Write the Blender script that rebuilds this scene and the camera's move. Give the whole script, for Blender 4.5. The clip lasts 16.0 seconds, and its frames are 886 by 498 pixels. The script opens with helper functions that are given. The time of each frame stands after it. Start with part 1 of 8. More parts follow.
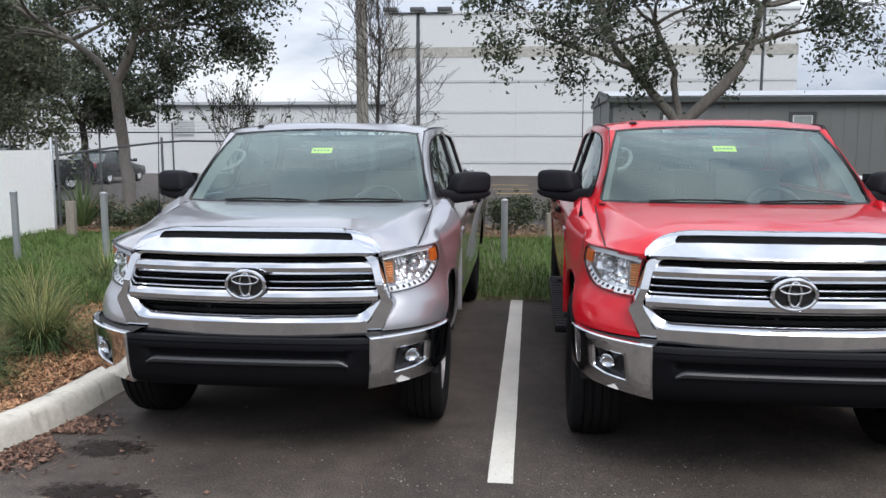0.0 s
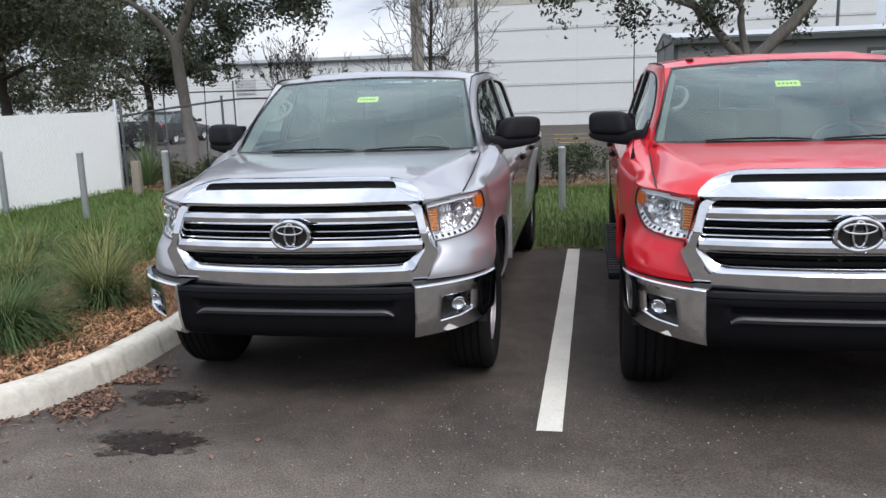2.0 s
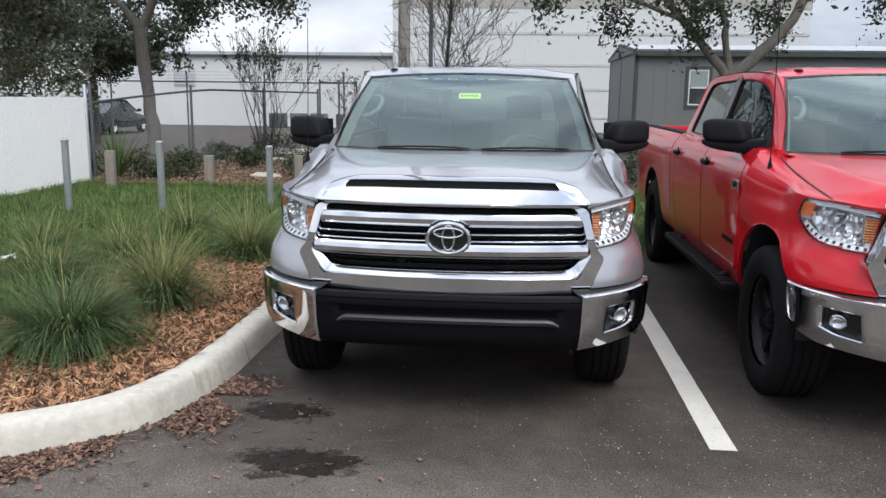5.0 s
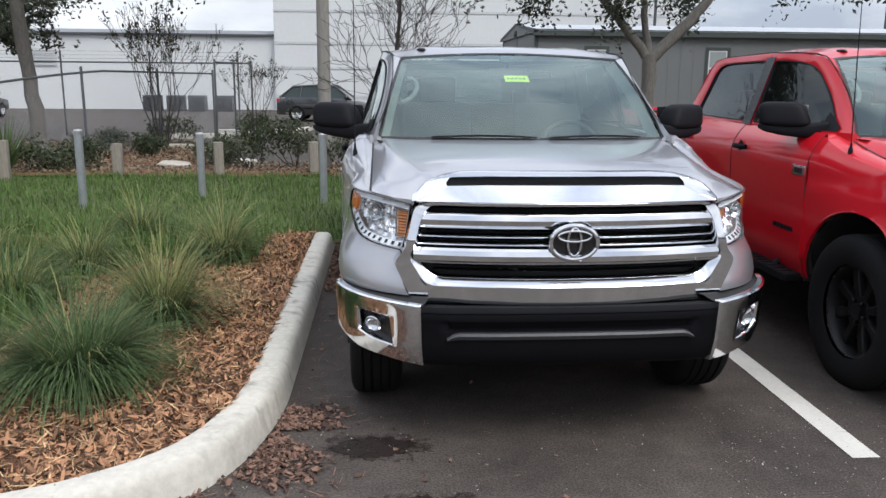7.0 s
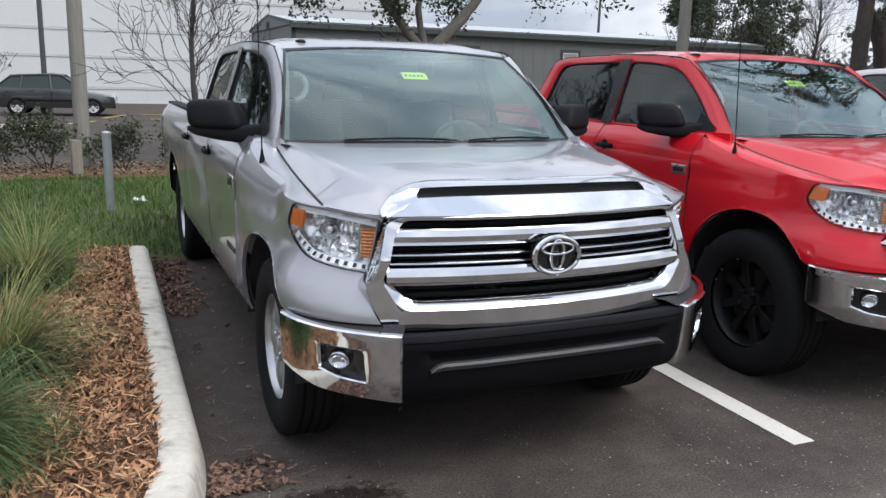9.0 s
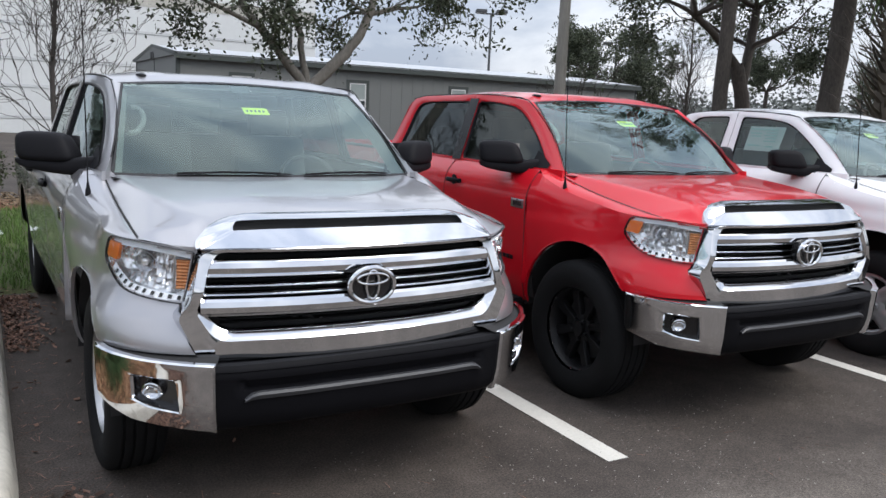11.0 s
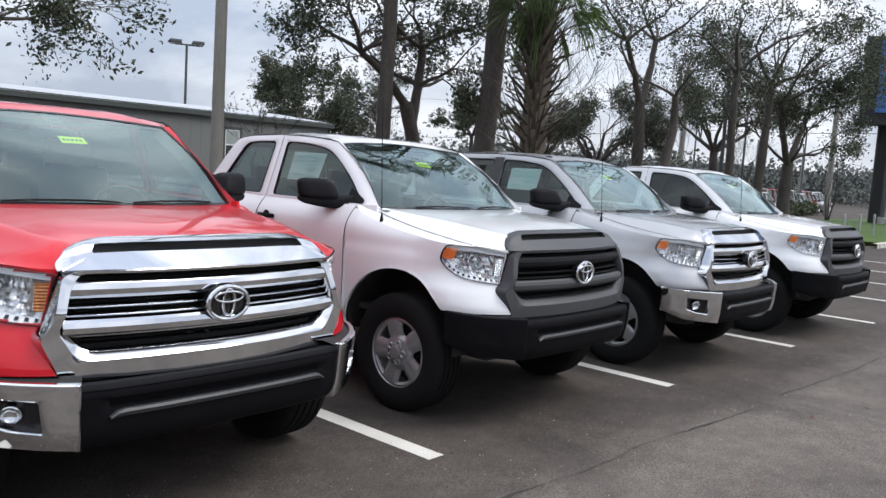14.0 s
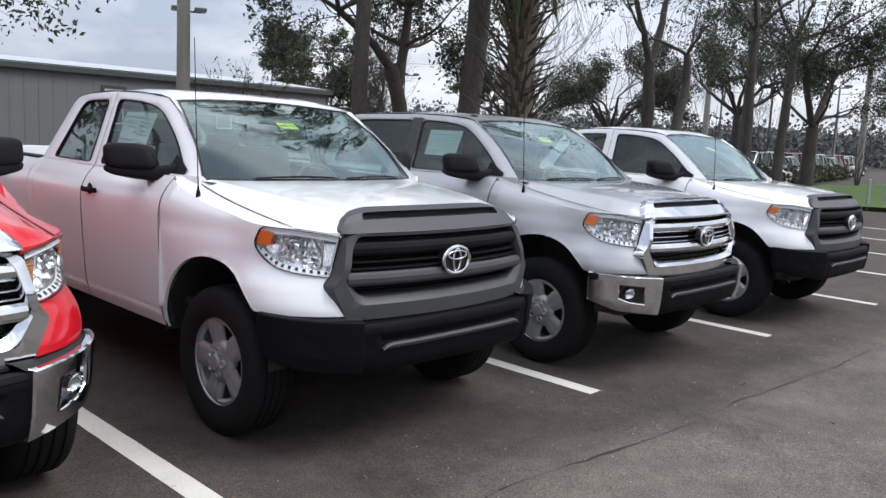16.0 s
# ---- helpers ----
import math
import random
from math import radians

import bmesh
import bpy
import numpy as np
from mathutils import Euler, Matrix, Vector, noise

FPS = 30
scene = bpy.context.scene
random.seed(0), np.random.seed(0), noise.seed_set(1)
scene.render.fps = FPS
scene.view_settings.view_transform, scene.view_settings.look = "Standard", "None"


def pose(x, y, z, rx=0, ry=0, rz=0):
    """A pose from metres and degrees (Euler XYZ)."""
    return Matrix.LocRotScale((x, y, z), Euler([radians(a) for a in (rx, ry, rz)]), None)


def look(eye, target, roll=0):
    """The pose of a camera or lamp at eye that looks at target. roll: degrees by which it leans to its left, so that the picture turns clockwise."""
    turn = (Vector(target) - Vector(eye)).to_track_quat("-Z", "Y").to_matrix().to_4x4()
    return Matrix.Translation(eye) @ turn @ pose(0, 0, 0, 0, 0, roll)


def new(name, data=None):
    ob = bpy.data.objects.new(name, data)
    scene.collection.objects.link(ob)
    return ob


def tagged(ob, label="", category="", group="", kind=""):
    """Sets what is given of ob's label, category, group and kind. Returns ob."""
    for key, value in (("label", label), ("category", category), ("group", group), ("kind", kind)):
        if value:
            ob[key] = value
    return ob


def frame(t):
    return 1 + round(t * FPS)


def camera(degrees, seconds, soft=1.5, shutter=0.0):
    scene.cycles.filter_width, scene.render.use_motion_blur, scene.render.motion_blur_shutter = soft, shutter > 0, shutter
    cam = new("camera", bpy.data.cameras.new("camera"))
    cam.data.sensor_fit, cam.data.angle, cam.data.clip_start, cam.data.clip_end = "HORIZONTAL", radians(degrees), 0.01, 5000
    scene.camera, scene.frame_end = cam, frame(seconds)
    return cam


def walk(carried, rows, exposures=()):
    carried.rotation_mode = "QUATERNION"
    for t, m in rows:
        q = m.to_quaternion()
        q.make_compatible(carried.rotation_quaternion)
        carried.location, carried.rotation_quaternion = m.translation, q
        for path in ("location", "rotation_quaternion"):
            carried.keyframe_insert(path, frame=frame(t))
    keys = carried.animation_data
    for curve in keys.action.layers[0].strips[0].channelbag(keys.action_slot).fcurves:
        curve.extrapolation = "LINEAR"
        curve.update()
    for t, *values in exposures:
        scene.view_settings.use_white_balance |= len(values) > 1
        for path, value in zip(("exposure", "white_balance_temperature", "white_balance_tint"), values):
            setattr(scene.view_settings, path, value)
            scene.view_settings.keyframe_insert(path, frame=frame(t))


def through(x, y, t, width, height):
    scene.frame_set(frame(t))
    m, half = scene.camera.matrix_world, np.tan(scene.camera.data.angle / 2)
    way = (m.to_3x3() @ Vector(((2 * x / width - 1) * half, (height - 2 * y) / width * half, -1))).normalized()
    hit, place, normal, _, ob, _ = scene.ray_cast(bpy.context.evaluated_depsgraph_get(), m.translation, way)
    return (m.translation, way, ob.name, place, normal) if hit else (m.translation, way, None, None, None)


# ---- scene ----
cam = camera(57.5, 16.0)
PATH = [
    (0, (-0.037, 0.242, 1.649), (-0.25, 2.213, 1.387), 0.1),
    (0.5, (-0.045, 0.254, 1.655), (-0.274, 2.221, 1.373), -0.0),
    (1, (-0.028, 0.265, 1.653), (-0.28, 2.227, 1.361), -0.4),
    (1.5, (0.013, 0.279, 1.633), (-0.274, 2.229, 1.292), -0.2),
    (2, (0.049, 0.327, 1.605), (-0.32, 2.257, 1.231), -1.8),
    (2.5, (-0.024, 0.267, 1.608), (-0.362, 2.208, 1.268), -0.1),
    (3, (-0.218, 0.167, 1.618), (-0.452, 2.119, 1.252), 1.2),
    (3.5, (-0.371, 0.181, 1.615), (-0.686, 2.12, 1.24), -0.4),
    (4, (-0.577, 0.355, 1.581), (-0.899, 2.292, 1.197), -0.2),
    (4.5, (-0.818, 0.43, 1.585), (-1.173, 2.36, 1.195), -0.2),
    (4.7, (-0.951, 0.413, 1.583), (-1.24, 2.358, 1.215), 0.2),
    (6.8, (-2.127, 0.813, 1.614), (-2.046, 2.768, 1.2), 0.6),
    (7, (-2.227, 0.909, 1.594), (-2.087, 2.861, 1.179), 0.5),
    (7.5, (-2.452, 1.213, 1.611), (-2.167, 3.167, 1.298), -0.8),
    (8, (-2.706, 1.34, 1.587), (-2.278, 3.265, 1.253), 1.6),
    (8.2, (-2.818, 1.394, 1.594), (-2.315, 3.295, 1.234), 1.6),
    (10.3, (-3.112, 1.529, 1.598), (-2.111, 3.207, 1.166), 1.0),
    (10.5, (-3.035, 1.462, 1.615), (-2.02, 3.136, 1.201), 0.5),
    (11, (-2.806, 1.234, 1.625), (-1.817, 2.941, 1.295), 2.6),
    (11.5, (-2.603, 1.198, 1.612), (-1.362, 2.737, 1.312), 3.4),
    (12, (-2.288, 1.287, 1.627), (-0.864, 2.668, 1.367), 3.3),
    (12.5, (-1.905, 1.198, 1.593), (-0.508, 2.609, 1.355), 1.4),
    (13, (-1.55, 1.156, 1.603), (-0.178, 2.583, 1.316), 2.3),
    (13.5, (-1.168, 1.219, 1.617), (0.357, 2.487, 1.357), 4.9),
    (14, (-0.785, 1.108, 1.584), (0.706, 2.425, 1.386), 3.6),
    (14.5, (-0.372, 1.099, 1.587), (1.049, 2.48, 1.322), 2.8),
    (15, (0.011, 1.187, 1.583), (1.54, 2.442, 1.289), 5.1),
    (15.5, (0.425, 1.118, 1.582), (1.837, 2.505, 1.298), 3.1),
    (16, (0.796, 1.11, 1.594), (2.232, 2.474, 1.315), 2.9),
]
walk(cam, [(t, look(eye, target, roll)) for t, eye, target, roll in PATH])
SKY_LOW, SKY_HIGH = 0.66, 1.36
scene.view_settings.exposure = 0.82

# ---- sky and sun: bright overcast ----
world = bpy.data.worlds.new("overcast")
scene.world = world
world.use_nodes = True
wt = world.node_tree
wt.nodes.clear()


def wnode(kind, **values):
    n = wt.nodes.new(kind)
    for k, v in values.items():
        n.inputs[k].default_value = v
    return n


wout, wbg = wnode("ShaderNodeOutputWorld"), wnode("ShaderNodeBackground", Strength=1.0)
sky = wnode("ShaderNodeTexSky")
sky.sky_type, sky.sun_disc = "NISHITA", False
sky.sun_elevation, sky.sun_rotation, sky.dust_density = radians(52), radians(144), 3.0
skyfac = wnode("ShaderNodeVectorMath")
skyfac.operation = "SCALE"
skyfac.inputs["Scale"].default_value = 0.075
wt.links.new(sky.outputs[0], skyfac.inputs[0])
wco = wnode("ShaderNodeTexCoord")
wmap = wnode("ShaderNodeMapping", Scale=(1.0, 1.0, 2.6), Location=(0.3, 1.7, 0.0))
wt.links.new(wco.outputs["Generated"], wmap.inputs[0])
cloud = wnode("ShaderNodeTexNoise", Scale=2.3, Detail=7.0, Roughness=0.55, Distortion=0.35)
wt.links.new(wmap.outputs[0], cloud.inputs["Vector"])
cramp = wnode("ShaderNodeValToRGB")
cramp.color_ramp.elements[0].position, cramp.color_ramp.elements[0].color = 0.38, (0.42, 0.48, 0.60, 1)
cramp.color_ramp.elements[1].position, cramp.color_ramp.elements[1].color = 0.66, (1.00, 1.03, 1.09, 1)
wt.links.new(cloud.outputs["Fac"], cramp.inputs[0])
# the cloud deck is thinner and brighter overhead
wsep = wnode("ShaderNodeSeparateXYZ")
wt.links.new(wco.outputs["Generated"], wsep.inputs[0])
wup = wnode("ShaderNodeMapRange")
wup.inputs["From Min"].default_value, wup.inputs["From Max"].default_value = 0.0, 0.9
wup.inputs["To Min"].default_value, wup.inputs["To Max"].default_value = SKY_LOW, SKY_HIGH
wt.links.new(wsep.outputs["Z"], wup.inputs["Value"])
wlift = wnode("ShaderNodeVectorMath")
wlift.operation = "SCALE"
wt.links.new(cramp.outputs[0], wlift.inputs[0])
wt.links.new(wup.outputs[0], wlift.inputs["Scale"])
wmix = wnode("ShaderNodeMix", Factor=0.82)
wmix.data_type = "RGBA"
wt.links.new(skyfac.outputs[0], wmix.inputs["A"])
wt.links.new(wlift.outputs[0], wmix.inputs["B"])
wt.links.new(wmix.outputs["Result"], wbg.inputs["Color"])
wt.links.new(wbg.outputs[0], wout.inputs[0])

sun_data = bpy.data.lights.new("sun", "SUN")
sun_data.energy, sun_data.angle, sun_data.color = 1.15, radians(30), (1.0, 0.985, 0.96)
sun = new("sun", sun_data)
sun.matrix_world = look((10, -14, 22), (0, 0, 0))

# ---- mesh tools ----
def lerp(a, b, t):
    return a + (b - a) * t


def table(pts, v):
    """Smooth-ish piecewise value from (key, value) pairs."""
    if v <= pts[0][0]:
        return pts[0][1]
    for (a, p), (b, q) in zip(pts, pts[1:]):
        if v <= b:
            return lerp(p, q, (v - a) / (b - a))
    return pts[-1][1]


class Shape:
    """Gathers vertices and faces of one mesh."""

    def __init__(self):
        self.v, self.f = [], []

    def add(self, verts, faces):
        k = len(self.v)
        self.v.extend(tuple(p) for p in verts)
        self.f.extend(tuple(i + k for i in f) for f in faces)
        return self

    def box(self, x0, x1, y0, y1, z0, z1, b=0.0):
        if b <= 0:
            c = [(x, y, z) for z in (z0, z1) for y in (y0, y1) for x in (x0, x1)]
            return self.add(c, [(0, 2, 3, 1), (4, 5, 7, 6), (0, 1, 5, 4), (2, 6, 7, 3), (0, 4, 6, 2), (1, 3, 7, 5)])
        bm = bmesh.new()
        bmesh.ops.create_cube(bm, size=1, matrix=Matrix.LocRotScale(((x0 + x1) / 2, (y0 + y1) / 2, (z0 + z1) / 2), None, (x1 - x0, y1 - y0, z1 - z0)))
        bmesh.ops.bevel(bm, geom=bm.edges[:], offset=b, segments=2, affect="EDGES", profile=0.6)
        self.bm(bm)
        return self

    def bm(self, bm, m=None):
        bm.verts.index_update()
        self.add([(m @ q.co if m else q.co) for q in bm.verts], [[q.index for q in f.verts] for f in bm.faces])
        bm.free()
        return self

    def grid(self, fn, nu, nv, flip=False):
        vs = [fn(i / nu, j / nv) for j in range(nv + 1) for i in range(nu + 1)]
        w = nu + 1
        fs = [(j * w + i, j * w + i + 1, (j + 1) * w + i + 1, (j + 1) * w + i) for j in range(nv) for i in range(nu)]
        return self.add(vs, [f[::-1] for f in fs] if flip else fs)

    def loops(self, rings, closed=True, flip=False, cap=False):
        """Bridges rings of equal point count."""
        n = len(rings[0])
        vs = [p for r in rings for p in r]
        fs = []
        for k in range(len(rings) - 1):
            for i in range(n if closed else n - 1):
                j = (i + 1) % n
                fs.append((k * n + i, k * n + j, (k + 1) * n + j, (k + 1) * n + i))
        if cap:
            fs.append(tuple(range((len(rings) - 1) * n, len(rings) * n)))
        return self.add(vs, [f[::-1] for f in fs] if flip else fs)

    def tube(self, pts, radii, sides=6, cap=True):
        pts = [Vector(p) for p in pts]
        rings = []
        side = None
        for i, p in enumerate(pts):
            d = (pts[min(i + 1, len(pts) - 1)] - pts[max(i - 1, 0)])
            d = d.normalized() if d.length > 1e-9 else Vector((0, 0, 1))
            if side is None:
                side = d.orthogonal().normalized()
            side = (side - d * side.dot(d)).normalized()
            up = d.cross(side)
            r = radii[i] if hasattr(radii, "__len__") else radii
            rings.append([p + (side * math.cos(a) + up * math.sin(a)) * r for a in (2 * math.pi * k / sides for k in range(sides))])
        k = len(self.v)
        self.loops(rings)
        if cap:
            n = len(rings)
            self.f.append(tuple(k + i for i in range(sides))[::-1])
            self.f.append(tuple(k + (n - 1) * sides + i for i in range(sides)))
        return self

    def lathe(self, prof, n=48, axis="x", centre=(0, 0, 0), ends=False):
        """Turns (along, radius) pairs about the axis."""
        rings = []
        for a, r in prof:
            ring = []
            for k in range(n):
                c, s = math.cos(2 * math.pi * k / n) * r, math.sin(2 * math.pi * k / n) * r
                p = {"x": (a, c, s), "y": (c, a, s), "z": (c, s, a)}[axis]
                ring.append((p[0] + centre[0], p[1] + centre[1], p[2] + centre[2]))
            rings.append(ring)
        k = len(self.v)
        self.loops(rings)
        if ends:
            self.f.append(tuple(k + i for i in range(n))[::-1])
            self.f.append(tuple(k + (len(rings) - 1) * n + i for i in range(n)))
        return self

    def fill(self, ring, flip=False):
        """A fan over one closed ring."""
        c = Vector((0, 0, 0))
        for p in ring:
            c += Vector(p)
        c /= len(ring)
        n = len(ring)
        fs = [(i, (i + 1) % n, n) for i in range(n)]
        return self.add(list(ring) + [tuple(c)], [f[::-1] for f in fs] if flip else fs)

    def facing(self, d):
        """Turns all faces so that on the whole they look along d."""
        n = Vector((0, 0, 0))
        for f in self.f:
            a, b, c = (Vector(self.v[i]) for i in f[:3])
            n += (b - a).cross(c - a)
        if n.dot(Vector(d)) < 0:
            self.f = [f[::-1] for f in self.f]
        return self

    def moved(self, m):
        self.v = [tuple(m @ Vector(p)) for p in self.v]
        return self

    def mirrored(self):
        self.v = [(-x, y, z) for x, y, z in self.v]
        self.f = [f[::-1] for f in self.f]
        return self

    def mesh(self, name, smooth=35):
        me = bpy.data.meshes.new(name)
        me.from_pydata(self.v, [], self.f)
        if smooth:
            me.polygons.foreach_set("use_smooth", [True] * len(me.polygons))
            me.set_sharp_from_angle(angle=radians(smooth))
        me.update()
        return me


def mirror_of(s):
    t = Shape()
    t.v, t.f = list(s.v), list(s.f)
    return t.mirrored()


def outline(poly, r=0.0, k=4, m=3):
    """A closed outline through the corners of poly, rounded by r (one value or one for each), with equal counts for equal corner counts."""
    n = len(poly)
    out = []
    for i in range(n):
        p, a, b = Vector(poly[i]), Vector(poly[i - 1]), Vector(poly[(i + 1) % n])
        rr = r[i] if hasattr(r, "__len__") else r
        pa = p + (a - p).normalized() * min(rr, (a - p).length * 0.45)
        pb = p + (b - p).normalized() * min(rr, (b - p).length * 0.45)
        for j in range(k + 1):
            t = j / k
            out.append(pa * (1 - t) ** 2 + p * 2 * t * (1 - t) + pb * t * t)
        rb = r[(i + 1) % n] if hasattr(r, "__len__") else r
        c = Vector(poly[(i + 2) % n])
        nxt = b + (p - b).normalized() * min(rb, (p - b).length * 0.45)
        for j in range(1, m + 1):
            out.append(pb.lerp(nxt, j / (m + 1)))
    return [tuple(q) for q in out]


def inset(line, other, t):
    return [tuple(Vector(a).lerp(Vector(b), t)) for a, b in zip(line, other)]


def part(name, shape, material, parent=None, label="", smooth=35, at=None):
    """Links a shape as one mesh object under a thing or a part."""
    ob = new(name, shape if isinstance(shape, bpy.types.Mesh) else shape.mesh(name, smooth))
    if material and not ob.data.materials:
        ob.data.materials.append(material)
    if parent:
        ob.parent = parent
    if at is not None:
        ob.matrix_basis = at
    if label:
        ob["label"] = label
    return ob


def thing(name, at, label, category, group="", kind=""):
    ob = new(name)
    ob.empty_display_size = 0.1
    ob.matrix_basis = at
    return tagged(ob, label, category, group, kind)


# ---- materials ----
def blank(name):
    m = bpy.data.materials.new(name)
    m.use_nodes = True
    nt = m.node_tree
    return m, nt, nt.nodes["Principled BSDF"], nt.nodes["Material Output"]


def node(nt, kind, **values):
    n = nt.nodes.new(kind)
    for k, v in values.items():
        n.inputs[k.replace("_", " ")].default_value = v
    return n


def tint(c, k):
    return (min(1, c[0] * k), min(1, c[1] * k), min(1, c[2] * k), 1)


def surface(name, col, rough=0.5, metal=0.0, var=0.15, scale=3.0, fine=60.0, bump=0.0, coat=0.0, spec=0.5, rvar=0.1, stretch=(1, 1, 1), islands=0.0, objects=0.0):
    """A surface with variation at two scales."""
    m, nt, b, _ = blank(name)
    co = node(nt, "ShaderNodeTexCoord")
    mp = node(nt, "ShaderNodeMapping", Scale=stretch)
    nt.links.new(co.outputs["Object"], mp.inputs[0])
    big = node(nt, "ShaderNodeTexNoise", Scale=scale, Detail=6.0, Roughness=0.6)
    small = node(nt, "ShaderNodeTexNoise", Scale=fine, Detail=4.0, Roughness=0.6)
    for n in (big, small):
        nt.links.new(mp.outputs[0], n.inputs["Vector"])
    add = node(nt, "ShaderNodeMath")
    add.operation = "ADD"
    half = node(nt, "ShaderNodeMath")
    half.operation = "MULTIPLY"
    half.inputs[1].default_value = 0.5
    nt.links.new(big.outputs["Fac"], add.inputs[0])
    nt.links.new(small.outputs["Fac"], add.inputs[1])
    nt.links.new(add.outputs[0], half.inputs[0])
    fac = half.outputs[0]
    if islands or objects:
        g = node(nt, "ShaderNodeNewGeometry" if islands else "ShaderNodeObjectInfo")
        src = g.outputs["Random Per Island" if islands else "Random"]
        mx = node(nt, "ShaderNodeMix", Factor=islands or objects)
        nt.links.new(fac, mx.inputs["A"])
        nt.links.new(src, mx.inputs["B"])
        fac = mx.outputs["Result"]
    ramp = node(nt, "ShaderNodeValToRGB")
    ramp.color_ramp.elements[0].position, ramp.color_ramp.elements[0].color = 0.3, tint(col, 1 - var)
    ramp.color_ramp.elements[1].position, ramp.color_ramp.elements[1].color = 0.7, tint(col, 1 + var)
    nt.links.new(fac, ramp.inputs[0])
    nt.links.new(ramp.outputs[0], b.inputs["Base Color"])
    rr = node(nt, "ShaderNodeMapRange")
    rr.inputs["To Min"].default_value, rr.inputs["To Max"].default_value = max(0.0, rough - rvar), min(1.0, rough + rvar)
    nt.links.new(big.outputs["Fac"], rr.inputs["Value"])
    nt.links.new(rr.outputs[0], b.inputs["Roughness"])
    b.inputs["Metallic"].default_value = metal
    b.inputs["Coat Weight"].default_value = coat
    b.inputs["Coat Roughness"].default_value = 0.03
    b.inputs["Specular IOR Level"].default_value = spec
    if bump:
        bp = node(nt, "ShaderNodeBump", Strength=min(1.0, bump), Distance=0.01)
        nt.links.new(small.outputs["Fac"], bp.inputs["Height"])
        nt.links.new(bp.outputs[0], b.inputs["Normal"])
    return m


def glass(name, through=(0.8, 0.86, 0.84), gloss=0.05, sheen=(0.93, 1, 0.98), power=3.0):
    """A thin clear pane: it lets light through and mirrors by the angle."""
    m, nt, b, out = blank(name)
    nt.nodes.remove(b)
    tr = node(nt, "ShaderNodeBsdfTransparent", Color=(*through, 1))
    gl = node(nt, "ShaderNodeBsdfGlossy", Roughness=0.01, Color=(*sheen, 1))
    lw = node(nt, "ShaderNodeLayerWeight", Blend=0.5)
    pw = node(nt, "ShaderNodeMath")
    pw.operation = "POWER"
    pw.inputs[1].default_value = power
    nt.links.new(lw.outputs["Facing"], pw.inputs[0])
    fr = node(nt, "ShaderNodeMapRange")
    fr.inputs["To Min"].default_value, fr.inputs["To Max"].default_value = gloss, 1.0
    nt.links.new(pw.outputs[0], fr.inputs["Value"])
    mx = node(nt, "ShaderNodeMixShader")
    nt.links.new(fr.outputs[0], mx.inputs[0])
    nt.links.new(tr.outputs[0], mx.inputs[1])
    nt.links.new(gl.outputs[0], mx.inputs[2])
    nt.links.new(mx.outputs[0], out.inputs["Surface"])
    return m


M = {}
M["red"] = surface("red paint", (0.56, 0.008, 0.018), 0.30, 0.0, 0.04, 2.0, 220, coat=0.8, rvar=0.04, spec=0.14)
M["silver"] = surface("silver paint", (0.435, 0.43, 0.45), 0.34, 0.72, 0.05, 2.0, 400, coat=1.0, rvar=0.04)
M["white"] = surface("white paint", (0.80, 0.80, 0.81), 0.30, 0.0, 0.02, 2.0, 220, coat=1.0, rvar=0.04)
M["pale silver"] = surface("pale silver paint", (0.42, 0.42, 0.435), 0.38, 0.6, 0.05, 2.0, 400, coat=1.0, rvar=0.04)
M["chrome"] = surface("chrome", (0.67, 0.68, 0.70), 0.06, 1.0, 0.03, 3.0, 30, rvar=0.03)
M["black plastic"] = surface("black plastic", (0.0105, 0.0105, 0.0125), 0.55, 0.0, 0.2, 4.0, 300, bump=0.12, spec=0.10)
M["cabin grey"] = surface("pale grey cabin plastic", (0.17, 0.175, 0.17), 0.7, 0.0, 0.06, 6.0, 200)
M["bumper black"] = surface("black bumper plastic", (0.006, 0.006, 0.0075), 0.55, 0.0, 0.2, 4.0, 300, bump=0.12, spec=0.08)
M["gloss black"] = surface("gloss black", (0.012, 0.012, 0.013), 0.25, 0.0, 0.2, 4.0, 100)
M["grey plastic"] = surface("grey plastic", (0.047, 0.048, 0.052), 0.50, 0.0, 0.1, 4.0, 300, bump=0.1)
# near black for gaps and recesses, their shade included in the colour
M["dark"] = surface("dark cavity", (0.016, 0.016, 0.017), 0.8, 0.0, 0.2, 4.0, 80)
M["rubber"] = surface("tyre rubber", (0.010, 0.010, 0.0105), 0.8, 0.0, 0.25, 6.0, 120, bump=0.2, spec=0.15)
M["alloy"] = surface("silver alloy", (0.46, 0.46, 0.47), 0.32, 0.85, 0.05, 4.0, 90)
M["steel rim"] = surface("painted steel", (0.30, 0.30, 0.305), 0.36, 0.45, 0.08, 4.0, 90)
M["black rim"] = surface("black rim", (0.007, 0.007, 0.008), 0.42, 0.0, 0.2, 4.0, 90, spec=0.25)
M["rivet"] = surface("bright rivet", (0.75, 0.76, 0.78), 0.2, 1.0, 0.05, 4.0, 90)
M["reflector"] = surface("reflector", (0.90, 0.91, 0.93), 0.24, 0.8, 0.25, 60.0, 110, bump=0.9, stretch=(1, 1, 0.12))
M["lamp metal"] = surface("lamp metal", (0.92, 0.93, 0.95), 0.06, 0.85, 0.1, 30.0, 90, bump=0.3)
M["pale amber"] = surface("pale amber lens", (0.62, 0.27, 0.11), 0.15, 0.45, 0.3, 40.0, 120, bump=0.5, stretch=(1, 1, 0.15))
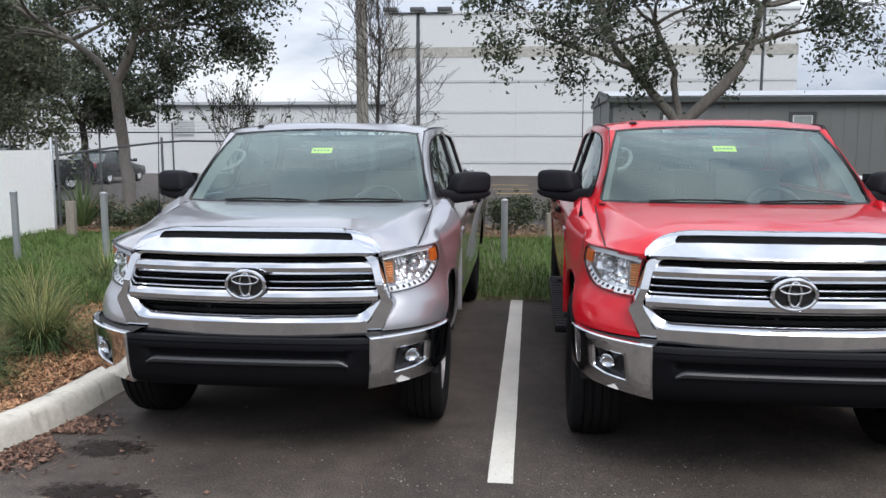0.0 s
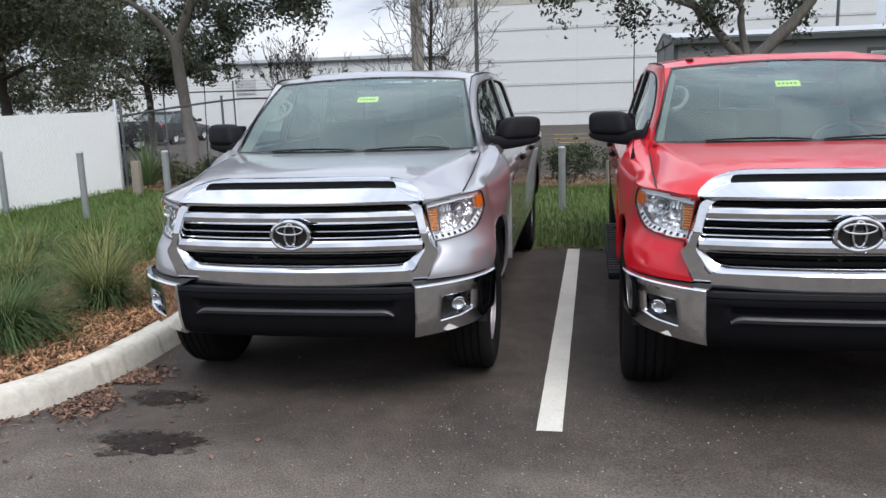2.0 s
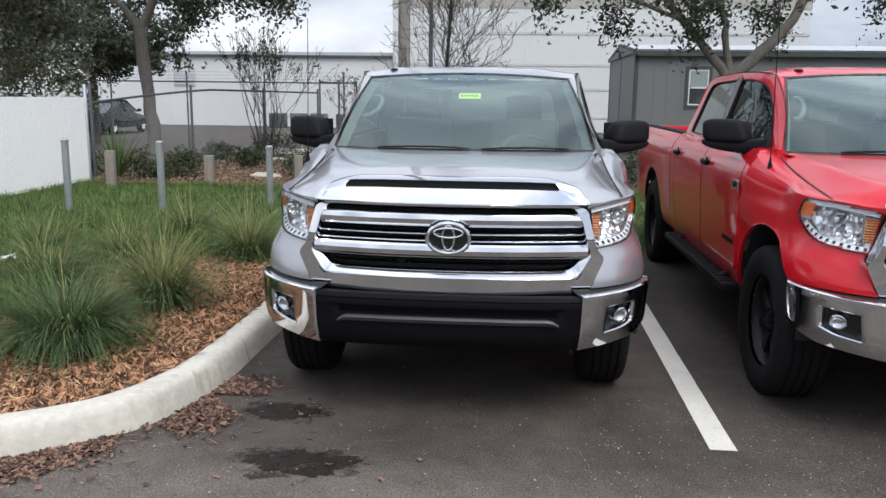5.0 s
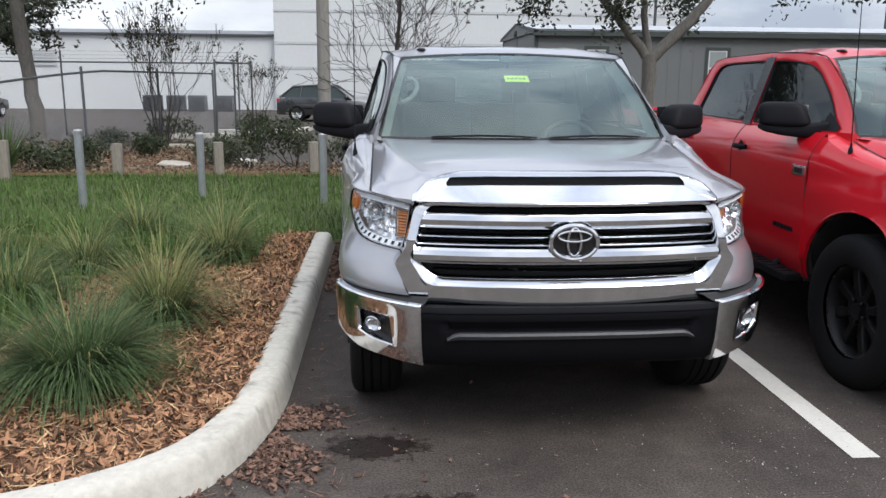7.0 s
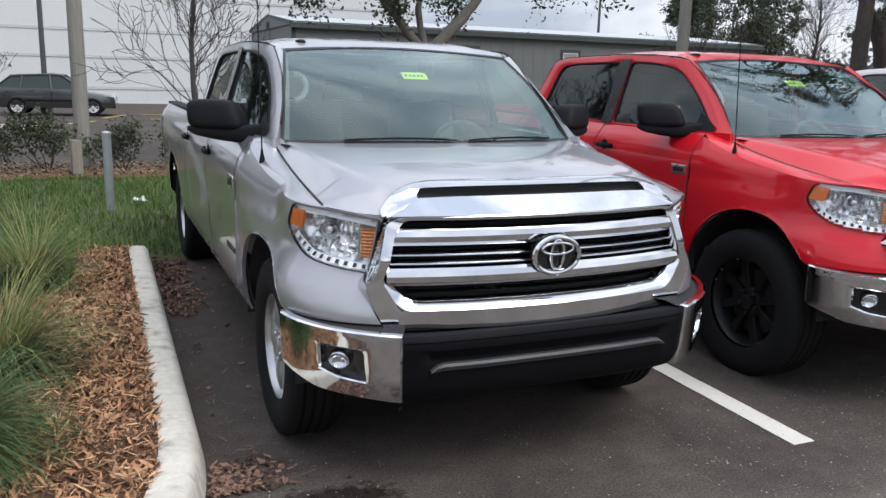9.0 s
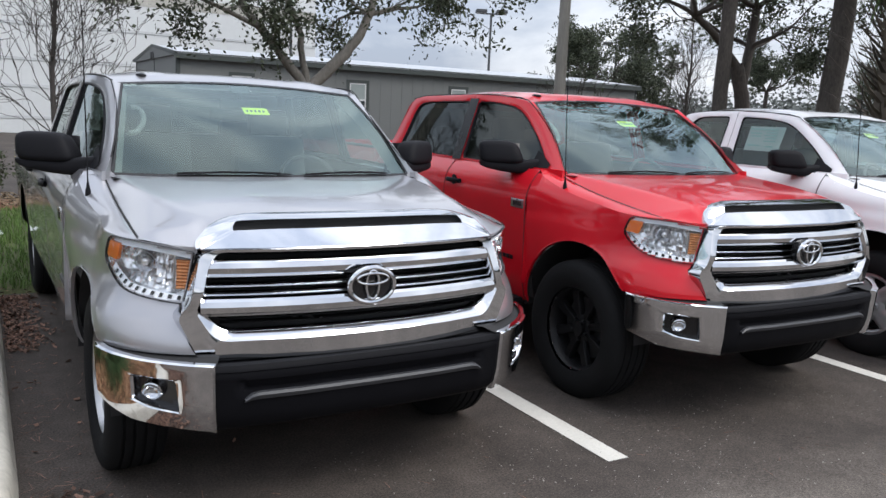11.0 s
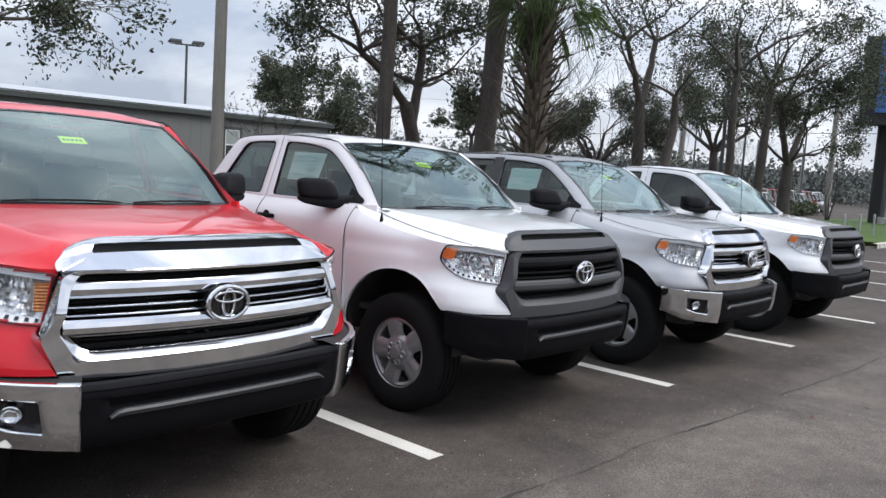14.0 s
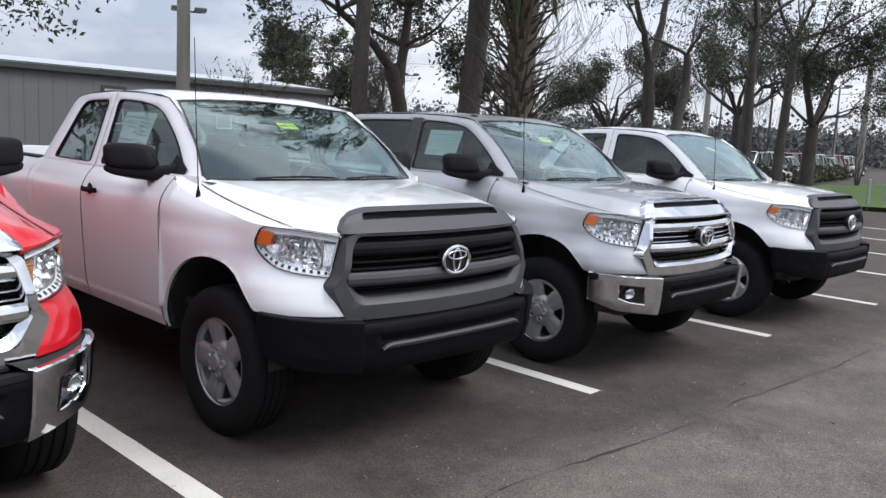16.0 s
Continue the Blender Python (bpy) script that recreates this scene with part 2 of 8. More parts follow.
M["amber"] = surface("amber lens", (0.74, 0.16, 0.02), 0.2, 0.0, 0.15, 10.0, 120, bump=0.3, coat=0.6)
M["lamp white"] = surface("white lamp trim", (0.85, 0.87, 0.9), 0.3, 0.0, 0.05, 10.0, 120)
M["windshield"] = glass("windshield glass", (0.62, 0.76, 0.72), 0.08, (0.83, 0.99, 0.965), 2.95)
M["tinted"] = glass("tinted glass", (0.12, 0.14, 0.14), 0.05, power=5.0)
M["door glass"] = glass("door glass", (0.50, 0.60, 0.57), 0.05, power=4.0)
M["clear"] = glass("clear lens", (0.96, 0.97, 0.98), 0.04, power=5.0)
M["fabric"] = surface("seat fabric", (0.13, 0.13, 0.135), 0.85, 0.0, 0.2, 8.0, 300, bump=0.3)
M["dash"] = surface("dash plastic", (0.05, 0.05, 0.052), 0.7, 0.0, 0.15, 8.0, 300, bump=0.2)
M["mirror"] = surface("mirror glass", (0.85, 0.87, 0.88), 0.02, 1.0, 0.01, 1.0, 2.0, rvar=0.0)
M["tag"] = surface("lime paper tag", (0.62, 0.85, 0.04), 0.6, 0.0, 0.05, 20, 90)
M["ink"] = surface("dark ink", (0.03, 0.03, 0.035), 0.6, 0.0, 0.1, 20, 90)
M["paper"] = surface("white paper", (0.78, 0.82, 0.84), 0.6, 0.0, 0.03, 20, 90)
M["teal ink"] = surface("pale teal print", (0.30, 0.52, 0.50), 0.6, 0.0, 0.1, 20, 90)
M["undercoat"] = surface("underbody", (0.03, 0.03, 0.03), 0.8, 0.1, 0.3, 4, 60)

# ---- materials of the place ----
def asphalt_material():
    """Older pale asphalt in the lane, newer dark asphalt in the stalls, joined along a worn seam."""
    m, nt, b, _ = blank("asphalt")
    co = node(nt, "ShaderNodeTexCoord")
    grit = node(nt, "ShaderNodeTexVoronoi", Scale=150.0)
    speck = node(nt, "ShaderNodeTexNoise", Scale=95.0, Detail=6.0, Roughness=0.75)
    patch = node(nt, "ShaderNodeTexNoise", Scale=0.75, Detail=8.0, Roughness=0.66, Distortion=0.8)
    wobble = node(nt, "ShaderNodeTexNoise", Scale=1.6, Detail=5.0, Roughness=0.7)
    for n in (grit, speck, patch, wobble):
        nt.links.new(co.outputs["Object"], n.inputs["Vector"])
    sep = node(nt, "ShaderNodeSeparateXYZ")
    nt.links.new(co.outputs["Object"], sep.inputs[0])
    edge = node(nt, "ShaderNodeMath")
    edge.operation = "MULTIPLY_ADD"
    edge.inputs[1].default_value = 0.55
    nt.links.new(wobble.outputs["Fac"], edge.inputs[0])
    nt.links.new(sep.outputs["Y"], edge.inputs[2])
    slope = node(nt, "ShaderNodeMath")
    slope.operation = "MULTIPLY_ADD"
    slope.inputs[1].default_value = 0.045
    nt.links.new(sep.outputs["X"], slope.inputs[0])
    nt.links.new(edge.outputs[0], slope.inputs[2])
    lane = node(nt, "ShaderNodeMapRange")
    lane.inputs["From Min"].default_value, lane.inputs["From Max"].default_value = 3.60, 4.05
    nt.links.new(slope.outputs[0], lane.inputs["Value"])
    old = node(nt, "ShaderNodeValToRGB")
    old.color_ramp.elements[0].position, old.color_ramp.elements[0].color = 0.30, (0.076, 0.065, 0.058, 1)
    old.color_ramp.elements[1].position, old.color_ramp.elements[1].color = 0.72, (0.150, 0.129, 0.114, 1)
    fresh = node(nt, "ShaderNodeValToRGB")
    fresh.color_ramp.elements[0].position, fresh.color_ramp.elements[0].color = 0.30, (0.039, 0.0325, 0.029, 1)
    fresh.color_ramp.elements[1].position, fresh.color_ramp.elements[1].color = 0.72, (0.084, 0.070, 0.0615, 1)
    for r in (old, fresh):
        nt.links.new(patch.outputs["Fac"], r.inputs[0])
    mix = node(nt, "ShaderNodeMix")
    mix.data_type = "RGBA"
    nt.links.new(lane.outputs[0], mix.inputs["Factor"])
    nt.links.new(old.outputs[0], mix.inputs["A"])
    nt.links.new(fresh.outputs[0], mix.inputs["B"])
    gr = node(nt, "ShaderNodeValToRGB")
    gr.color_ramp.elements[0].position, gr.color_ramp.elements[0].color = 0.40, (0.60, 0.60, 0.60, 1)
    gr.color_ramp.elements[1].position, gr.color_ramp.elements[1].color = 0.66, (1.85, 1.83, 1.78, 1)
    nt.links.new(speck.outputs["Fac"], gr.inputs[0])
    mul = node(nt, "ShaderNodeMix", Factor=1.0)
    mul.data_type, mul.blend_type = "RGBA", "MULTIPLY"
    nt.links.new(mix.outputs["Result"], mul.inputs["A"])
    nt.links.new(gr.outputs[0], mul.inputs["B"])
    worn = node(nt, "ShaderNodeTexNoise", Scale=7.0, Detail=5.0, Roughness=0.7)
    nt.links.new(co.outputs["Object"], worn.inputs["Vector"])
    wear = node(nt, "ShaderNodeValToRGB")
    wear.color_ramp.elements[0].position, wear.color_ramp.elements[0].color = 0.34, (0.84, 0.84, 0.84, 1)
    wear.color_ramp.elements[1].position, wear.color_ramp.elements[1].color = 0.66, (1.14, 1.14, 1.13, 1)
    nt.links.new(worn.outputs["Fac"], wear.inputs[0])
    mul2 = node(nt, "ShaderNodeMix", Factor=1.0)
    mul2.data_type, mul2.blend_type = "RGBA", "MULTIPLY"
    nt.links.new(mul.outputs["Result"], mul2.inputs["A"])
    nt.links.new(wear.outputs[0], mul2.inputs["B"])
    nt.links.new(mul2.outputs["Result"], b.inputs["Base Color"])
    b.inputs["Roughness"].default_value = 0.86
    b.inputs["Specular IOR Level"].default_value = 0.3
    bp = node(nt, "ShaderNodeBump", Strength=0.35, Distance=0.004)
    nt.links.new(grit.outputs["Distance"], bp.inputs["Height"])
    nt.links.new(bp.outputs[0], b.inputs["Normal"])
    return m


M["asphalt"] = asphalt_material()
M["soil"] = surface("lawn soil", (0.075, 0.085, 0.03), 0.95, 0, 0.4, 1.2, 40, bump=0.6)
M["mulch bed"] = surface("mulch bed", (0.15, 0.07, 0.035), 0.95, 0, 0.5, 5.0, 60, bump=1.0)
M["mulch"] = surface("wood chips", (0.27, 0.14, 0.075), 0.9, 0, 0.72, 30, 90, islands=0.85)
M["dead leaf"] = surface("dead leaves", (0.15, 0.085, 0.06), 0.85, 0, 0.6, 30, 90, islands=0.85)
M["litter"] = surface("leaf litter", (0.17, 0.125, 0.08), 0.9, 0, 0.6, 30, 90, islands=0.85)
M["grit"] = surface("loose grit", (0.24, 0.225, 0.20), 0.9, 0, 0.5, 1.2, 30, islands=0.7)
M["straw chip"] = surface("pale wood strands", (0.46, 0.31, 0.17), 0.9, 0, 0.5, 30, 90, islands=0.8)



def kerb_material():
    """Pale concrete with dark drips down the face."""
    m = surface("kerb concrete", (0.55, 0.52, 0.455), 0.85, 0, 0.22, 3.0, 26, bump=0.3)
    nt = m.node_tree
    b = nt.nodes["Principled BSDF"]
    col = b.inputs["Base Color"].links[0].from_socket
    co = node(nt, "ShaderNodeTexCoord")
    mp = node(nt, "ShaderNodeMapping", Scale=(9.0, 9.0, 0.9))
    nt.links.new(co.outputs["Object"], mp.inputs[0])
    drip = node(nt, "ShaderNodeTexNoise", Scale=1.0, Detail=5.0, Roughness=0.6, Distortion=0.3)
    nt.links.new(mp.outputs[0], drip.inputs["Vector"])
    area = node(nt, "ShaderNodeTexNoise", Scale=1.1, Detail=3.0)
    nt.links.new(co.outputs["Object"], area.inputs["Vector"])
    mul = node(nt, "ShaderNodeMath")
    mul.operation = "MULTIPLY"
    nt.links.new(drip.outputs["Fac"], mul.inputs[0])
    nt.links.new(area.outputs["Fac"], mul.inputs[1])
    fac = node(nt, "ShaderNodeMapRange")
    fac.inputs["From Min"].default_value, fac.inputs["From Max"].default_value = 0.29, 0.40
    fac.inputs["To Max"].default_value = 0.62
    nt.links.new(mul.outputs[0], fac.inputs["Value"])
    mx = node(nt, "ShaderNodeMix")
    mx.data_type = "RGBA"
    mx.inputs["B"].default_value = (0.16, 0.145, 0.12, 1)
    nt.links.new(fac.outputs[0], mx.inputs["Factor"])
    nt.links.new(col, mx.inputs["A"])
    nt.links.new(mx.outputs["Result"], b.inputs["Base Color"])
    return m


M["kerb"] = kerb_material()
M["old concrete"] = surface("old concrete", (0.36, 0.35, 0.33), 0.9, 0, 0.3, 1.2, 30, bump=0.4)
M["line paint"] = surface("road paint", (0.63, 0.605, 0.55), 0.7, 0, 0.16, 3.0, 70, bump=0.3)
M["yellow paint"] = surface("yellow road paint", (0.55, 0.36, 0.06), 0.7, 0, 0.2, 3.0, 60)
M["lawn"] = surface("lawn grass", (0.104, 0.170, 0.046), 0.7, 0, 0.45, 0.8, 30, islands=0.5, spec=0.3)
M["muhly"] = surface("ornamental grass", (0.092, 0.145, 0.058), 0.7, 0, 0.45, 2.0, 30, islands=0.6, spec=0.3)
M["straw"] = surface("straw grass", (0.27, 0.27, 0.11), 0.75, 0, 0.35, 2.0, 30, islands=0.6, spec=0.3)
M["leaf"] = surface("oak leaves", (0.062, 0.074, 0.046), 0.55, 0, 0.5, 0.6, 20, islands=0.6, spec=0.4)
M["leaf light"] = surface("light leaves", (0.175, 0.195, 0.130), 0.55, 0, 0.5, 0.6, 20, islands=0.6, spec=0.4)
M["shrub leaf"] = surface("shrub leaves", (0.062, 0.078, 0.040), 0.5, 0, 0.5, 1.5, 20, islands=0.6, spec=0.4)
M["bark"] = surface("oak bark", (0.155, 0.142, 0.126), 0.95, 0, 0.4, 3.0, 25, bump=1.0, stretch=(1, 1, 0.35))
M["dark bark"] = surface("dark bark", (0.060, 0.051, 0.045), 0.95, 0, 0.6, 5.0, 30, bump=1.0, stretch=(1, 1, 0.3))
M["twig"] = surface("bare twigs", (0.058, 0.050, 0.045), 0.95, 0, 0.3, 3.0, 25)
M["palm boot"] = surface("palm boots", (0.085, 0.070, 0.056), 0.95, 0, 0.5, 4.0, 30, islands=0.6, bump=0.5)
M["palm leaf"] = surface("palm leaves", (0.10, 0.15, 0.055), 0.6, 0, 0.4, 2.0, 30, islands=0.6)
M["galvanised"] = surface("galvanised steel", (0.42, 0.44, 0.46), 0.42, 0.7, 0.2, 6.0, 50)
M["dull steel"] = surface("weathered steel", (0.10, 0.105, 0.11), 0.5, 0.5, 0.2, 3.0, 40)
M["wood post"] = surface("weathered timber", (0.23, 0.205, 0.17), 0.9, 0, 0.3, 4.0, 40, bump=0.5, stretch=(1, 1, 0.2))
M["pole wood"] = surface("pole timber", (0.24, 0.228, 0.205), 0.9, 0, 0.25, 2.0, 40, bump=0.4, stretch=(1, 1, 0.1))
M["slat white"] = surface("white privacy slats", (0.97, 0.97, 0.96), 0.55, 0, 0.03, 1.5, 40, objects=0.04)
M["wall white"] = surface("painted wall", (0.64, 0.655, 0.655), 0.8, 0, 0.05, 0.25, 6, bump=0.05)
M["wall groove"] = surface("wall joint", (0.50, 0.51, 0.52), 0.85, 0, 0.1, 0.5, 6)
M["wall band"] = surface("weathered band", (0.42, 0.41, 0.37), 0.9, 0, 0.35, 0.45, 5, bump=0.2)
M["trailer"] = surface("grey siding", (0.165, 0.172, 0.168), 0.7, 0, 0.08, 0.5, 20)
M["trailer trim"] = surface("dark green-grey trim", (0.055, 0.065, 0.062), 0.6, 0, 0.1, 1.0, 20)
M["trailer roof"] = surface("pale metal roof", (0.50, 0.52, 0.54), 0.45, 0.4, 0.1, 1.0, 20)
M["window pane"] = surface("dark window glass", (0.05, 0.06, 0.065), 0.06, 0, 0.1, 1.0, 20, spec=0.9, rvar=0.02)
M["window blind"] = surface("grey-green window blind", (0.30, 0.34, 0.33), 0.4, 0, 0.1, 2, 20)
M["window white"] = surface("white window frame", (0.7, 0.71, 0.7), 0.5, 0, 0.05, 2, 20)
M["car black"] = surface("black car paint", (0.010, 0.010, 0.012), 0.35, 0, 0.1, 2, 20, coat=0.3, spec=0.2)
M["car grey"] = surface("dark grey car paint", (0.05, 0.052, 0.055), 0.3, 0.5, 0.1, 2, 20, coat=1.0)
M["car white"] = surface("white car paint", (0.72, 0.72, 0.73), 0.3, 0, 0.05, 2, 20, coat=1.0)
M["car red"] = surface("red car paint", (0.35, 0.02, 0.02), 0.3, 0, 0.05, 2, 20, coat=1.0)
M["far alloy"] = surface("bright wheel alloy", (0.62, 0.63, 0.65), 0.45, 0.3, 0.05, 3.0, 30)
M["car glass"] = surface("car window", (0.035, 0.05, 0.05), 0.10, 0, 0.1, 1, 20, spec=0.35, rvar=0.02)
M["tail red"] = surface("tail lamp", (0.5, 0.01, 0.012), 0.2, 0, 0.1, 4, 20, coat=0.5)


def ragged(name, col, scale, lo, hi):
    """A stain that breaks up towards nothing in patches."""
    m = surface(name, col, 0.7, 0, 0.3, 3.0, 90, bump=0.3, spec=0.2)
    nt = m.node_tree
    b, out = nt.nodes["Principled BSDF"], nt.nodes["Material Output"]
    co = node(nt, "ShaderNodeTexCoord")
    n = node(nt, "ShaderNodeTexNoise", Scale=scale, Detail=8.0, Roughness=0.72)
    nt.links.new(co.outputs["Object"], n.inputs["Vector"])
    fac = node(nt, "ShaderNodeMapRange")
    fac.inputs["From Min"].default_value, fac.inputs["From Max"].default_value = lo, hi
    nt.links.new(n.outputs["Fac"], fac.inputs["Value"])
    tr = node(nt, "ShaderNodeBsdfTransparent")
    mx = node(nt, "ShaderNodeMixShader")
    nt.links.new(fac.outputs[0], mx.inputs[0])
    nt.links.new(tr.outputs[0], mx.inputs[1])
    nt.links.new(b.outputs[0], mx.inputs[2])
    nt.links.new(mx.outputs[0], out.inputs["Surface"])
    return m


M["wet"] = ragged("damp asphalt", (0.020, 0.014, 0.012), 7.0, 0.36, 0.50)
M["damp edge"] = ragged("drying asphalt", (0.040, 0.030, 0.026), 9.0, 0.44, 0.66)
M["tar"] = surface("sealed crack", (0.028, 0.026, 0.025), 0.8, 0, 0.3, 6, 60)
M["sign blue"] = surface("sign blue", (0.05, 0.16, 0.42), 0.5, 0, 0.05, 1, 20)
M["sign white"] = surface("sign white", (0.75, 0.77, 0.8), 0.5, 0, 0.05, 1, 20)
M["sign red"] = surface("sign red", (0.55, 0.05, 0.04), 0.5, 0, 0.05, 1, 20)
M["sign steel"] = surface("dark sign steel", (0.03, 0.03, 0.032), 0.6, 0.3, 0.2, 1, 20)
# distant woods in a paler grey: the haze is mixed into the colour
M["haze-toned wood"] = surface("far woods", (0.115, 0.125, 0.116), 0.9, 0, 0.2, 0.15, 2, islands=0.15)
M["rock"] = surface("pale rock", (0.45, 0.42, 0.36), 0.9, 0, 0.3, 3, 30, bump=0.5)


def let_light_through(m, share):
    """Thin leaves and blades pass part of the light."""
    nt = m.node_tree
    b, out = nt.nodes["Principled BSDF"], nt.nodes["Material Output"]
    tl = node(nt, "ShaderNodeBsdfTranslucent")
    nt.links.new(b.inputs["Base Color"].links[0].from_socket, tl.inputs["Color"])
    mx = node(nt, "ShaderNodeMixShader")
    mx.inputs[0].default_value = share
    nt.links.new(b.outputs[0], mx.inputs[1])
    nt.links.new(tl.outputs[0], mx.inputs[2])
    nt.links.new(mx.outputs[0], out.inputs["Surface"])


for key in ("leaf", "leaf light", "shrub leaf", "palm leaf", "lawn", "muhly", "straw"):
    let_light_through(M[key], 0.35)


def ground_z(x, y=0.0):
    """The lot falls gently to the right, and a little behind the lawn."""
    b, r = max(0.0, min(1.0, (y - 13.4) / 3.0)), max(0.0, min(1.0, (x - 7.0) / 5.0))
    return -0.08 * (1 - math.exp(-max(0.0, x) / 4.0)) - 0.15 * b * b * (3 - 2 * b) * (1 - r * r * (3 - 2 * r))


# ---- ground ----
gs = Shape()
xs = [-900, -300, -120, -60, -40, -30] + [-25 + k for k in range(76)] + [60, 80, 120, 300, 900]
ys = [-900, -300, -100, -50, -30, -20, -10, -5, 0, 3, 5, 7, 9, 12, 13.2, 14.0, 14.8, 15.6, 16.4, 20, 30, 45, 60, 90, 140, 300, 900]
gs.add([(x, y, ground_z(x, y)) for y in ys for x in xs], [(j * len(xs) + i, j * len(xs) + i + 1, (j + 1) * len(xs) + i + 1, (j + 1) * len(xs) + i) for j in range(len(ys) - 1) for i in range(len(xs) - 1)])
tagged(part("ground", gs, M["asphalt"]), "patched grey asphalt of the parking lot", "ground", kind="structure")

# ---- bay lines ----
for k, (x, y0) in enumerate(((-0.162, 4.0), (2.545, 4.0), (5.315, 3.93), (8.085, 3.88), (10.80, 3.75), (13.5, 3.7), (16.2, 3.65), (18.9, 3.6), (21.6, 3.6))):
    ln = Shape()
    n = 40
    rng = random.Random(k)
    edge = [(rng.uniform(-0.0015, 0.0015), rng.uniform(-0.0015, 0.0015)) for _ in range(n + 1)]
    vs = []
    for i in range(n + 1):
        t = i / n
        vs += [(x - 0.0625 + edge[i][0], y0 + 4.85 * t, ground_z(x) + 0.004), (x + 0.0625 + edge[i][1], y0 + 4.85 * t, ground_z(x) + 0.004)]
    ln.add(vs, [(2 * i, 2 * i + 1, 2 * i + 3, 2 * i + 2) for i in range(n)])
    tagged(part("bay_line", ln, M["line paint"]), "white painted parking bay line on the asphalt", "road marking", "bay lines", "structure")


# ---- planting island with its kerb ----
def kerb_path():
    p = [(-2.73, 8.50), (-2.73, 7.9), (-2.73, 7.0), (-2.73, 6.0), (-2.73, 5.2), (-2.735, 4.7), (-2.775, 4.38), (-2.86, 4.06), (-3.0, 3.82), (-3.22, 3.62), (-3.48, 3.48), (-3.85, 3.38), (-4.4, 3.33), (-5.4, 3.3), (-7.0, 3.3), (-12, 3.3), (-25, 3.3)]
    out = []
    for i in range(len(p) - 1):
        q = [Vector(p[max(0, min(len(p) - 1, i + k))]) for k in (-1, 0, 1, 2)]
        for j in range(5):
            t = j / 5
            out.append(0.5 * (2 * q[1] + (q[2] - q[0]) * t + (2 * q[0] - 5 * q[1] + 4 * q[2] - q[3]) * t * t + (3 * q[1] - q[0] - 3 * q[2] + q[3]) * t ** 3))
    return out + [Vector(p[-1])]


KERB = kerb_path()
kr = Shape()
rows = []
for i, p in enumerate(KERB):
    d = (KERB[min(i + 1, len(KERB) - 1)] - KERB[max(i - 1, 0)]).normalized()
    n = Vector((d.y, -d.x)) * 1.0
    w = 1 + 0.03 * noise.noise(Vector((p.x * 2, p.y * 2, 0)))
    rows.append([(p.x + n.x * o * w, p.y + n.y * o * w, z) for o, z in ((-0.01, 0.0), (0.004, 0.06), (0.014, 0.115), (0.034, 0.142), (0.06, 0.152), (0.13, 0.154), (0.165, 0.148), (0.172, 0.05))])
kr.loops(rows, closed=False, flip=True)
kr.f.append(tuple(range(8)))
tagged(part("kerb", kr, M["kerb"]), "pale stained concrete kerb round the planting bed", "kerb", kind="structure")

isl = Shape()
inner = [(p.x - 0.16, p.y + (0.10 if p.y < 4.2 else 0.0)) for p in KERB]
band = []


def bed_z(x, y):
    return 0.125 + 0.05 * noise.noise(Vector((x * 0.7, y * 0.7, 0))) + (0.0 if x < -3.2 else 0.01)


nx, ny = 70, 60
vs, fs = [], []
for j in range(ny + 1):
    y = 3.40 + (8.60 - 3.40) * j / ny
    # the bed's edge follows the kerb
    xe = -2.88
    if y < 4.75:
        xe = table([(3.40, -4.0), (3.47, -3.75), (3.56, -3.52), (3.68, -3.32), (3.88, -3.12), (4.10, -2.99), (4.40, -2.915), (4.75, -2.885)], y)
    for i in range(nx + 1):
        t = (i / nx) ** 1.8
        x = lerp(xe, -26, t)
        vs.append((x, y, bed_z(x, y) if t > 0 else 0.135))
w = nx + 1
for j in range(ny):
    for i in range(nx):
        fs.append((j * w + i, (j + 1) * w + i, (j + 1) * w + i + 1, j * w + i + 1))
isl.add(vs, fs)
tagged(part("planting_bed", isl, M["mulch bed"]), "brown wood-chip mulch in the planting bed", "planting bed", kind="structure")


def lawn_z(x, y):
    return 0.03 + 0.03 * noise.noise(Vector((x * 0.5, y * 0.5, 3)))


lw = Shape()
lx = [-26 + k * 0.5 for k in range(107)]
ly = [8.58, 8.68, 9.1] + [9.6 + 0.4 * k for k in range(12)]
lw.add([(x, y, (lawn_z(x, y) if y > 8.6 else -0.02) + ground_z(x, y)) for y in ly for x in lx], [(j * len(lx) + i, j * len(lx) + i + 1, (j + 1) * len(lx) + i + 1, (j + 1) * len(lx) + i) for j in range(len(ly) - 1) for i in range(len(lx) - 1)])
tagged(part("lawn", lw, M["soil"]), "mown green lawn strip behind the parking bays", "lawn", kind="structure")
sb = Shape()
sy = [13.95, 14.15, 14.6, 15.2, 15.8, 16.3, 16.6]
sb.add([(x, y, 0.05 + 0.04 * math.sin((y - 13.9) * 1.1) + 0.04 * noise.noise(Vector((x, y, 9))) + ground_z(x, y) - (0.2 if y > 16.4 else 0)) for y in sy for x in lx], [(j * len(lx) + i, j * len(lx) + i + 1, (j + 1) * len(lx) + i + 1, (j + 1) * len(lx) + i) for j in range(len(sy) - 1) for i in range(len(lx) - 1)])
sb2 = Shape()
sb2.grid(lambda u, v: (lerp(-14, -5.2 - 1.6 * v + 0.5 * noise.noise(Vector((v * 4, 0, 2))), u), lerp(16.2, 21.8, v), -0.05 + 0.05 * noise.noise(Vector((u * 9, v * 6, 9))) - (0.25 if u > 0.99 or v > 0.99 else 0)), 30, 16)
tagged(part("back_bed", sb2, M["mulch bed"]), "leaf-strewn brown bed below the oak", "planting bed", kind="structure")
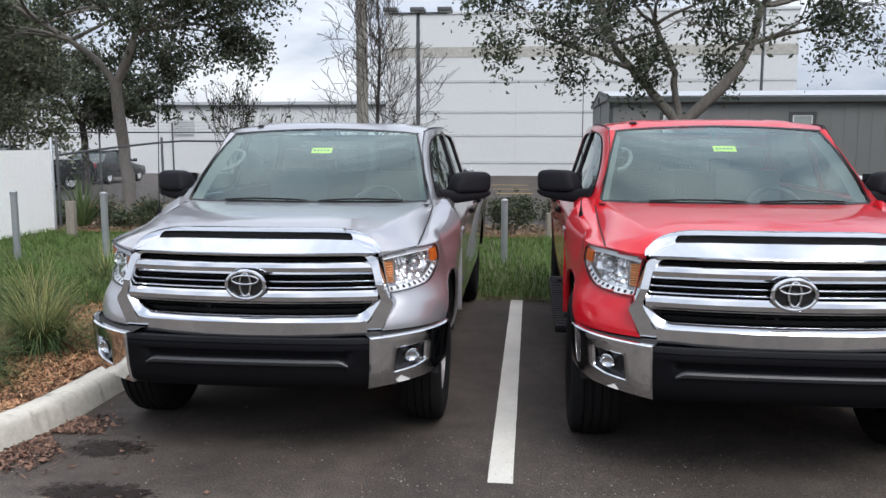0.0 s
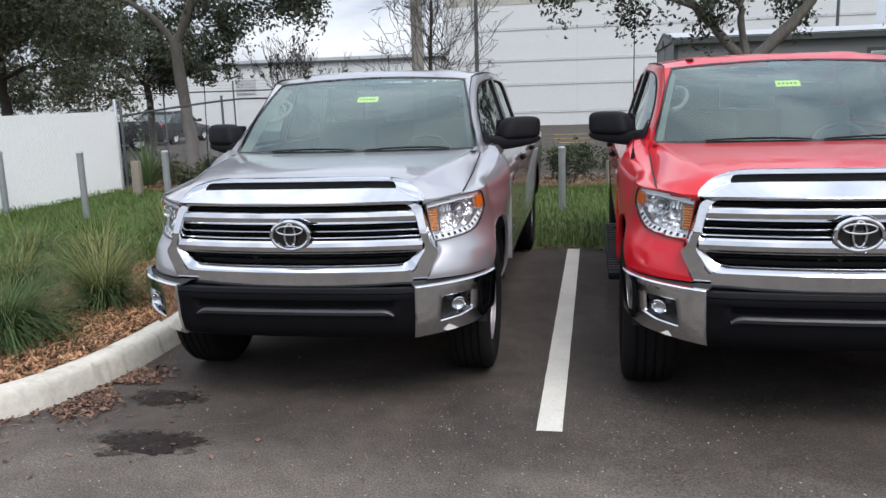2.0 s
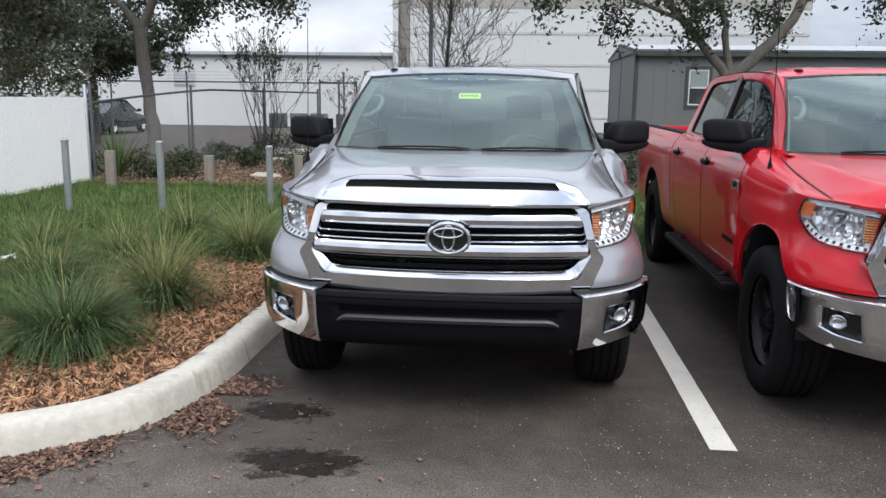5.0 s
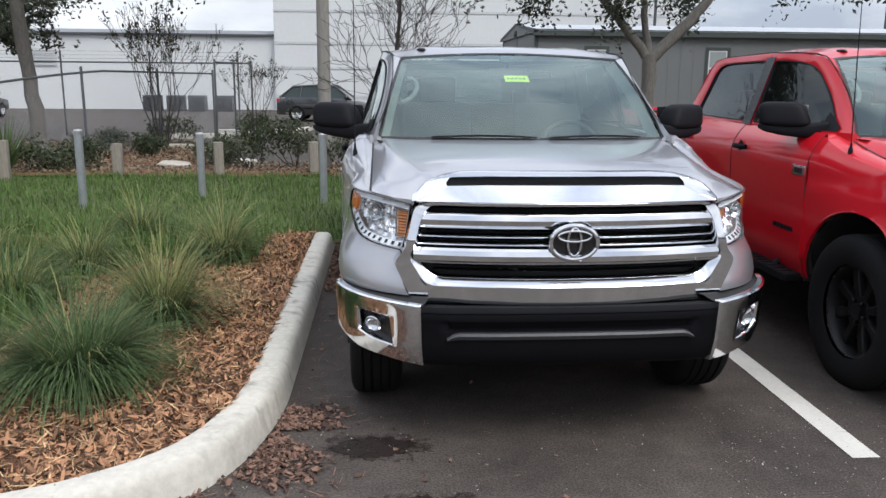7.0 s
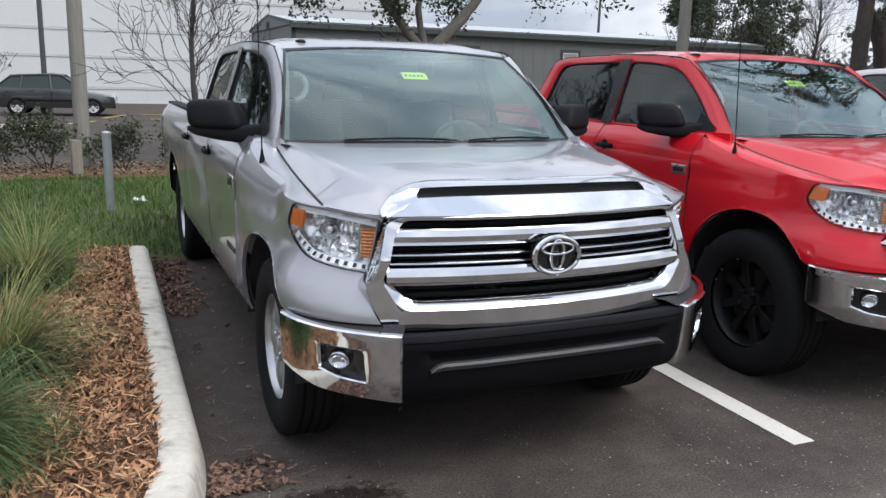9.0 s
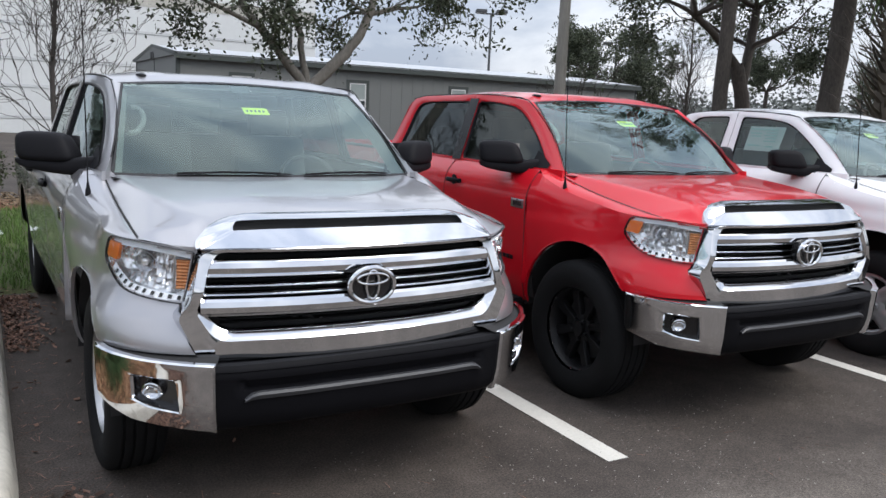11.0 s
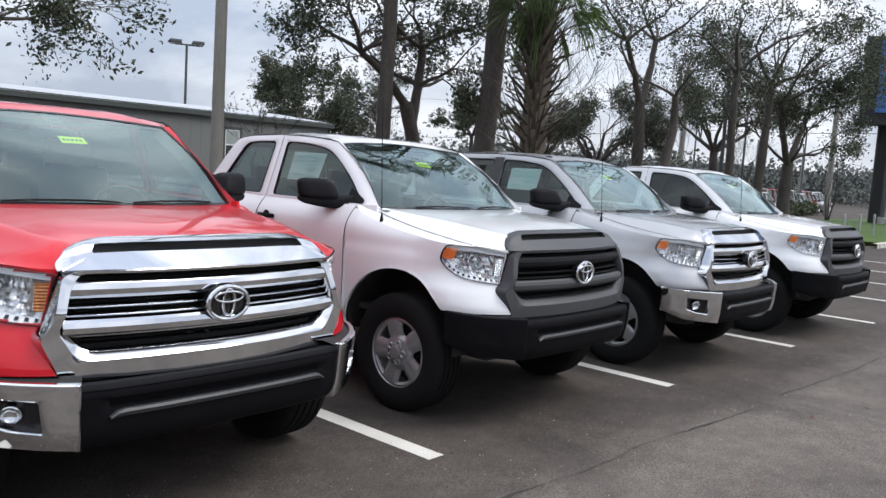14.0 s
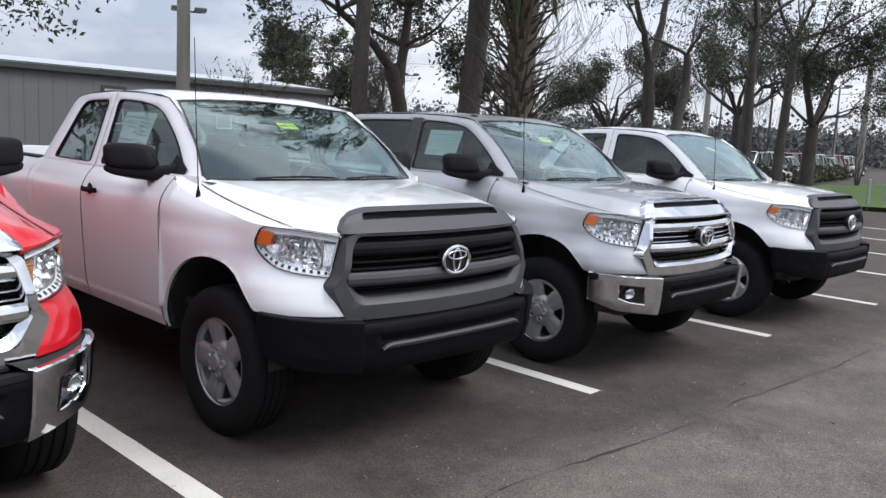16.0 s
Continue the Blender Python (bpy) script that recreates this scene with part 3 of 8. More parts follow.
tagged(part("shrub_bed", sb, M["mulch bed"]), "leaf-strewn brown bed below the shrubs", "planting bed", kind="structure")


# ---- blades, chips and leaves ----
def blades(name, spots, material, length, width, lean, segs=2, label="", category="", seed=1, parent=None):
    """Many bent blades of grass: spots yields (x, y, z, outward angle or None, scale)."""
    rng = np.random.default_rng(seed)
    V, F = [], []
    for x, y, z, a, sc in spots:
        a = rng.uniform(0, 2 * math.pi) if a is None else a + rng.normal(0, 0.35)
        L = length * sc * rng.uniform(0.6, 1.15)
        le = lean * rng.uniform(0.35, 1.35)
        dx, dy = math.cos(a), math.sin(a)
        px, py = -dy * width / 2, dx * width / 2
        base = len(V)
        for k in range(segs):
            t = k / segs
            th = le * t
            r, h = L * t * math.sin(th * 0.75), L * t * math.cos(th * 0.75)
            w = 1 - t * 0.6
            V.append((x + dx * r + px * w, y + dy * r + py * w, z + h))
            V.append((x + dx * r - px * w, y + dy * r - py * w, z + h))
        r, h = L * math.sin(le * 0.75), L * math.cos(le * 0.75)
        V.append((x + dx * r, y + dy * r, z + h))
        for k in range(segs - 1):
            F.append((base + 2 * k, base + 2 * k + 1, base + 2 * k + 3, base + 2 * k + 2))
        F.append((base + 2 * segs - 2, base + 2 * segs - 1, base + 2 * segs))
    s = Shape()
    s.v, s.f = V, F
    ob = part(name, s, material, parent, smooth=0)
    return tagged(ob, label, category, kind="stuff") if category else ob


lr = random.Random(5)
spots = []
for _ in range(52000):
    x, y = lr.uniform(-12, 5.5), 8.62 + 5.4 * lr.random() ** 1.15
    spots.append((x, y, lawn_z(x, y) + ground_z(x, y), None, 1.0 if noise.noise(Vector((x, y, 0))) < 0.25 else 1.35))
for _ in range(30000):
    x, y = lr.uniform(-11, -3.3), lr.uniform(4.6, 8.7)
    if y > 6.9 + 0.9 * noise.noise(Vector((x, y * 0.5, 2))) or (x < -4.3 and y > 5.0 + 0.5 * noise.noise(Vector((x, y, 2)))):
        spots.append((x, y, bed_z(x, y), None, 1.7 + 1.5 * max(0.0, noise.noise(Vector((x * 1.3, y * 1.3, 4))) + 0.25)))
blades("lawn_grass", spots, M["lawn"], 0.115, 0.011, 0.9, 2, "short green lawn grass", "grass", 2)


def clump(x, y, n, h, r, straw, seed, label):
    rng = random.Random(seed)
    z = bed_z(x, y) if y < 9 else ground_z(x, y) + 0.05
    root = thing("grass_clump", pose(x, y, z), label, "ornamental grass", "ornamental grass clumps")
    for nm, mat_, k, hh, le in (("blade_tuft", M["muhly"], n, h, 1.7), ("straw_tuft", M["straw"], int(n * straw * 0.6), h * 1.15, 1.2)):
        sp = []
        for _ in range(k):
            a, d = rng.uniform(0, 2 * math.pi), r * math.sqrt(rng.random())
            sp.append((math.cos(a) * d, math.sin(a) * d, -0.02, a if rng.random() < 0.8 else None, rng.uniform(0.65, 1.1)))
        blades(nm, sp, mat_, hh, 0.006, le, 5, seed=seed + k, parent=root)["kind"] = "stuff"
    return root


for k, (x, y, n, h, r, st) in enumerate((
        (-3.72, 4.74, 2600, 0.56, 0.16, 0.08), (-3.55, 5.62, 900, 0.62, 0.11, 0.9), (-3.52, 7.35, 600, 0.60, 0.10, 0.9), (-4.38, 8.1, 600, 0.60, 0.11, 0.5),
        (-4.80, 4.95, 2000, 0.52, 0.18, 0.10), (-4.60, 6.0, 900, 0.52, 0.14, 0.45), (-5.35, 7.2, 800, 0.50, 0.15, 0.3), (-4.45, 6.9, 600, 0.55, 0.12, 0.5),
        (-5.9, 5.2, 1600, 0.52, 0.18, 0.2), (-6.0, 6.3, 900, 0.48, 0.16, 0.3), (-7.2, 5.6, 1200, 0.52, 0.18, 0.2), (-7.6, 7.0, 700, 0.45, 0.15, 0.25), (-8.6, 6.2, 1000, 0.5, 0.18, 0.2))):
    clump(x, y, n, h, r, st, 40 + k, "green clump of fine ornamental grass in mulch" if st < 0.5 else "straw-tipped clump of ornamental grass in mulch")


def sword_plant(x, y, n, h, seed, label):
    """Stiff pointed leaves that fan out from a short crown."""
    rng = random.Random(seed)
    root = thing("sword_plant", pose(x, y, ground_z(x, y)), label, "plant")
    for k in range(n):
        a, tilt = k * 2.4 + rng.uniform(-0.3, 0.3), 0.10 + 0.95 * (k / n) ** 1.3
        L, w = h * rng.uniform(0.75, 1.05), rng.uniform(0.016, 0.024)
        d, o = Vector((math.cos(a), math.sin(a), 0)), Vector((-math.sin(a), math.cos(a), 0))
        rows = []
        for j in range(6):
            t = j / 5
            th = tilt * (0.75 + 0.4 * t)
            c = d * (0.02 + L * t * math.sin(th)) + Vector((0, 0, 0.05 + L * t * math.cos(th)))
            ww = w * (1 - t ** 2.2) * (0.75 + 0.6 * math.sin(math.pi * min(1.0, t * 1.4))) + 0.001
            rows.append([c - o * ww + d * 0.3 * ww, c - d * 0.35 * ww, c + o * ww + d * 0.3 * ww])
        part("leaf", Shape().loops(rows, closed=False), M["palm leaf"], root, smooth=0)


sword_plant(-8.50, 14.72, 46, 1.12, 70, "spiky green plant with long pointed leaves at the fence post")


def scatter(name, spots, material, label, category, lo, hi, flat=0.5, thick=0.12, seed=3):
    """Small flat pieces lying about: chips or leaves."""
    rng = random.Random(seed)
    V, F = [], []
    for x, y, z, ar in spots:
        L, W = rng.uniform(lo, hi), rng.uniform(lo, hi) * ar
        m = Matrix.Translation((x, y, z)) @ Euler((rng.gauss(0, flat), rng.gauss(0, flat), rng.uniform(0, 6.28))).to_matrix().to_4x4()
        k = len(V)
        h = W * thick
        for p in ((-L / 2, -W * 0.25, h), (-L * 0.2, -W / 2, 0), (L * 0.3, -W / 2, h), (L / 2, 0, 0), (L * 0.25, W / 2, h), (-L * 0.3, W / 2, 0)):
            V.append(tuple(m @ Vector(p)))
        F.append((k, k + 1, k + 2, k + 3))
        F.append((k, k + 3, k + 4, k + 5))
    s = Shape()
    s.v, s.f = V, F
    return tagged(part(name, s, material, smooth=0), label, category, kind="stuff")


sr = random.Random(8)
spots = []
while len(spots) < 36000:
    x, y = sr.uniform(-6.5, -2.86), sr.uniform(3.35, 8.52)
    xe = -2.88 if y > 4.75 else table([(3.40, -4.0), (3.47, -3.75), (3.56, -3.52), (3.68, -3.32), (3.88, -3.12), (4.10, -2.99), (4.40, -2.915), (4.75, -2.885)], y)
    if x < xe - 0.01 and (x > -4.6 or sr.random() < 0.3):
        spots.append((x, y, bed_z(x, y) + 0.015 + 0.01 * sr.random(), sr.uniform(0.07, 0.2)))
scatter("straw_strands", [(x, y, z + 0.008, 0.06) for x, y, z, _ in spots[::9]], M["straw chip"], "pale straw strands among the wood chips", "mulch", 0.04, 0.13, 0.25, 0.3, 12)
scatter("mulch_chips", spots, M["mulch"], "scattered reddish wood chips on the bed", "mulch", 0.028, 0.105)
spots = []
for _ in range(8200):
    i = sr.randrange(0, 60)
    p = KERB[i].lerp(KERB[i + 1], sr.random())
    d = abs(sr.gauss(0, 0.11))
    dens = noise.noise(Vector((p.x * 1.3, p.y * 1.3, 5)))
    if dens < -0.25 + 0.3 * sr.random():
        continue
    spots.append((p.x + (0.03 + d if p.y > 4.0 else d * 0.4), p.y - (0 if p.y > 4.4 else d + 0.02), 0.006 + 0.01 * sr.random(), 0.5))
for _ in range(170):
    spots.append((sr.uniform(-3.3, -1.4), sr.uniform(3.2, 9), 0.006, 0.5)) if sr.random() < 0.6 else spots.append((sr.uniform(-2, 9), sr.uniform(1.0, 4.2), ground_z(3) + 0.01, 0.4))
for _ in range(500):
    x, y = sr.uniform(-2.9, 3.0), 8.58 + sr.gauss(0, 0.08)
    spots.append((x, y, 0.03 + ground_z(x), 0.5))
scatter("fallen_leaves", spots, M["dead leaf"], "dry brown leaves along the kerb", "fallen leaves", 0.012, 0.050, 0.35, 0.3, 4)
needles = []
for _ in range(600):
    i = sr.randrange(0, 60)
    p = KERB[i].lerp(KERB[i + 1], sr.random())
    d = abs(sr.gauss(0, 0.22))
    needles.append((p.x + (0.03 + d if p.y > 4.0 else d * 0.4), p.y - (0 if p.y > 4.4 else d + 0.02), 0.008 + 0.01 * sr.random(), 0.05))
for _ in range(260):
    x = sr.uniform(-3.4, 9.0)
    needles.append((x, sr.uniform(1.2, 4.4), ground_z(x) + 0.006, 0.05))
scatter("pine_needles", needles, M["dead leaf"], "dry pine needles on the asphalt", "fallen leaves", 0.03, 0.10, 0.06, 0.3, 14)
spots = []
for _ in range(13000):
    x, y = sr.uniform(-14, 9), sr.uniform(14.0, 17.5)
    spots.append((x, y, 0.09 + 0.04 * math.sin((y - 13.9) * 1.1) + ground_z(x, y), 0.5))
for _ in range(9000):
    v = sr.random()
    x, y = sr.uniform(-13.5, -5.4 - 1.6 * v), 16.4 + 5.2 * v
    spots.append((x, y, -0.02 + 0.03 * sr.random(), 0.6))
scatter("bed_litter", spots, M["litter"], "brown leaf litter below the shrubs", "fallen leaves", 0.03, 0.085, 0.4, 0.3, 5)
spots = []
for _ in range(2600):
    x, y = sr.uniform(-6, 10), sr.uniform(0.6, 4.2)
    spots.append((x, y, ground_z(x) + 0.004, 0.8))
for _ in range(5000):
    x, y = sr.uniform(-3.6, 2.0), sr.uniform(1.2, 4.6)
    if noise.noise(Vector((x * 0.9, y * 0.9, 7))) > -0.15:
        spots.append((x, y, ground_z(x) + 0.003, 0.45))
scatter("loose_grit", spots, M["grit"], "pale loose grit on the asphalt", "grit", 0.004, 0.013, 0.3, 0.4, 6)

# ---- litter on the grass ----
def paper_scrap(x, y, z, w, seed):
    rng = random.Random(seed)
    sc = Shape().grid(lambda u, v: (lerp(-w, w, u) + rng.gauss(0, 0.012), lerp(-0.06, 0.06, v) + rng.gauss(0, 0.012), 0.02 + abs(rng.gauss(0, 0.022))), 7, 4)
    tagged(part("paper_scrap", sc, M["paper"], at=pose(x, y, z, 8, 0, seed * 40), smooth=0), "crumpled white paper scrap lying in the grass", "litter", "scraps on the lawn")


paper_scrap(-5.2, 6.35, bed_z(-5.2, 6.35) + 0.10, 0.13, 1)
paper_scrap(-2.68, 11.3, lawn_z(-2.68, 11.3) + 0.03, 0.07, 2)

# ---- pickup trucks ----
# Local frame of a truck: x across, y backwards from the bumper's front, z up from the ground.
PLAN = [(0.60, 0.168), (0.66, 0.188), (0.72, 0.215), (0.80, 0.263), (0.87, 0.328), (0.925, 0.410), (0.955, 0.49), (0.972, 0.58), (0.985, 0.72), (0.995, 0.90), (1.0, 1.10), (1.0, 1.36)]
# the same stations at the height of the headlights, where the front is drawn in
PLAN_HI = [(0.60, 0.180), (0.655, 0.203), (0.705, 0.232), (0.772, 0.280), (0.835, 0.345), (0.882, 0.420), (0.908, 0.487), (0.933, 0.578), (0.958, 0.715), (0.980, 0.90), (0.995, 1.10), (1.0, 1.36)]
PLAN_S = [0.0]
for (xa, ya), (xb, yb) in zip(PLAN, PLAN[1:]):
    PLAN_S.append(PLAN_S[-1] + math.hypot(xb - xa, yb - ya))
FLANK = [(0.40, 0.915), (0.46, 0.945), (0.55, 0.968), (0.66, 0.978), (0.80, 0.985), (0.95, 0.995), (1.06, 1.0), (1.12, 0.997), (1.17, 0.985), (1.22, 0.958), (1.26, 0.925), (1.285, 0.90)]
for _ in range(6):      # rounded to an even curve
    zs_ = [0.40 + 0.885 * k / 118 for k in range(119)]
    ws_ = [next(a[1] + (b[1] - a[1]) * (z - a[0]) / (b[0] - a[0]) for a, b in zip(FLANK, FLANK[1:]) if z <= b[0] + 1e-9) for z in zs_]
    FLANK = [(z, ws_[k] if k in (0, 118) else (ws_[k - 1] + ws_[k] + ws_[k + 1]) / 3) for k, z in enumerate(zs_)]
HUB_Y, REAR_Y, LENGTH = 0.875, 4.58, 5.80


def plan(s, line=PLAN):
    i = 0
    while i < len(PLAN) - 2 and s > PLAN_S[i + 1]:
        i += 1
    t = (s - PLAN_S[i]) / (PLAN_S[i + 1] - PLAN_S[i])
    t = max(-0.5, min(1.0, t))
    p = [Vector(line[max(0, min(len(line) - 1, i + k))]) for k in (-1, 0, 1, 2)]
    if t < 0:
        return p[1].lerp(p[2], t)
    return 0.5 * (2 * p[1] + (p[2] - p[0]) * t + (2 * p[0] - 5 * p[1] + 4 * p[2] - p[3]) * t * t + (3 * p[1] - p[0] - 3 * p[2] + p[3]) * t ** 3)


def plan_at_y(y):
    a, b = 0.0, PLAN_S[-1]
    for _ in range(30):
        c = (a + b) / 2
        a, b = (c, b) if plan(c).y < y else (a, c)
    return (a + b) / 2


def flank(y, z):
    """Half width of the body side at y, z."""
    w = table(FLANK, z)
    if y > 5.2:
        w -= 0.03 * ((y - 5.2) / 0.6) ** 2
    return w


def cabin(y, z):
    """Half width of the glasshouse."""
    w = 0.908 - 0.315 * (z - 1.275)
    if y < 1.95:
        w -= 0.075 * ((1.95 - y) / 0.70) ** 1.4
    if y < 2.35:
        w -= 0.062 * ((2.35 - y) / 0.55) ** 1.6 * min(1.0, max(0.0, (z - 1.275) / 0.44))
    if y > 2.6:
        w -= 0.022 * (y - 2.6)
    return w


def nose(x, z):
    """Depth of the front face."""
    return 0.055 + 0.215 * abs(x) ** 2.2 + max(0, z - 0.93) * 0.30 + max(0, 0.74 - z) * 0.1


def bumper_plan(x):
    return table([(0, 0.0), (0.30, 0.004), (0.53, 0.020), (0.63, 0.042), (0.72, 0.085), (0.80, 0.145), (0.87, 0.225), (0.925, 0.32), (0.96, 0.42), (0.975, 0.53)], abs(x))


def skin(s, z, out=0.0):
    """Panel point from plan length s and height z; the side profile fades in round the corner."""
    w = max(0.0, min(1.0, (z - 0.80) / 0.16))
    w = w * w * (3 - 2 * w)
    p = plan(s).lerp(plan(s, PLAN_HI), w)
    d = (plan(s + 0.004).lerp(plan(s + 0.004, PLAN_HI), w) - plan(s - 0.004).lerp(plan(s - 0.004, PLAN_HI), w)).normalized()
    k = table([(0, 0.25), (0.3, 0.6), (0.5, 1.0)], s)
    shrink = (1.0 - table(FLANK, z)) * k
    n = Vector((d.y, -d.x))
    bulge = 0.028 * math.exp(-((s - 0.52) / 0.20) ** 2) * math.exp(-((z - 0.74) / 0.13) ** 2)
    low = max(0.0, min(1.0, (0.88 - z) / 0.18))
    bulge += 0.062 * math.exp(-(s / 0.45) ** 2) * low * low * (3 - 2 * low)
    # hollow between the shoulder and the flare over the wheel
    bulge -= 0.008 * math.exp(-((z - 1.045) / 0.045) ** 2) * max(0.0, min(1.0, (s - 0.56) / 0.2))
    q = p - n * shrink + n * (out + bulge)
    return (q.x, q.y, z)


LAMP_TOP = [(0.068, 1.074), (0.20, 1.092), (0.318, 1.104), (0.52, 1.106), (0.565, 1.06)]
LAMP_FOOT = [(0.068, 0.872), (0.115, 0.872), (0.25, 0.885), (0.39, 0.905), (0.50, 0.950), (0.565, 1.010)]


def lamp_outline():
    """The headlight's outline in plan length and height."""
    return outline([(0.068, 1.074), (0.318, 1.104), (0.520, 1.106), (0.566, 1.010), (0.505, 0.950), (0.39, 0.905), (0.25, 0.885), (0.115, 0.872)], [0.012, 0.1, 0.035, 0.04, 0.04, 0.06, 0.06, 0.012], 4, 5)


def within(poly, x, y):
    inside = False
    for (xa, ya), (xb, yb) in zip(poly, poly[1:] + poly[:1]):
        if (ya > y) != (yb > y) and x < (xb - xa) * (y - ya) / (yb - ya) + xa:
            inside = not inside
    return inside


def hood_edge(y):
    return table([(0.2, 0.836), (0.345, 0.834), (1.25, 0.820)], y)


def gap_z(y):
    """Height of the joint between bonnet and fender."""
    q = (y - 0.345) / 0.955
    return 1.108 + 0.105 * q + 0.055 * max(0.0, q) ** 3


def cut_arch(shape, cy, cz, r):
    """Removes faces inside a wheel arch and draws the rim of the hole onto its circle."""
    keep = []
    inside = [math.hypot(p[1] - cy, p[2] - cz) < r for p in shape.v]
    for f in shape.f:
        n = sum(inside[i] for i in f)
        if n < len(f):
            keep.append(f)
    used = {i for f in keep for i in f}
    for i in used:
        if inside[i]:
            x, y, z = shape.v[i]
            d = math.hypot(y - cy, z - cz) or 1e-6
            shape.v[i] = (x, cy + (y - cy) / d * r, cz + (z - cz) / d * r)
    shape.f = keep
    return shape


def both(fn):
    """Runs fn for the two sides: -1 and 1."""
    for side in (-1, 1):
        fn(side)


def sided(shape, side):
    return shape if side > 0 else mirror_of(shape)


TRUCK_SHAPES = {}


def kept(key, make):
    """Meshes that all trucks share are made once."""
    if key not in TRUCK_SHAPES:
        TRUCK_SHAPES[key] = make()
    return TRUCK_SHAPES[key]


def tyre_shape(r, w, lugs):
    s = Shape()
    h = w / 2
    rim = 0.245 if r < 0.41 else 0.262
    prof = [(-h * 0.80, rim - 0.01), (-h * 0.92, rim + 0.015), (-h * 1.0, (rim + r) / 2 - 0.01), (-h * 0.97, r - 0.045), (-h * 0.88, r - 0.018), (-h * 0.74, r - 0.004)]
    tread = []
    for g in (-0.5, -0.17, 0.17, 0.5):
        tread += [(h * (g - 0.05), r), (h * (g - 0.035), r - 0.009), (h * (g + 0.035), r - 0.009), (h * (g + 0.05), r)]
    s.lathe(prof + tread + [(-a, b) for a, b in prof[::-1]], 72)
    if lugs:
        for k in range(40):
            a = 2 * math.pi * k / 40
            for e in (-1, 1):
                b = Shape().box(min(e * h * 0.70, e * h * 1.01), max(e * h * 0.70, e * h * 1.01), -0.019, 0.019, r - 0.05, r + 0.003)
                s.add(b.moved(Matrix.Rotation(a + (0.04 if e > 0 else 0), 4, "X")).v, b.f)
    return s


def rim_shape(kind, r):
    """A rim whose outer face looks along +x, centred on the hub."""
    s = Shape()
    s.lathe([(-0.09, r - 0.005), (0.078, r - 0.012), (0.095, r), (0.098, r - 0.012), (0.085, r - 0.022), (0.05, r - 0.035), (-0.09, r - 0.05)], 64)
    face = 0.062 if kind != "black rim" else 0.045
    if kind == "steel rim":
        # a pressed disc with five windows
        r0, r1 = 0.078, r - 0.010
        sec = outline([(-0.1, r0), (0.1, r0), (0.1, r1), (-0.1, r1)], 0.0002, 3, 8)
        hole = outline([(-0.020, 0.122), (0.020, 0.122), (0.047, 0.202), (-0.047, 0.202)], 0.016, 3, 8)
        for k in range(5):
            a0 = 2 * math.pi * (k + 0.5) / 5

            def disc(q, d):
                a = a0 + q[0] / 0.1 * math.pi / 5
                h = table([(0.078, 0.044), (0.11, 0.028), (0.16, 0.034), (0.205, 0.034), (0.225, 0.030), (0.245, 0.022)], q[1])
                return (face + h + d, math.sin(a) * q[1], math.cos(a) * q[1])
            s.loops([[disc(q, 0.0) for q in sec], [disc(q, 0.003) for q in inset(sec, hole, 0.35)], [disc(q, 0.001) for q in inset(sec, hole, 0.65)], [disc(q, -0.009) for q in inset(sec, hole, 0.86)], [disc(q, -0.014) for q in hole], [disc(q, -0.026) for q in hole]], flip=True)
            s.lathe([(face + 0.028, 0.027), (face + 0.050, 0.025), (face + 0.056, 0.018), (face + 0.048, 0.012)], 14, "x", (0, math.sin(a0) * 0.063, math.cos(a0) * 0.063))
    if kind == "steel rim":
        s.lathe([(face + 0.030, 0.082), (face + 0.048, 0.060), (face + 0.054, 0.044), (face + 0.066, 0.040), (face + 0.070, 0.030), (face + 0.070, 0.0005)], 30)
    n = {"alloy": 5, "steel rim": 5, "black rim": 8}[kind]
    for k in range(n):
        a = 2 * math.pi * k / n
        if kind == "black rim":
            arms = [(-0.10, 0.020), (0.10, 0.020)]
        else:
            arms = [(0.0, 0.050)]
        for da, w in (arms if kind != "steel rim" else []):
            b = Shape()
            rows = []
            for t in (0, 0.35, 0.7, 1.0):
                rad = lerp(0.055, r - 0.022, t)
                ww = w * lerp(0.85, 1.5 if n == 5 else 1.0, t)
                dx = face + 0.014 * math.sin(t * 2.6)
                off = da * rad * (0.6 if kind == "black rim" else 0)
                rows.append([(dx - 0.03, off - ww, rad), (dx - 0.004, off - ww * 0.92, rad), (dx + 0.006, off - ww * 0.6, rad), (dx + 0.006, off + ww * 0.6, rad), (dx - 0.004, off + ww * 0.92, rad), (dx - 0.03, off + ww, rad)])
            b.loops(rows, closed=True, flip=True)
            s.add(b.moved(Matrix.Rotation(a, 4, "X")).v, b.f)
    if kind == "alloy":
        s.lathe([(face - 0.03, r * 0.80), (face + 0.004, r * 0.805), (face + 0.010, r * 0.84), (face + 0.004, r - 0.022), (face - 0.02, r - 0.018)], 48)
    s.lathe([(face - 0.03, 0.085), (face + 0.004, 0.082), (face + 0.012, 0.070), (face + 0.012, 0.045)], 32)
    s.lathe([(face + 0.012, 0.045), (face + 0.035, 0.042), (face + 0.040, 0.034), (face + 0.040, 0.0005)], 24)
    return s


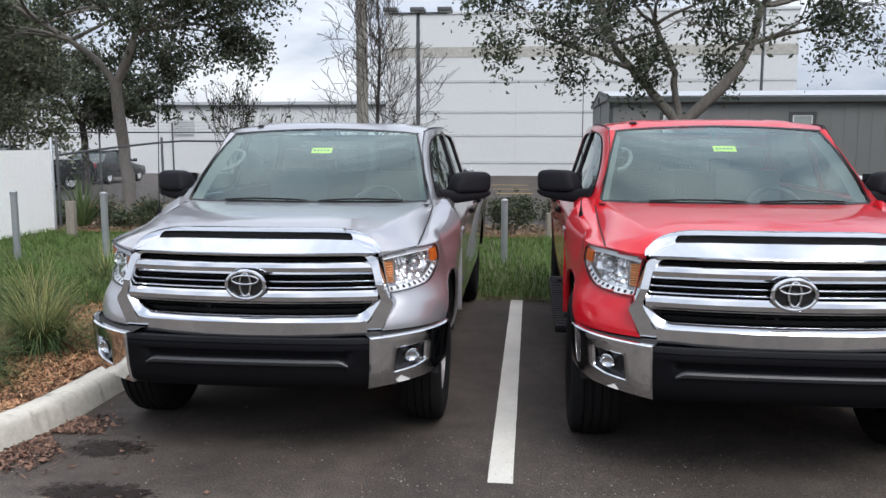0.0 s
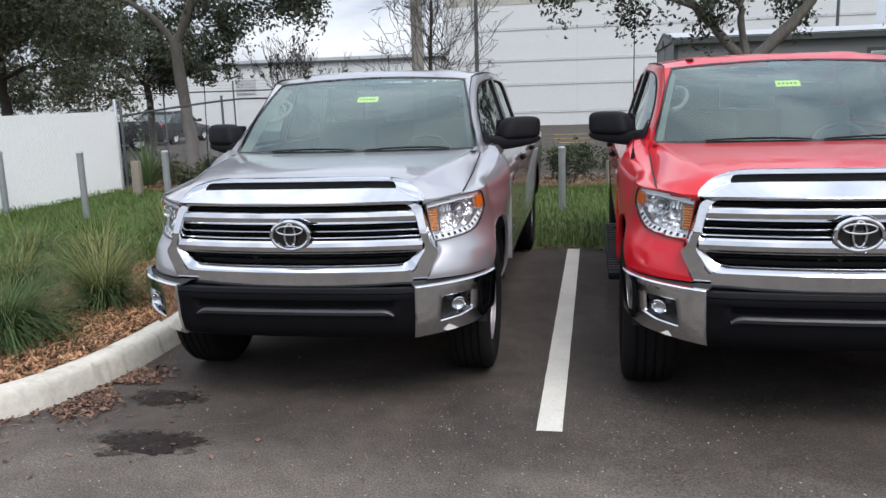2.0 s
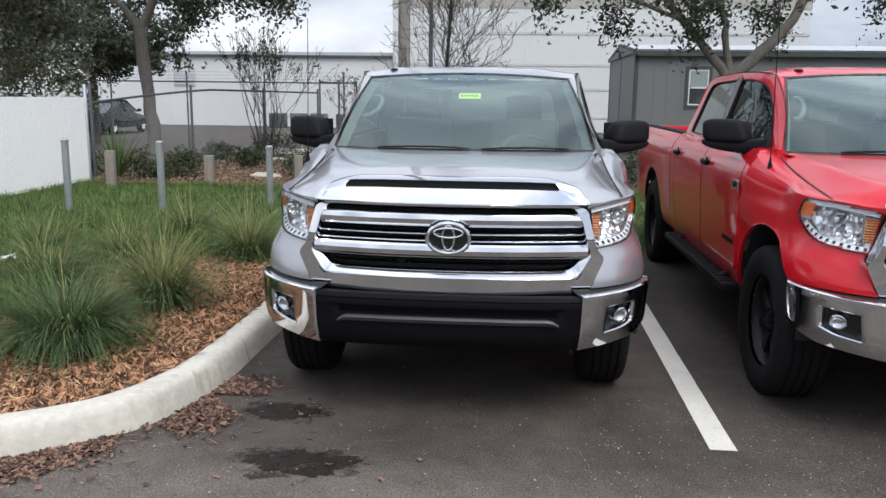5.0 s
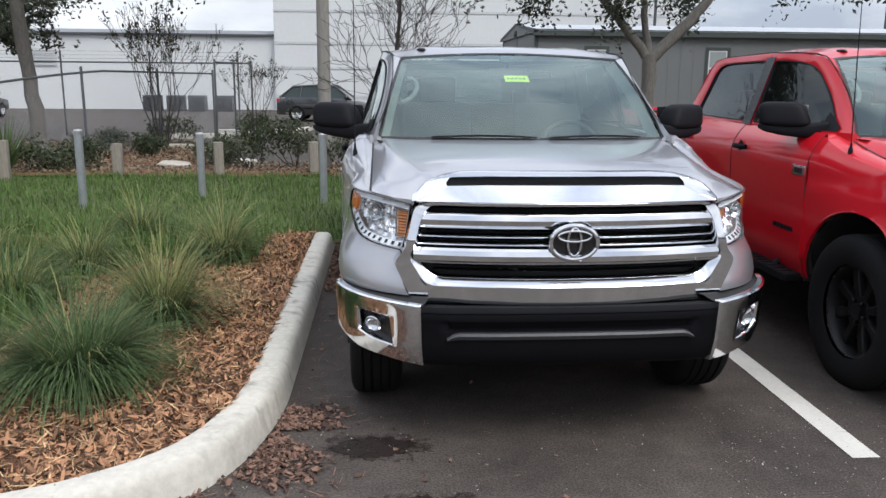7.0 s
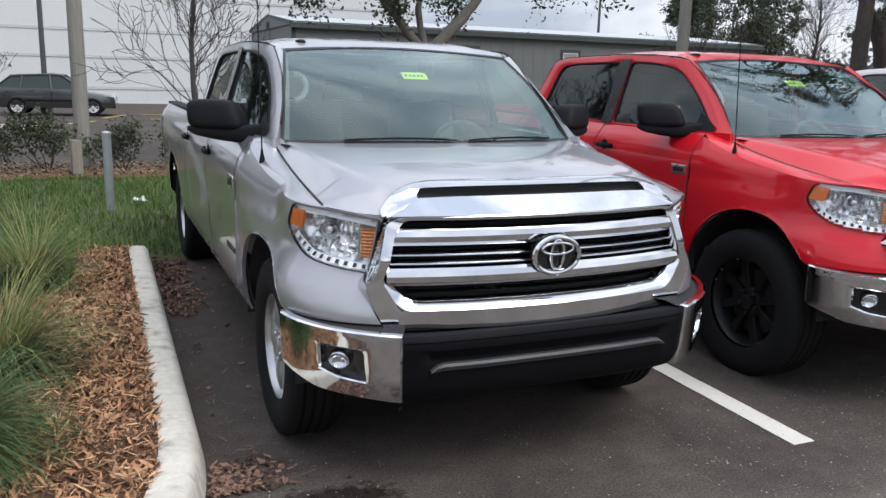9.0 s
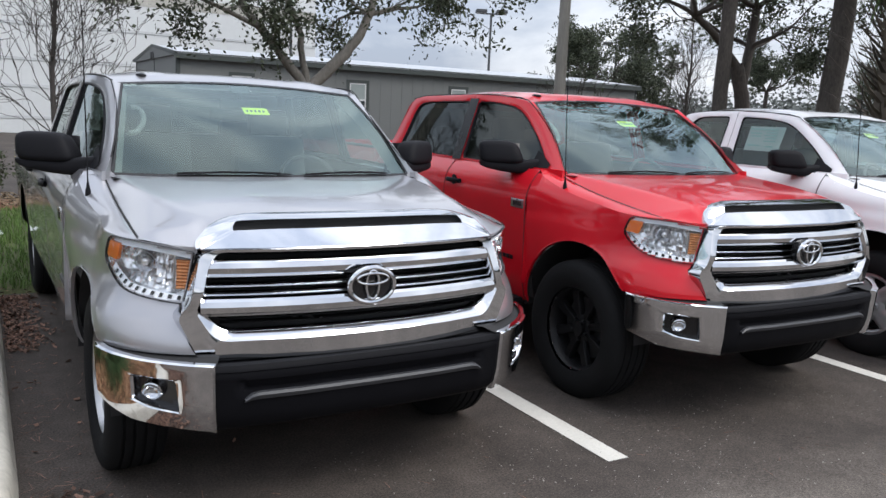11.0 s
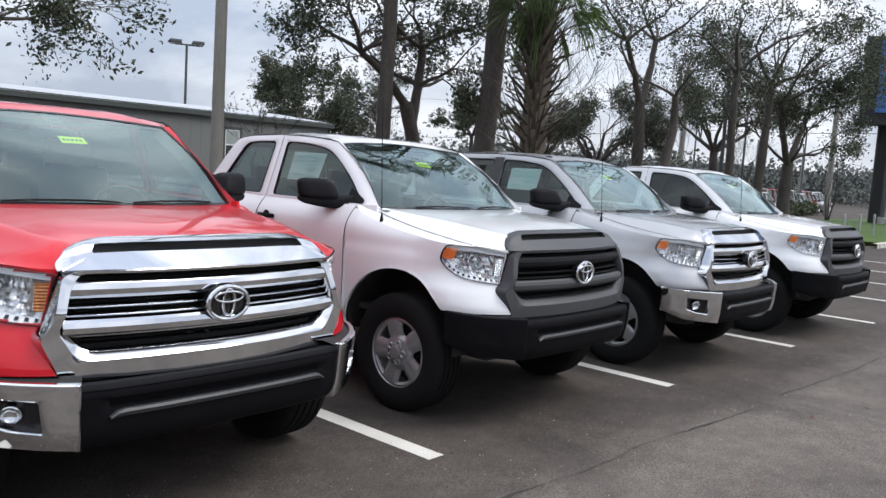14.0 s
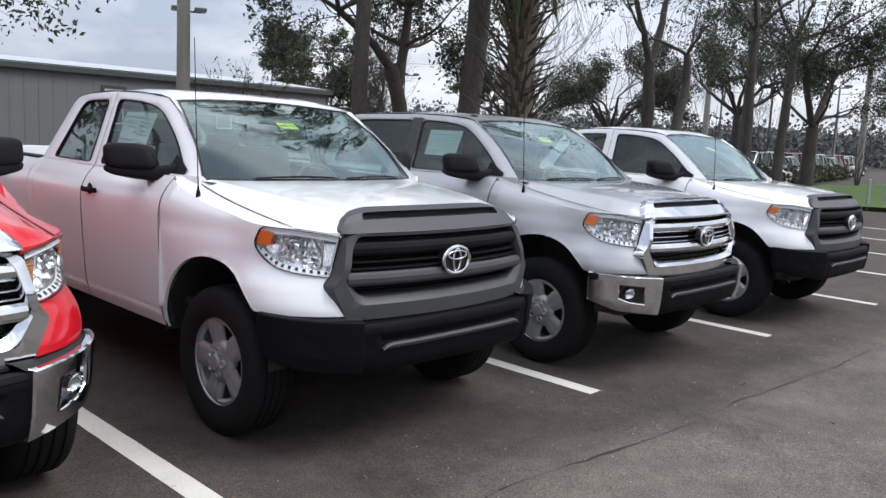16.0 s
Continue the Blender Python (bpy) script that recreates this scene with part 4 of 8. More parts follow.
def build_truck(x, y, z, yaw, paint, cab, trim, wheel, label, lift=0.0, tag=True, window_sticker=False, antenna=True, boards=False, sensor=True, tyre_r=0.40, dark_glass=False):
    body = M[paint]
    root = thing("pickup_truck", pose(x, y, z, 0, 0, yaw), label, "pickup truck", "row of parked pickup trucks")
    up = Matrix.Translation((0, 0, lift))
    hz = tyre_r - lift          # hub height in the body's frame
    arch_r = 0.515
    arch_z = 0.395

    def add(name, shape, material, parent=root, label="", smooth=35):
        if parent is root:
            shape.moved(up) if isinstance(shape, Shape) else None
            return part(name, shape, material, root, label, smooth)
        shape.moved(up)
        return part(name, shape, material, parent, label, smooth)

    chrome = M["chrome"] if trim == "chrome" else M["grey plastic"]
    black = M["black plastic"]
    door_rear = 2.405
    cab_rear = 3.58 if cab == "crew" else 3.30

    # --- sides: fender, doors, bed ---
    def top_z(s):
        yy = plan(s).y
        return table([(0.12, 1.085), (0.345, 1.106)], yy) if yy < 0.345 else gap_z(min(yy, 1.31)) - 0.002 - 0.026 * math.sin(math.pi * min(1.0, (yy - 0.345) / 1.08)) ** 0.8

    s_end = plan_at_y(1.355)

    def shoulder(s):
        """How far the fender's top edge is rolled in: nothing by the lamp, then to one straight line back to the door."""
        t = min(1.0, max(0.0, (s - 0.54) / 0.30))
        return t * t * (3 - 2 * t) * max(0.0, table(FLANK, top_z(s)) - 0.936)

    def front_s(zf):
        return table([(0.69, 0.057), (0.775, 0.110), (0.822, 0.140), (0.836, 0.142), (0.872, 0.110), (1.06, 0.070), (1.09, 0.05)], zf)

    def fender(side):
        f = Shape()

        def pt(u, v):
            zf = lerp(0.695, 1.09, v)
            s = lerp(front_s(zf), s_end + 0.04 * (1 - v), u)
            z0 = table([(0, 0.695), (0.35, 0.695), (0.5, 0.70), (0.62, 0.62), (0.75, 0.45), (1.3, 0.42)], s)
            z1 = top_z(min(s, s_end))
            return skin(s, lerp(z0, z1, v), -shoulder(s) * max(0.0, (v - 0.5) / 0.5) ** 2.2)
        nu_, nv_ = 150, 44
        f.grid(pt, nu_, nv_)
        lamp = lamp_outline()
        cs, cz = sum(q[0] for q in lamp) / len(lamp), sum(q[1] for q in lamp) / len(lamp)
        lamp = [(lerp(q[0], cs, 0.03), lerp(q[1], cz, 0.03)) for q in lamp]
        ins = []
        for k, p in enumerate(f.v):
            i, j = k % (nu_ + 1), k // (nu_ + 1)
            zf = lerp(0.695, 1.09, j / nv_)
            ins.append(within(lamp, lerp(front_s(zf), s_end + 0.04 * (1 - j / nv_), i / nu_), p[2]))
        f.f = [q for q in f.f if not all(ins[i] for i in q)]
        cut_arch(f, HUB_Y, arch_z, arch_r)
        # top of the fender, rolled over to the bonnet's edge
        def roll(u, v):
            s = lerp(0.31, s_end, u)
            a = skin(s, top_z(s), -shoulder(s))
            hx = min(hood_edge(a[1]) + 0.005, a[0] - 0.004)
            return (lerp(a[0], hx, v), a[1], a[2] + (gap_z(min(a[1], 1.31)) - a[2]) * (1 - (1 - v) ** 2.5))
        f.grid(roll, 40, 8)
        # the lip of the arch
        lip = []
        for k in range(33):
            a = math.radians(lerp(4, 142, k / 32))
            yy, zz = HUB_Y + math.cos(a) * arch_r, arch_z + math.sin(a) * arch_r
            xx = skin(plan_at_y(min(yy, 1.34)), max(zz, 0.42))[0]
            lip.append([(xx, yy, zz), (xx + 0.002, HUB_Y + math.cos(a) * (arch_r - 0.005), arch_z + math.sin(a) * (arch_r - 0.005)), (xx - 0.015, HUB_Y + math.cos(a) * (arch_r - 0.008), arch_z + math.sin(a) * (arch_r - 0.008))])
        f.loops(lip, closed=False)
        add("front_fender", sided(f, side), body)
        well = Shape()
        well.loops([[(xx, HUB_Y + math.cos(a) * (arch_r - 0.005), arch_z + math.sin(a) * (arch_r - 0.005)) for a in (math.radians(lerp(2, 178, k / 24)) for k in range(25))] for xx in (0.945, 0.55)], closed=False)
        well.add([(0.55, HUB_Y - 0.5, 0.46), (0.55, HUB_Y + 0.5, 0.46), (0.55, HUB_Y + 0.55, 1.0), (0.55, HUB_Y - 0.55, 1.0)], [(0, 1, 2, 3)])
        add("wheel_well", sided(well, side), M["dark"])

    def hood_z(xx, yy):
        """A nearly flat top between two creases that spread towards the cowl, and sloping shoulders outside them."""
        a = abs(xx)
        base = 1.287 - 0.122 * math.exp(-(yy - 0.2) / 0.42)
        edge = base - gap_z(yy)
        c, e = 0.575 + 0.215 * (1 - math.exp(-(yy - 0.25) / 0.5)), hood_edge(yy)
        if a <= c:
            return base - 0.26 * edge * (a / c) ** 2.4 + 0.004 * math.exp(-((a - c) / 0.06) ** 2)
        t = (a - c) / (e - c)
        return base - edge * lerp(0.26, 1.0, t ** 1.25) + 0.004 * math.exp(-((a - c) / 0.06) ** 2) * (1 - t)

    both(fender)

    def panel(name, y0, y1, z0, z1, side, arch=None, nu=30, nv=24):
        f = Shape()
        f.grid(lambda u, v: ((lambda yy, zz: (flank(yy, zz), yy, zz))(lerp(y0(v), y1(v), u), lerp(z0, z1, v))), nu, nv)
        if arch:
            cut_arch(f, *arch)
        # turned edges give the seams depth
        for e in (y0, y1):
            f.grid(lambda u, v: (flank(e(u), lerp(z0, z1, u)) - 0.025 * v, e(u), lerp(z0, z1, u)), nv, 1)
        return add(name, sided(f, side), body)

    def sides(side):
        d1 = panel("front_door", lambda v: lerp(1.400, 1.360, v), lambda v: door_rear - 0.004, 0.43, 1.283, side)
        r0 = cab_rear - 0.06
        rear_edge = (lambda v: lerp(r0 - 0.22, r0, v)) if cab == "crew" else (lambda v: lerp(r0 - 0.04, r0, v))
        d2 = panel("rear_door", lambda v: door_rear + 0.004, rear_edge, 0.43, 1.283, side)
        panel("cab_corner", lambda v: rear_edge(v) + 0.008, lambda v: cab_rear + 0.03, 0.43, 1.283, side, nu=8)
        panel("bed_side", lambda v: cab_rear + 0.05, lambda v: LENGTH - 0.04, 0.45, 1.275, side, (REAR_Y, arch_z, arch_r), 70, 26)
        rail = Shape().box(0.80, 0.898, cab_rear + 0.05, LENGTH - 0.05, 1.262, 1.290, 0.008)
        add("bed_rail", sided(rail, side), black)
        well = Shape()
        well.loops([[(xx, REAR_Y + math.cos(a) * 0.51, arch_z + math.sin(a) * 0.51) for a in (math.radians(lerp(14, 166, k / 24)) for k in range(25))] for xx in (0.935, 0.55)], closed=False)
        add("wheel_well", sided(well, side), M["dark"])
        for door, hy in ((d1, door_rear - 0.14), (d2, cab_rear - 0.27 if cab == "crew" else None)):
            if hy is None:
                continue
            hs = Shape()
            hx = flank(hy, 1.135)
            hs.loops([[(hx + 0.012 + 0.020 * math.sin(math.pi * t) ** 0.5 + 0.010 * math.cos(a), hy + lerp(-0.095, 0.095, t), 1.14 + 0.017 * math.sin(a)) for a in (2 * math.pi * k / 10 for k in range(10))] for t in [i / 12 for i in range(13)]], cap=True)
            cup = Shape().lathe([(0.004, 0.0005), (0.005, 0.03), (0.0, 0.042)], 20, "x", (hx, hy + 0.01, 1.138))
            hs.add(cup.v, cup.f)
            add("door_handle", sided(hs, side), black, door)
        # dark lining added behind the panels; its colour stands for the seams' shade
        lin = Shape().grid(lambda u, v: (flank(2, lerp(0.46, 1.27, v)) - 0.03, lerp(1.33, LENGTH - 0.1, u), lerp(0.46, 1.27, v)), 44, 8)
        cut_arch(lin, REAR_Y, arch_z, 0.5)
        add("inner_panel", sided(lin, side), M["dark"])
        # engine badge and model script, unreadable bars
        if paint != "white":
            bz, by = 1.065, 1.455
            bs = Shape().box(-0.003, 0.006, by - 0.070, by + 0.070, bz - 0.030, bz + 0.030, 0.003).moved(Matrix.Translation((flank(by, bz), 0, 0)))
            badge = add("badge", sided(bs, side), M["chrome"])
            bars = Shape()
            for i in range(5):
                bars.box(flank(by, bz) + 0.006, flank(by, bz) + 0.008, by - 0.046 + i * 0.019, by - 0.034 + i * 0.019, bz - 0.016, bz + 0.014)
            add("badge_print", sided(bars, side), M["gloss black"], badge)["kind"] = "stuff"
            sc = Shape()
            for i in range(6):
                sc.box(flank(1.6, 0.70) - 0.002, flank(1.6, 0.70) + 0.006, 1.50 + i * 0.042, 1.53 + i * 0.042, 0.69, 0.716)
            add("door_script", sided(sc, side), M["grey plastic"] if paint != "red" else M["black plastic"])["kind"] = "stuff"
    both(sides)

    def door_seam(side):
        s = Shape()
        for run in ([(1.3575, 1.283), (1.3975, 0.44)], [(door_rear, 1.28), (door_rear, 0.9), (door_rear, 0.44)]):
            vs = []
            run = [(lerp(ya, yb, k / 24), lerp(za, zb, k / 24)) for (ya, za), (yb, zb) in zip(run, run[1:]) for k in range(24)] + [run[-1]]
            for yy, zz in run:
                vs += [(flank(yy, zz) + 0.0022, yy - 0.0038, zz), (flank(yy, zz) + 0.0022, yy + 0.0038, zz)]
            s.add(vs, [(2 * i, 2 * i + 2, 2 * i + 3, 2 * i + 1) for i in range(len(run) - 1)])
        add("door_gap", sided(s, side), M["dark"])["kind"] = "stuff"
    both(door_seam)

    # --- bonnet ---
    hood = Shape()

    def hpt(u, v):
        t = 2 * u - 1
        a = abs(t) * 0.834
        y0 = table([(0, 0.285), (0.575, 0.285), (0.655, 0.206), (0.705, 0.230), (0.772, 0.278), (0.834, 0.343)], a)
        y1 = 1.256 - 0.150 * (1 - t * t)
        yy = lerp(y0, y1, v ** 1.25)
        xx = t * hood_edge(yy)
        zz = hood_z(xx, yy)
        if a > 0.58:
            zl = table([(0.58, 1.12), (0.655, 1.078), (0.75, 1.098), (0.834, 1.108)], a)
            zz = lerp(zz, lerp(zl, zz, math.sin(min(1.0, (yy - y0) / 0.11) * math.pi / 2)), min(1.0, (a - 0.58) / 0.07))
        return (xx, yy, zz)
    hood.grid(hpt, 96, 44)
    add("hood", hood, body)

    def hood_gap(side):
        g = Shape()
        rows = []
        for k in range(31):
            yy = lerp(0.352, 1.235, k / 30)
            x_, z_ = hood_edge(yy), max(gap_z(yy), hood_z(hood_edge(yy), yy)) + 0.0035
            rows.append([(x_ - 0.001, yy, z_ + 0.002), (x_ + 0.006, yy, z_)])
        add("hood_gap", sided(g.loops(rows, closed=False).facing((0, 0, 1)), side), M["dark"])["kind"] = "stuff"
        # painted ledge that carries the fender into the foot of the pillar and the door's belt
        ledge = Shape().grid(lambda u, v: (lambda yy, zz: (lerp(flank(yy, zz) - 0.004, min(0.80, cabin(yy, 1.28) - 0.02), u), yy, zz + 0.006 * math.sin(math.pi * u)))(lerp(1.24, 1.95, v), table([(1.24, 1.220), (1.30, 1.256), (1.36, 1.279), (1.95, 1.281)], lerp(1.24, 1.95, v))), 5, 30)
        add("belt_ledge", sided(ledge.facing((0, 0, 1)), side), body)
        # painted wall from the cowl round to the door that carries the pillar
        run = [(0.775, 1.248), (0.800, 1.250), (0.822, 1.222), (0.838, 1.222), (0.852, 1.30), (0.868, 1.40), (0.885, 1.55)]
        wall_ = Shape().loops([[(x_ + 0.006 * (1 - t), y_ - 0.010 * (1 - t) * (k < 4), lerp(1.17, 1.272 if k < 1 else 1.292, t)) for k, (x_, y_) in enumerate(run)] for t in (0, 0.5, 0.85, 1.0)], closed=False)
        add("pillar_foot", sided(wall_.facing((1, -0.6, 0)), side), body)
    both(hood_gap)
    cowl = Shape().grid(lambda u, v: (lerp(-0.80, 0.80, u), lerp(1.16, 1.36, v) - 0.13 * (1 - (2 * u - 1) ** 2), 1.262 + 0.004 * v), 24, 2)
    add("cowl", cowl, black)

    # --- roof and pillars ---
    rear_top = cab_rear - (0.16 if cab == "crew" else 0.28)

    def rail_z(yy):
        return table([(1.80, 1.712), (1.95, 1.738), (2.15, 1.752), (2.5, 1.757), (rear_top - 0.2, 1.742), (rear_top, 1.715)], yy)
    roof = Shape()

    def rpt(u, v):
        t = 2 * u - 1
        y0 = 1.806 + 0.115 * (1 - t * t)
        yy = lerp(y0, rear_top, v)
        e = cabin(yy, rail_z(yy))
        crown = table([(1.8, 0.03), (2.1, 0.040), (2.6, 0.040), (rear_top, 0.025)], yy)
        rib = 0.006 * (1 if abs(abs(t) - 0.62) < 0.10 else 0)
        z_ = rail_z(yy) + crown * (1 - abs(t) ** 3) + rib * min(1, v * 8)
        lip = min(1.0, v / 0.09)
        z_ = lerp(1.710 + 0.036 * (1 - t * t), z_, math.sin(lip * math.pi / 2))
        return (t * e, yy, z_)
    roof.grid(rpt, 40, 32)
    add("roof", roof, body)
    wsb = lambda t: (0.798 * t, 1.255 - 0.15 * (1 - t * t), 1.268)
    wst = lambda t: (0.655 * t, 1.808 + 0.115 * (1 - t * t), 1.708 + 0.036 * (1 - t * t))

    def wpt(u, v):
        t = 2 * u - 1
        a, b = Vector(wsb(t)), Vector(wst(t))
        p = a.lerp(b, v)
        return (p.x, p.y - 0.022 * math.sin(math.pi * v), p.z + 0.026 * math.sin(math.pi * v))
    ws = Shape().grid(wpt, 28, 16)
    wind = add("windshield", ws, M["windshield"])
    wind.visible_shadow = False
    hold = [Vector(wpt(u, v)) + Vector((0, 0.05 + d, -0.04)) for u, v, d in ((0.045, 0.45, 0.0), (0.076, 0.47, 0.03), (0.097, 0.54, 0.05), (0.103, 0.62, 0.055), (0.094, 0.70, 0.045), (0.07, 0.755, 0.02), (0.045, 0.76, 0.0))]
    add("grab_handle", Shape().tube(hold, 0.014, 8), M["cabin grey"])
    for e in (0, 1):
        trim_ = Shape().grid(lambda u, v: tuple(Vector(wpt(abs(e - lerp(0.004, 0.034, u)), lerp(0.02, 0.98, v))) + Vector((0, 0.02 + 0.05 * u, -0.012 - 0.03 * u))), 4, 14)
        add("pillar_trim", trim_, M["cabin grey"])
    frit = Shape()
    frit.grid(lambda u, v: tuple(Vector(wpt(u, 1.0 - 0.022 * v)) + Vector((0, -0.002, 0.003))), 28, 1)
    frit.grid(lambda u, v: tuple(Vector(wpt(u, 0.022 * v)) + Vector((0, -0.002, 0.003))), 28, 1)
    for a, b in ((0.0, 0.010), (0.990, 1.0)):
        frit.grid(lambda u, v: tuple(Vector(wpt(lerp(a, b, u), v)) + Vector((0, -0.002, 0.003))), 1, 16)
    frit.grid(lambda u, v: tuple(Vector(wpt(lerp(0.46, 0.54, u), 1 - 0.13 * v)) + Vector((0, 0.004, -0.002))), 4, 3)
    add("windshield_border", frit, M["gloss black"])

    def pillar(side):
        p = Shape()

        def ppt(u, v):
            a = Vector(wpt(1.0, v))
            yy, zz = lerp(1.215, 1.815, v), lerp(1.275, 1.716, v) + 0.024 * math.sin(math.pi * v)
            b = Vector((cabin(yy, zz), yy, zz))
            q = a.lerp(b, u)
            q += Vector((0.008, -0.012, 0.004)) * math.sin(math.pi * u)
            return tuple(q)
        p.grid(ppt, 6, 20, flip=True)
        add("a_pillar", sided(p, side), body)
        fo = [(1.215, 1.278), (1.515, 1.5215), (1.815, 1.719), (2.08, 1.750), (2.395, 1.758), (2.405, 1.278)]
        fi = [(1.40, 1.300), (1.625, 1.490), (1.865, 1.662), (2.09, 1.694), (2.325, 1.702), (2.315, 1.300)]
        if cab == "crew":
            ro = [(2.41, 1.278), (2.40, 1.758), (rear_top - 0.2, 1.743), (rear_top, 1.716), (cab_rear + 0.03, 1.278)]
            ri = [(2.45, 1.302), (2.465, 1.702), (3.08, 1.692), (3.26, 1.672), (3.375, 1.305)]
        else:
            ro = [(2.41, 1.278), (2.40, 1.758), (rear_top - 0.2, 1.743), (rear_top, 1.716), (cab_rear + 0.03, 1.278)]
            ri = [(2.50, 1.302), (2.485, 1.700), (2.72, 1.695), (2.855, 1.680), (3.09, 1.305)]
        for nm, o, i_, ro_, ri_ in (("front_window", fo, fi, [0.02, 0.2, 0.05, 0.12, 0.01, 0.01], [0.05, 0.1, 0.12, 0.08, 0.04, 0.03]), ("rear_window", ro, ri, [0.01, 0.01, 0.05, 0.08, 0.02], [0.03, 0.04, 0.06, 0.08, 0.05])):
            lo, li = outline(o, ro_, 6, 8), outline(i_, ri_, 6, 8)
            side_pt = lambda q, d=0.0: (cabin(q[0], q[1]) - d, q[0], q[1])
            fr = Shape().loops([[side_pt(q) for q in lo], [side_pt(q, -0.004) for q in inset(lo, li, 0.3)], [side_pt(q, -0.003) for q in inset(lo, li, 0.75)], [side_pt(q, 0.006) for q in inset(lo, li, 0.97)]])
            add(nm + "_frame", sided(fr, side), body)
            tr = Shape().loops([[side_pt(q, -0.001) for q in inset(lo, li, 0.86)], [side_pt(q, -0.006) for q in inset(lo, li, 0.93)], [side_pt(q, 0.010) for q in inset(lo, li, 1.04)]])
            add(nm + "_seal", sided(tr, side), black)
            if nm == "front_window":
                line = [(1.30, 1.352), (1.40, 1.437), (1.515, 1.5275), (1.66, 1.630), (1.815, 1.722), (1.90, 1.742), (2.08, 1.7535), (2.25, 1.758), (2.395, 1.761)]
                seam = [side_pt((lerp(ya, yb, k / 4), lerp(za, zb, k / 4)), -0.0015) for (ya, za), (yb, zb) in zip(line, line[1:]) for k in range(4)]
                add("roof_seam", sided(Shape().tube(seam, 0.0035, 5), side), M["dark"])["kind"] = "stuff"
            pane = Shape().fill([side_pt(q, 0.009) for q in inset(lo, li, 1.0)]).facing((1, 0, 0))
            dk = nm == "rear_window" and cab == "crew" or paint == "red" or dark_glass
            g = add(nm, sided(pane, side), M["tinted"] if dk else M["door glass"])
            g.visible_shadow = False
        if cab == "crew":
            bp = Shape().grid(lambda u, v: (cabin(2.4, lerp(1.282, 1.735, v)) + 0.0105, lerp(2.335, 2.455, u), lerp(1.285, 1.728, v)), 2, 8)
            add("b_pillar_trim", sided(bp, side), M["gloss black"])
        rail = Shape()
        rail.tube([(cabin(yy, rail_z(yy)) - 0.012, yy, rail_z(yy) + 0.006) for yy in [lerp(1.83, rear_top, k / 16) for k in range(17)]], 0.0035, 6)
        add("roof_seam", sided(rail, side), black)
    both(pillar)
    back = Shape()
    zo = outline([(-0.76, 1.712), (0.76, 1.712), (0.885, 1.27), (-0.885, 1.27)], [0.06, 0.06, 0.02, 0.02], 5, 8)
    zi = outline([(-0.62, 1.655), (0.62, 1.655), (0.70, 1.36), (-0.70, 1.36)], 0.06, 5, 8)
    bk = lambda q, d=0: (q[0], lerp(cab_rear + 0.03, rear_top, (q[1] - 1.27) / 0.445) - d, q[1])
    back.loops([[bk(q) for q in zo], [bk(q) for q in zi], [bk(q, 0.02) for q in zi]])
    add("cab_back", back, body)
    rg = add("back_window", Shape().fill([bk(q, 0.012) for q in zi]).facing((0, 1, 0)), M["tinted"] if cab == "crew" else M["door glass"])
    rg.visible_shadow = False
    if cab == "crew" and sensor:
        nub = Shape().loops([[(-0.52 + math.cos(a) * 0.030 * k, 1.985 + math.sin(a) * 0.05 * k, 1.757 + h_) for a in (2 * math.pi * i / 14 for i in range(14))] for k, h_ in ((1, 0), (0.95, 0.006), (0.6, 0.014), (0.05, 0.016))])
        add("roof_marker", nub, black)

    # --- bed and rear ---
    bed = Shape().box(-0.88, 0.88, cab_rear + 0.06, LENGTH - 0.12, 0.72, 0.76)
    bed.box(-0.84, 0.84, cab_rear + 0.06, cab_rear + 0.10, 0.72, 1.26).box(-0.90, -0.84, cab_rear + 0.06, LENGTH - 0.1, 0.72, 1.262).box(0.84, 0.90, cab_rear + 0.06, LENGTH - 0.1, 0.72, 1.262)
    add("bed_floor", bed, M["undercoat"])
    add("tailgate", Shape().box(-0.87, 0.87, LENGTH - 0.10, LENGTH - 0.04, 0.66, 1.28, 0.015), body)
    add("rear_bumper", Shape().box(-0.90, 0.90, LENGTH - 0.10, LENGTH + 0.10, 0.45, 0.64, 0.03), M["chrome"])
    ub = Shape().box(-0.62, 0.62, 0.35, LENGTH - 0.1, 0.34, 0.56, 0.03).box(-0.9, 0.9, 1.42, cab_rear, 0.42, 0.47, 0.01)
    ub.box(-0.50, 0.50, 0.30, 0.50, 0.45, 1.02)
    ub.tube([(-0.8, HUB_Y, hz), (0.8, HUB_Y, hz)], 0.045, 10).tube([(-0.8, REAR_Y, hz), (0.8, REAR_Y, hz)], 0.06, 10)
    add("chassis", ub, M["undercoat"])

    # --- grille surround ---
    so = outline([(-0.60, 1.088), (0.60, 1.088), (0.656, 1.070), (0.702, 0.880), (0.748, 0.836), (0.668, 0.662), (-0.668, 0.662), (-0.748, 0.836), (-0.702, 0.880), (-0.656, 1.070)], [0.02, 0.02, 0.02, 0.03, 0.03, 0.02, 0.02, 0.03, 0.03, 0.02], 4, 5)
    si = outline([(-0.585, 1.072), (0.585, 1.072), (0.612, 1.0), (0.636, 0.915), (0.648, 0.862), (0.570, 0.778), (-0.570, 0.778), (-0.648, 0.862), (-0.636, 0.915), (-0.612, 1.0)], [0.03, 0.03, 0.03, 0.03, 0.03, 0.05, 0.05, 0.03, 0.03, 0.03], 4, 5)
    fpt = lambda q, d=0.0: (q[0], nose(q[0], q[1]) + d, q[1])
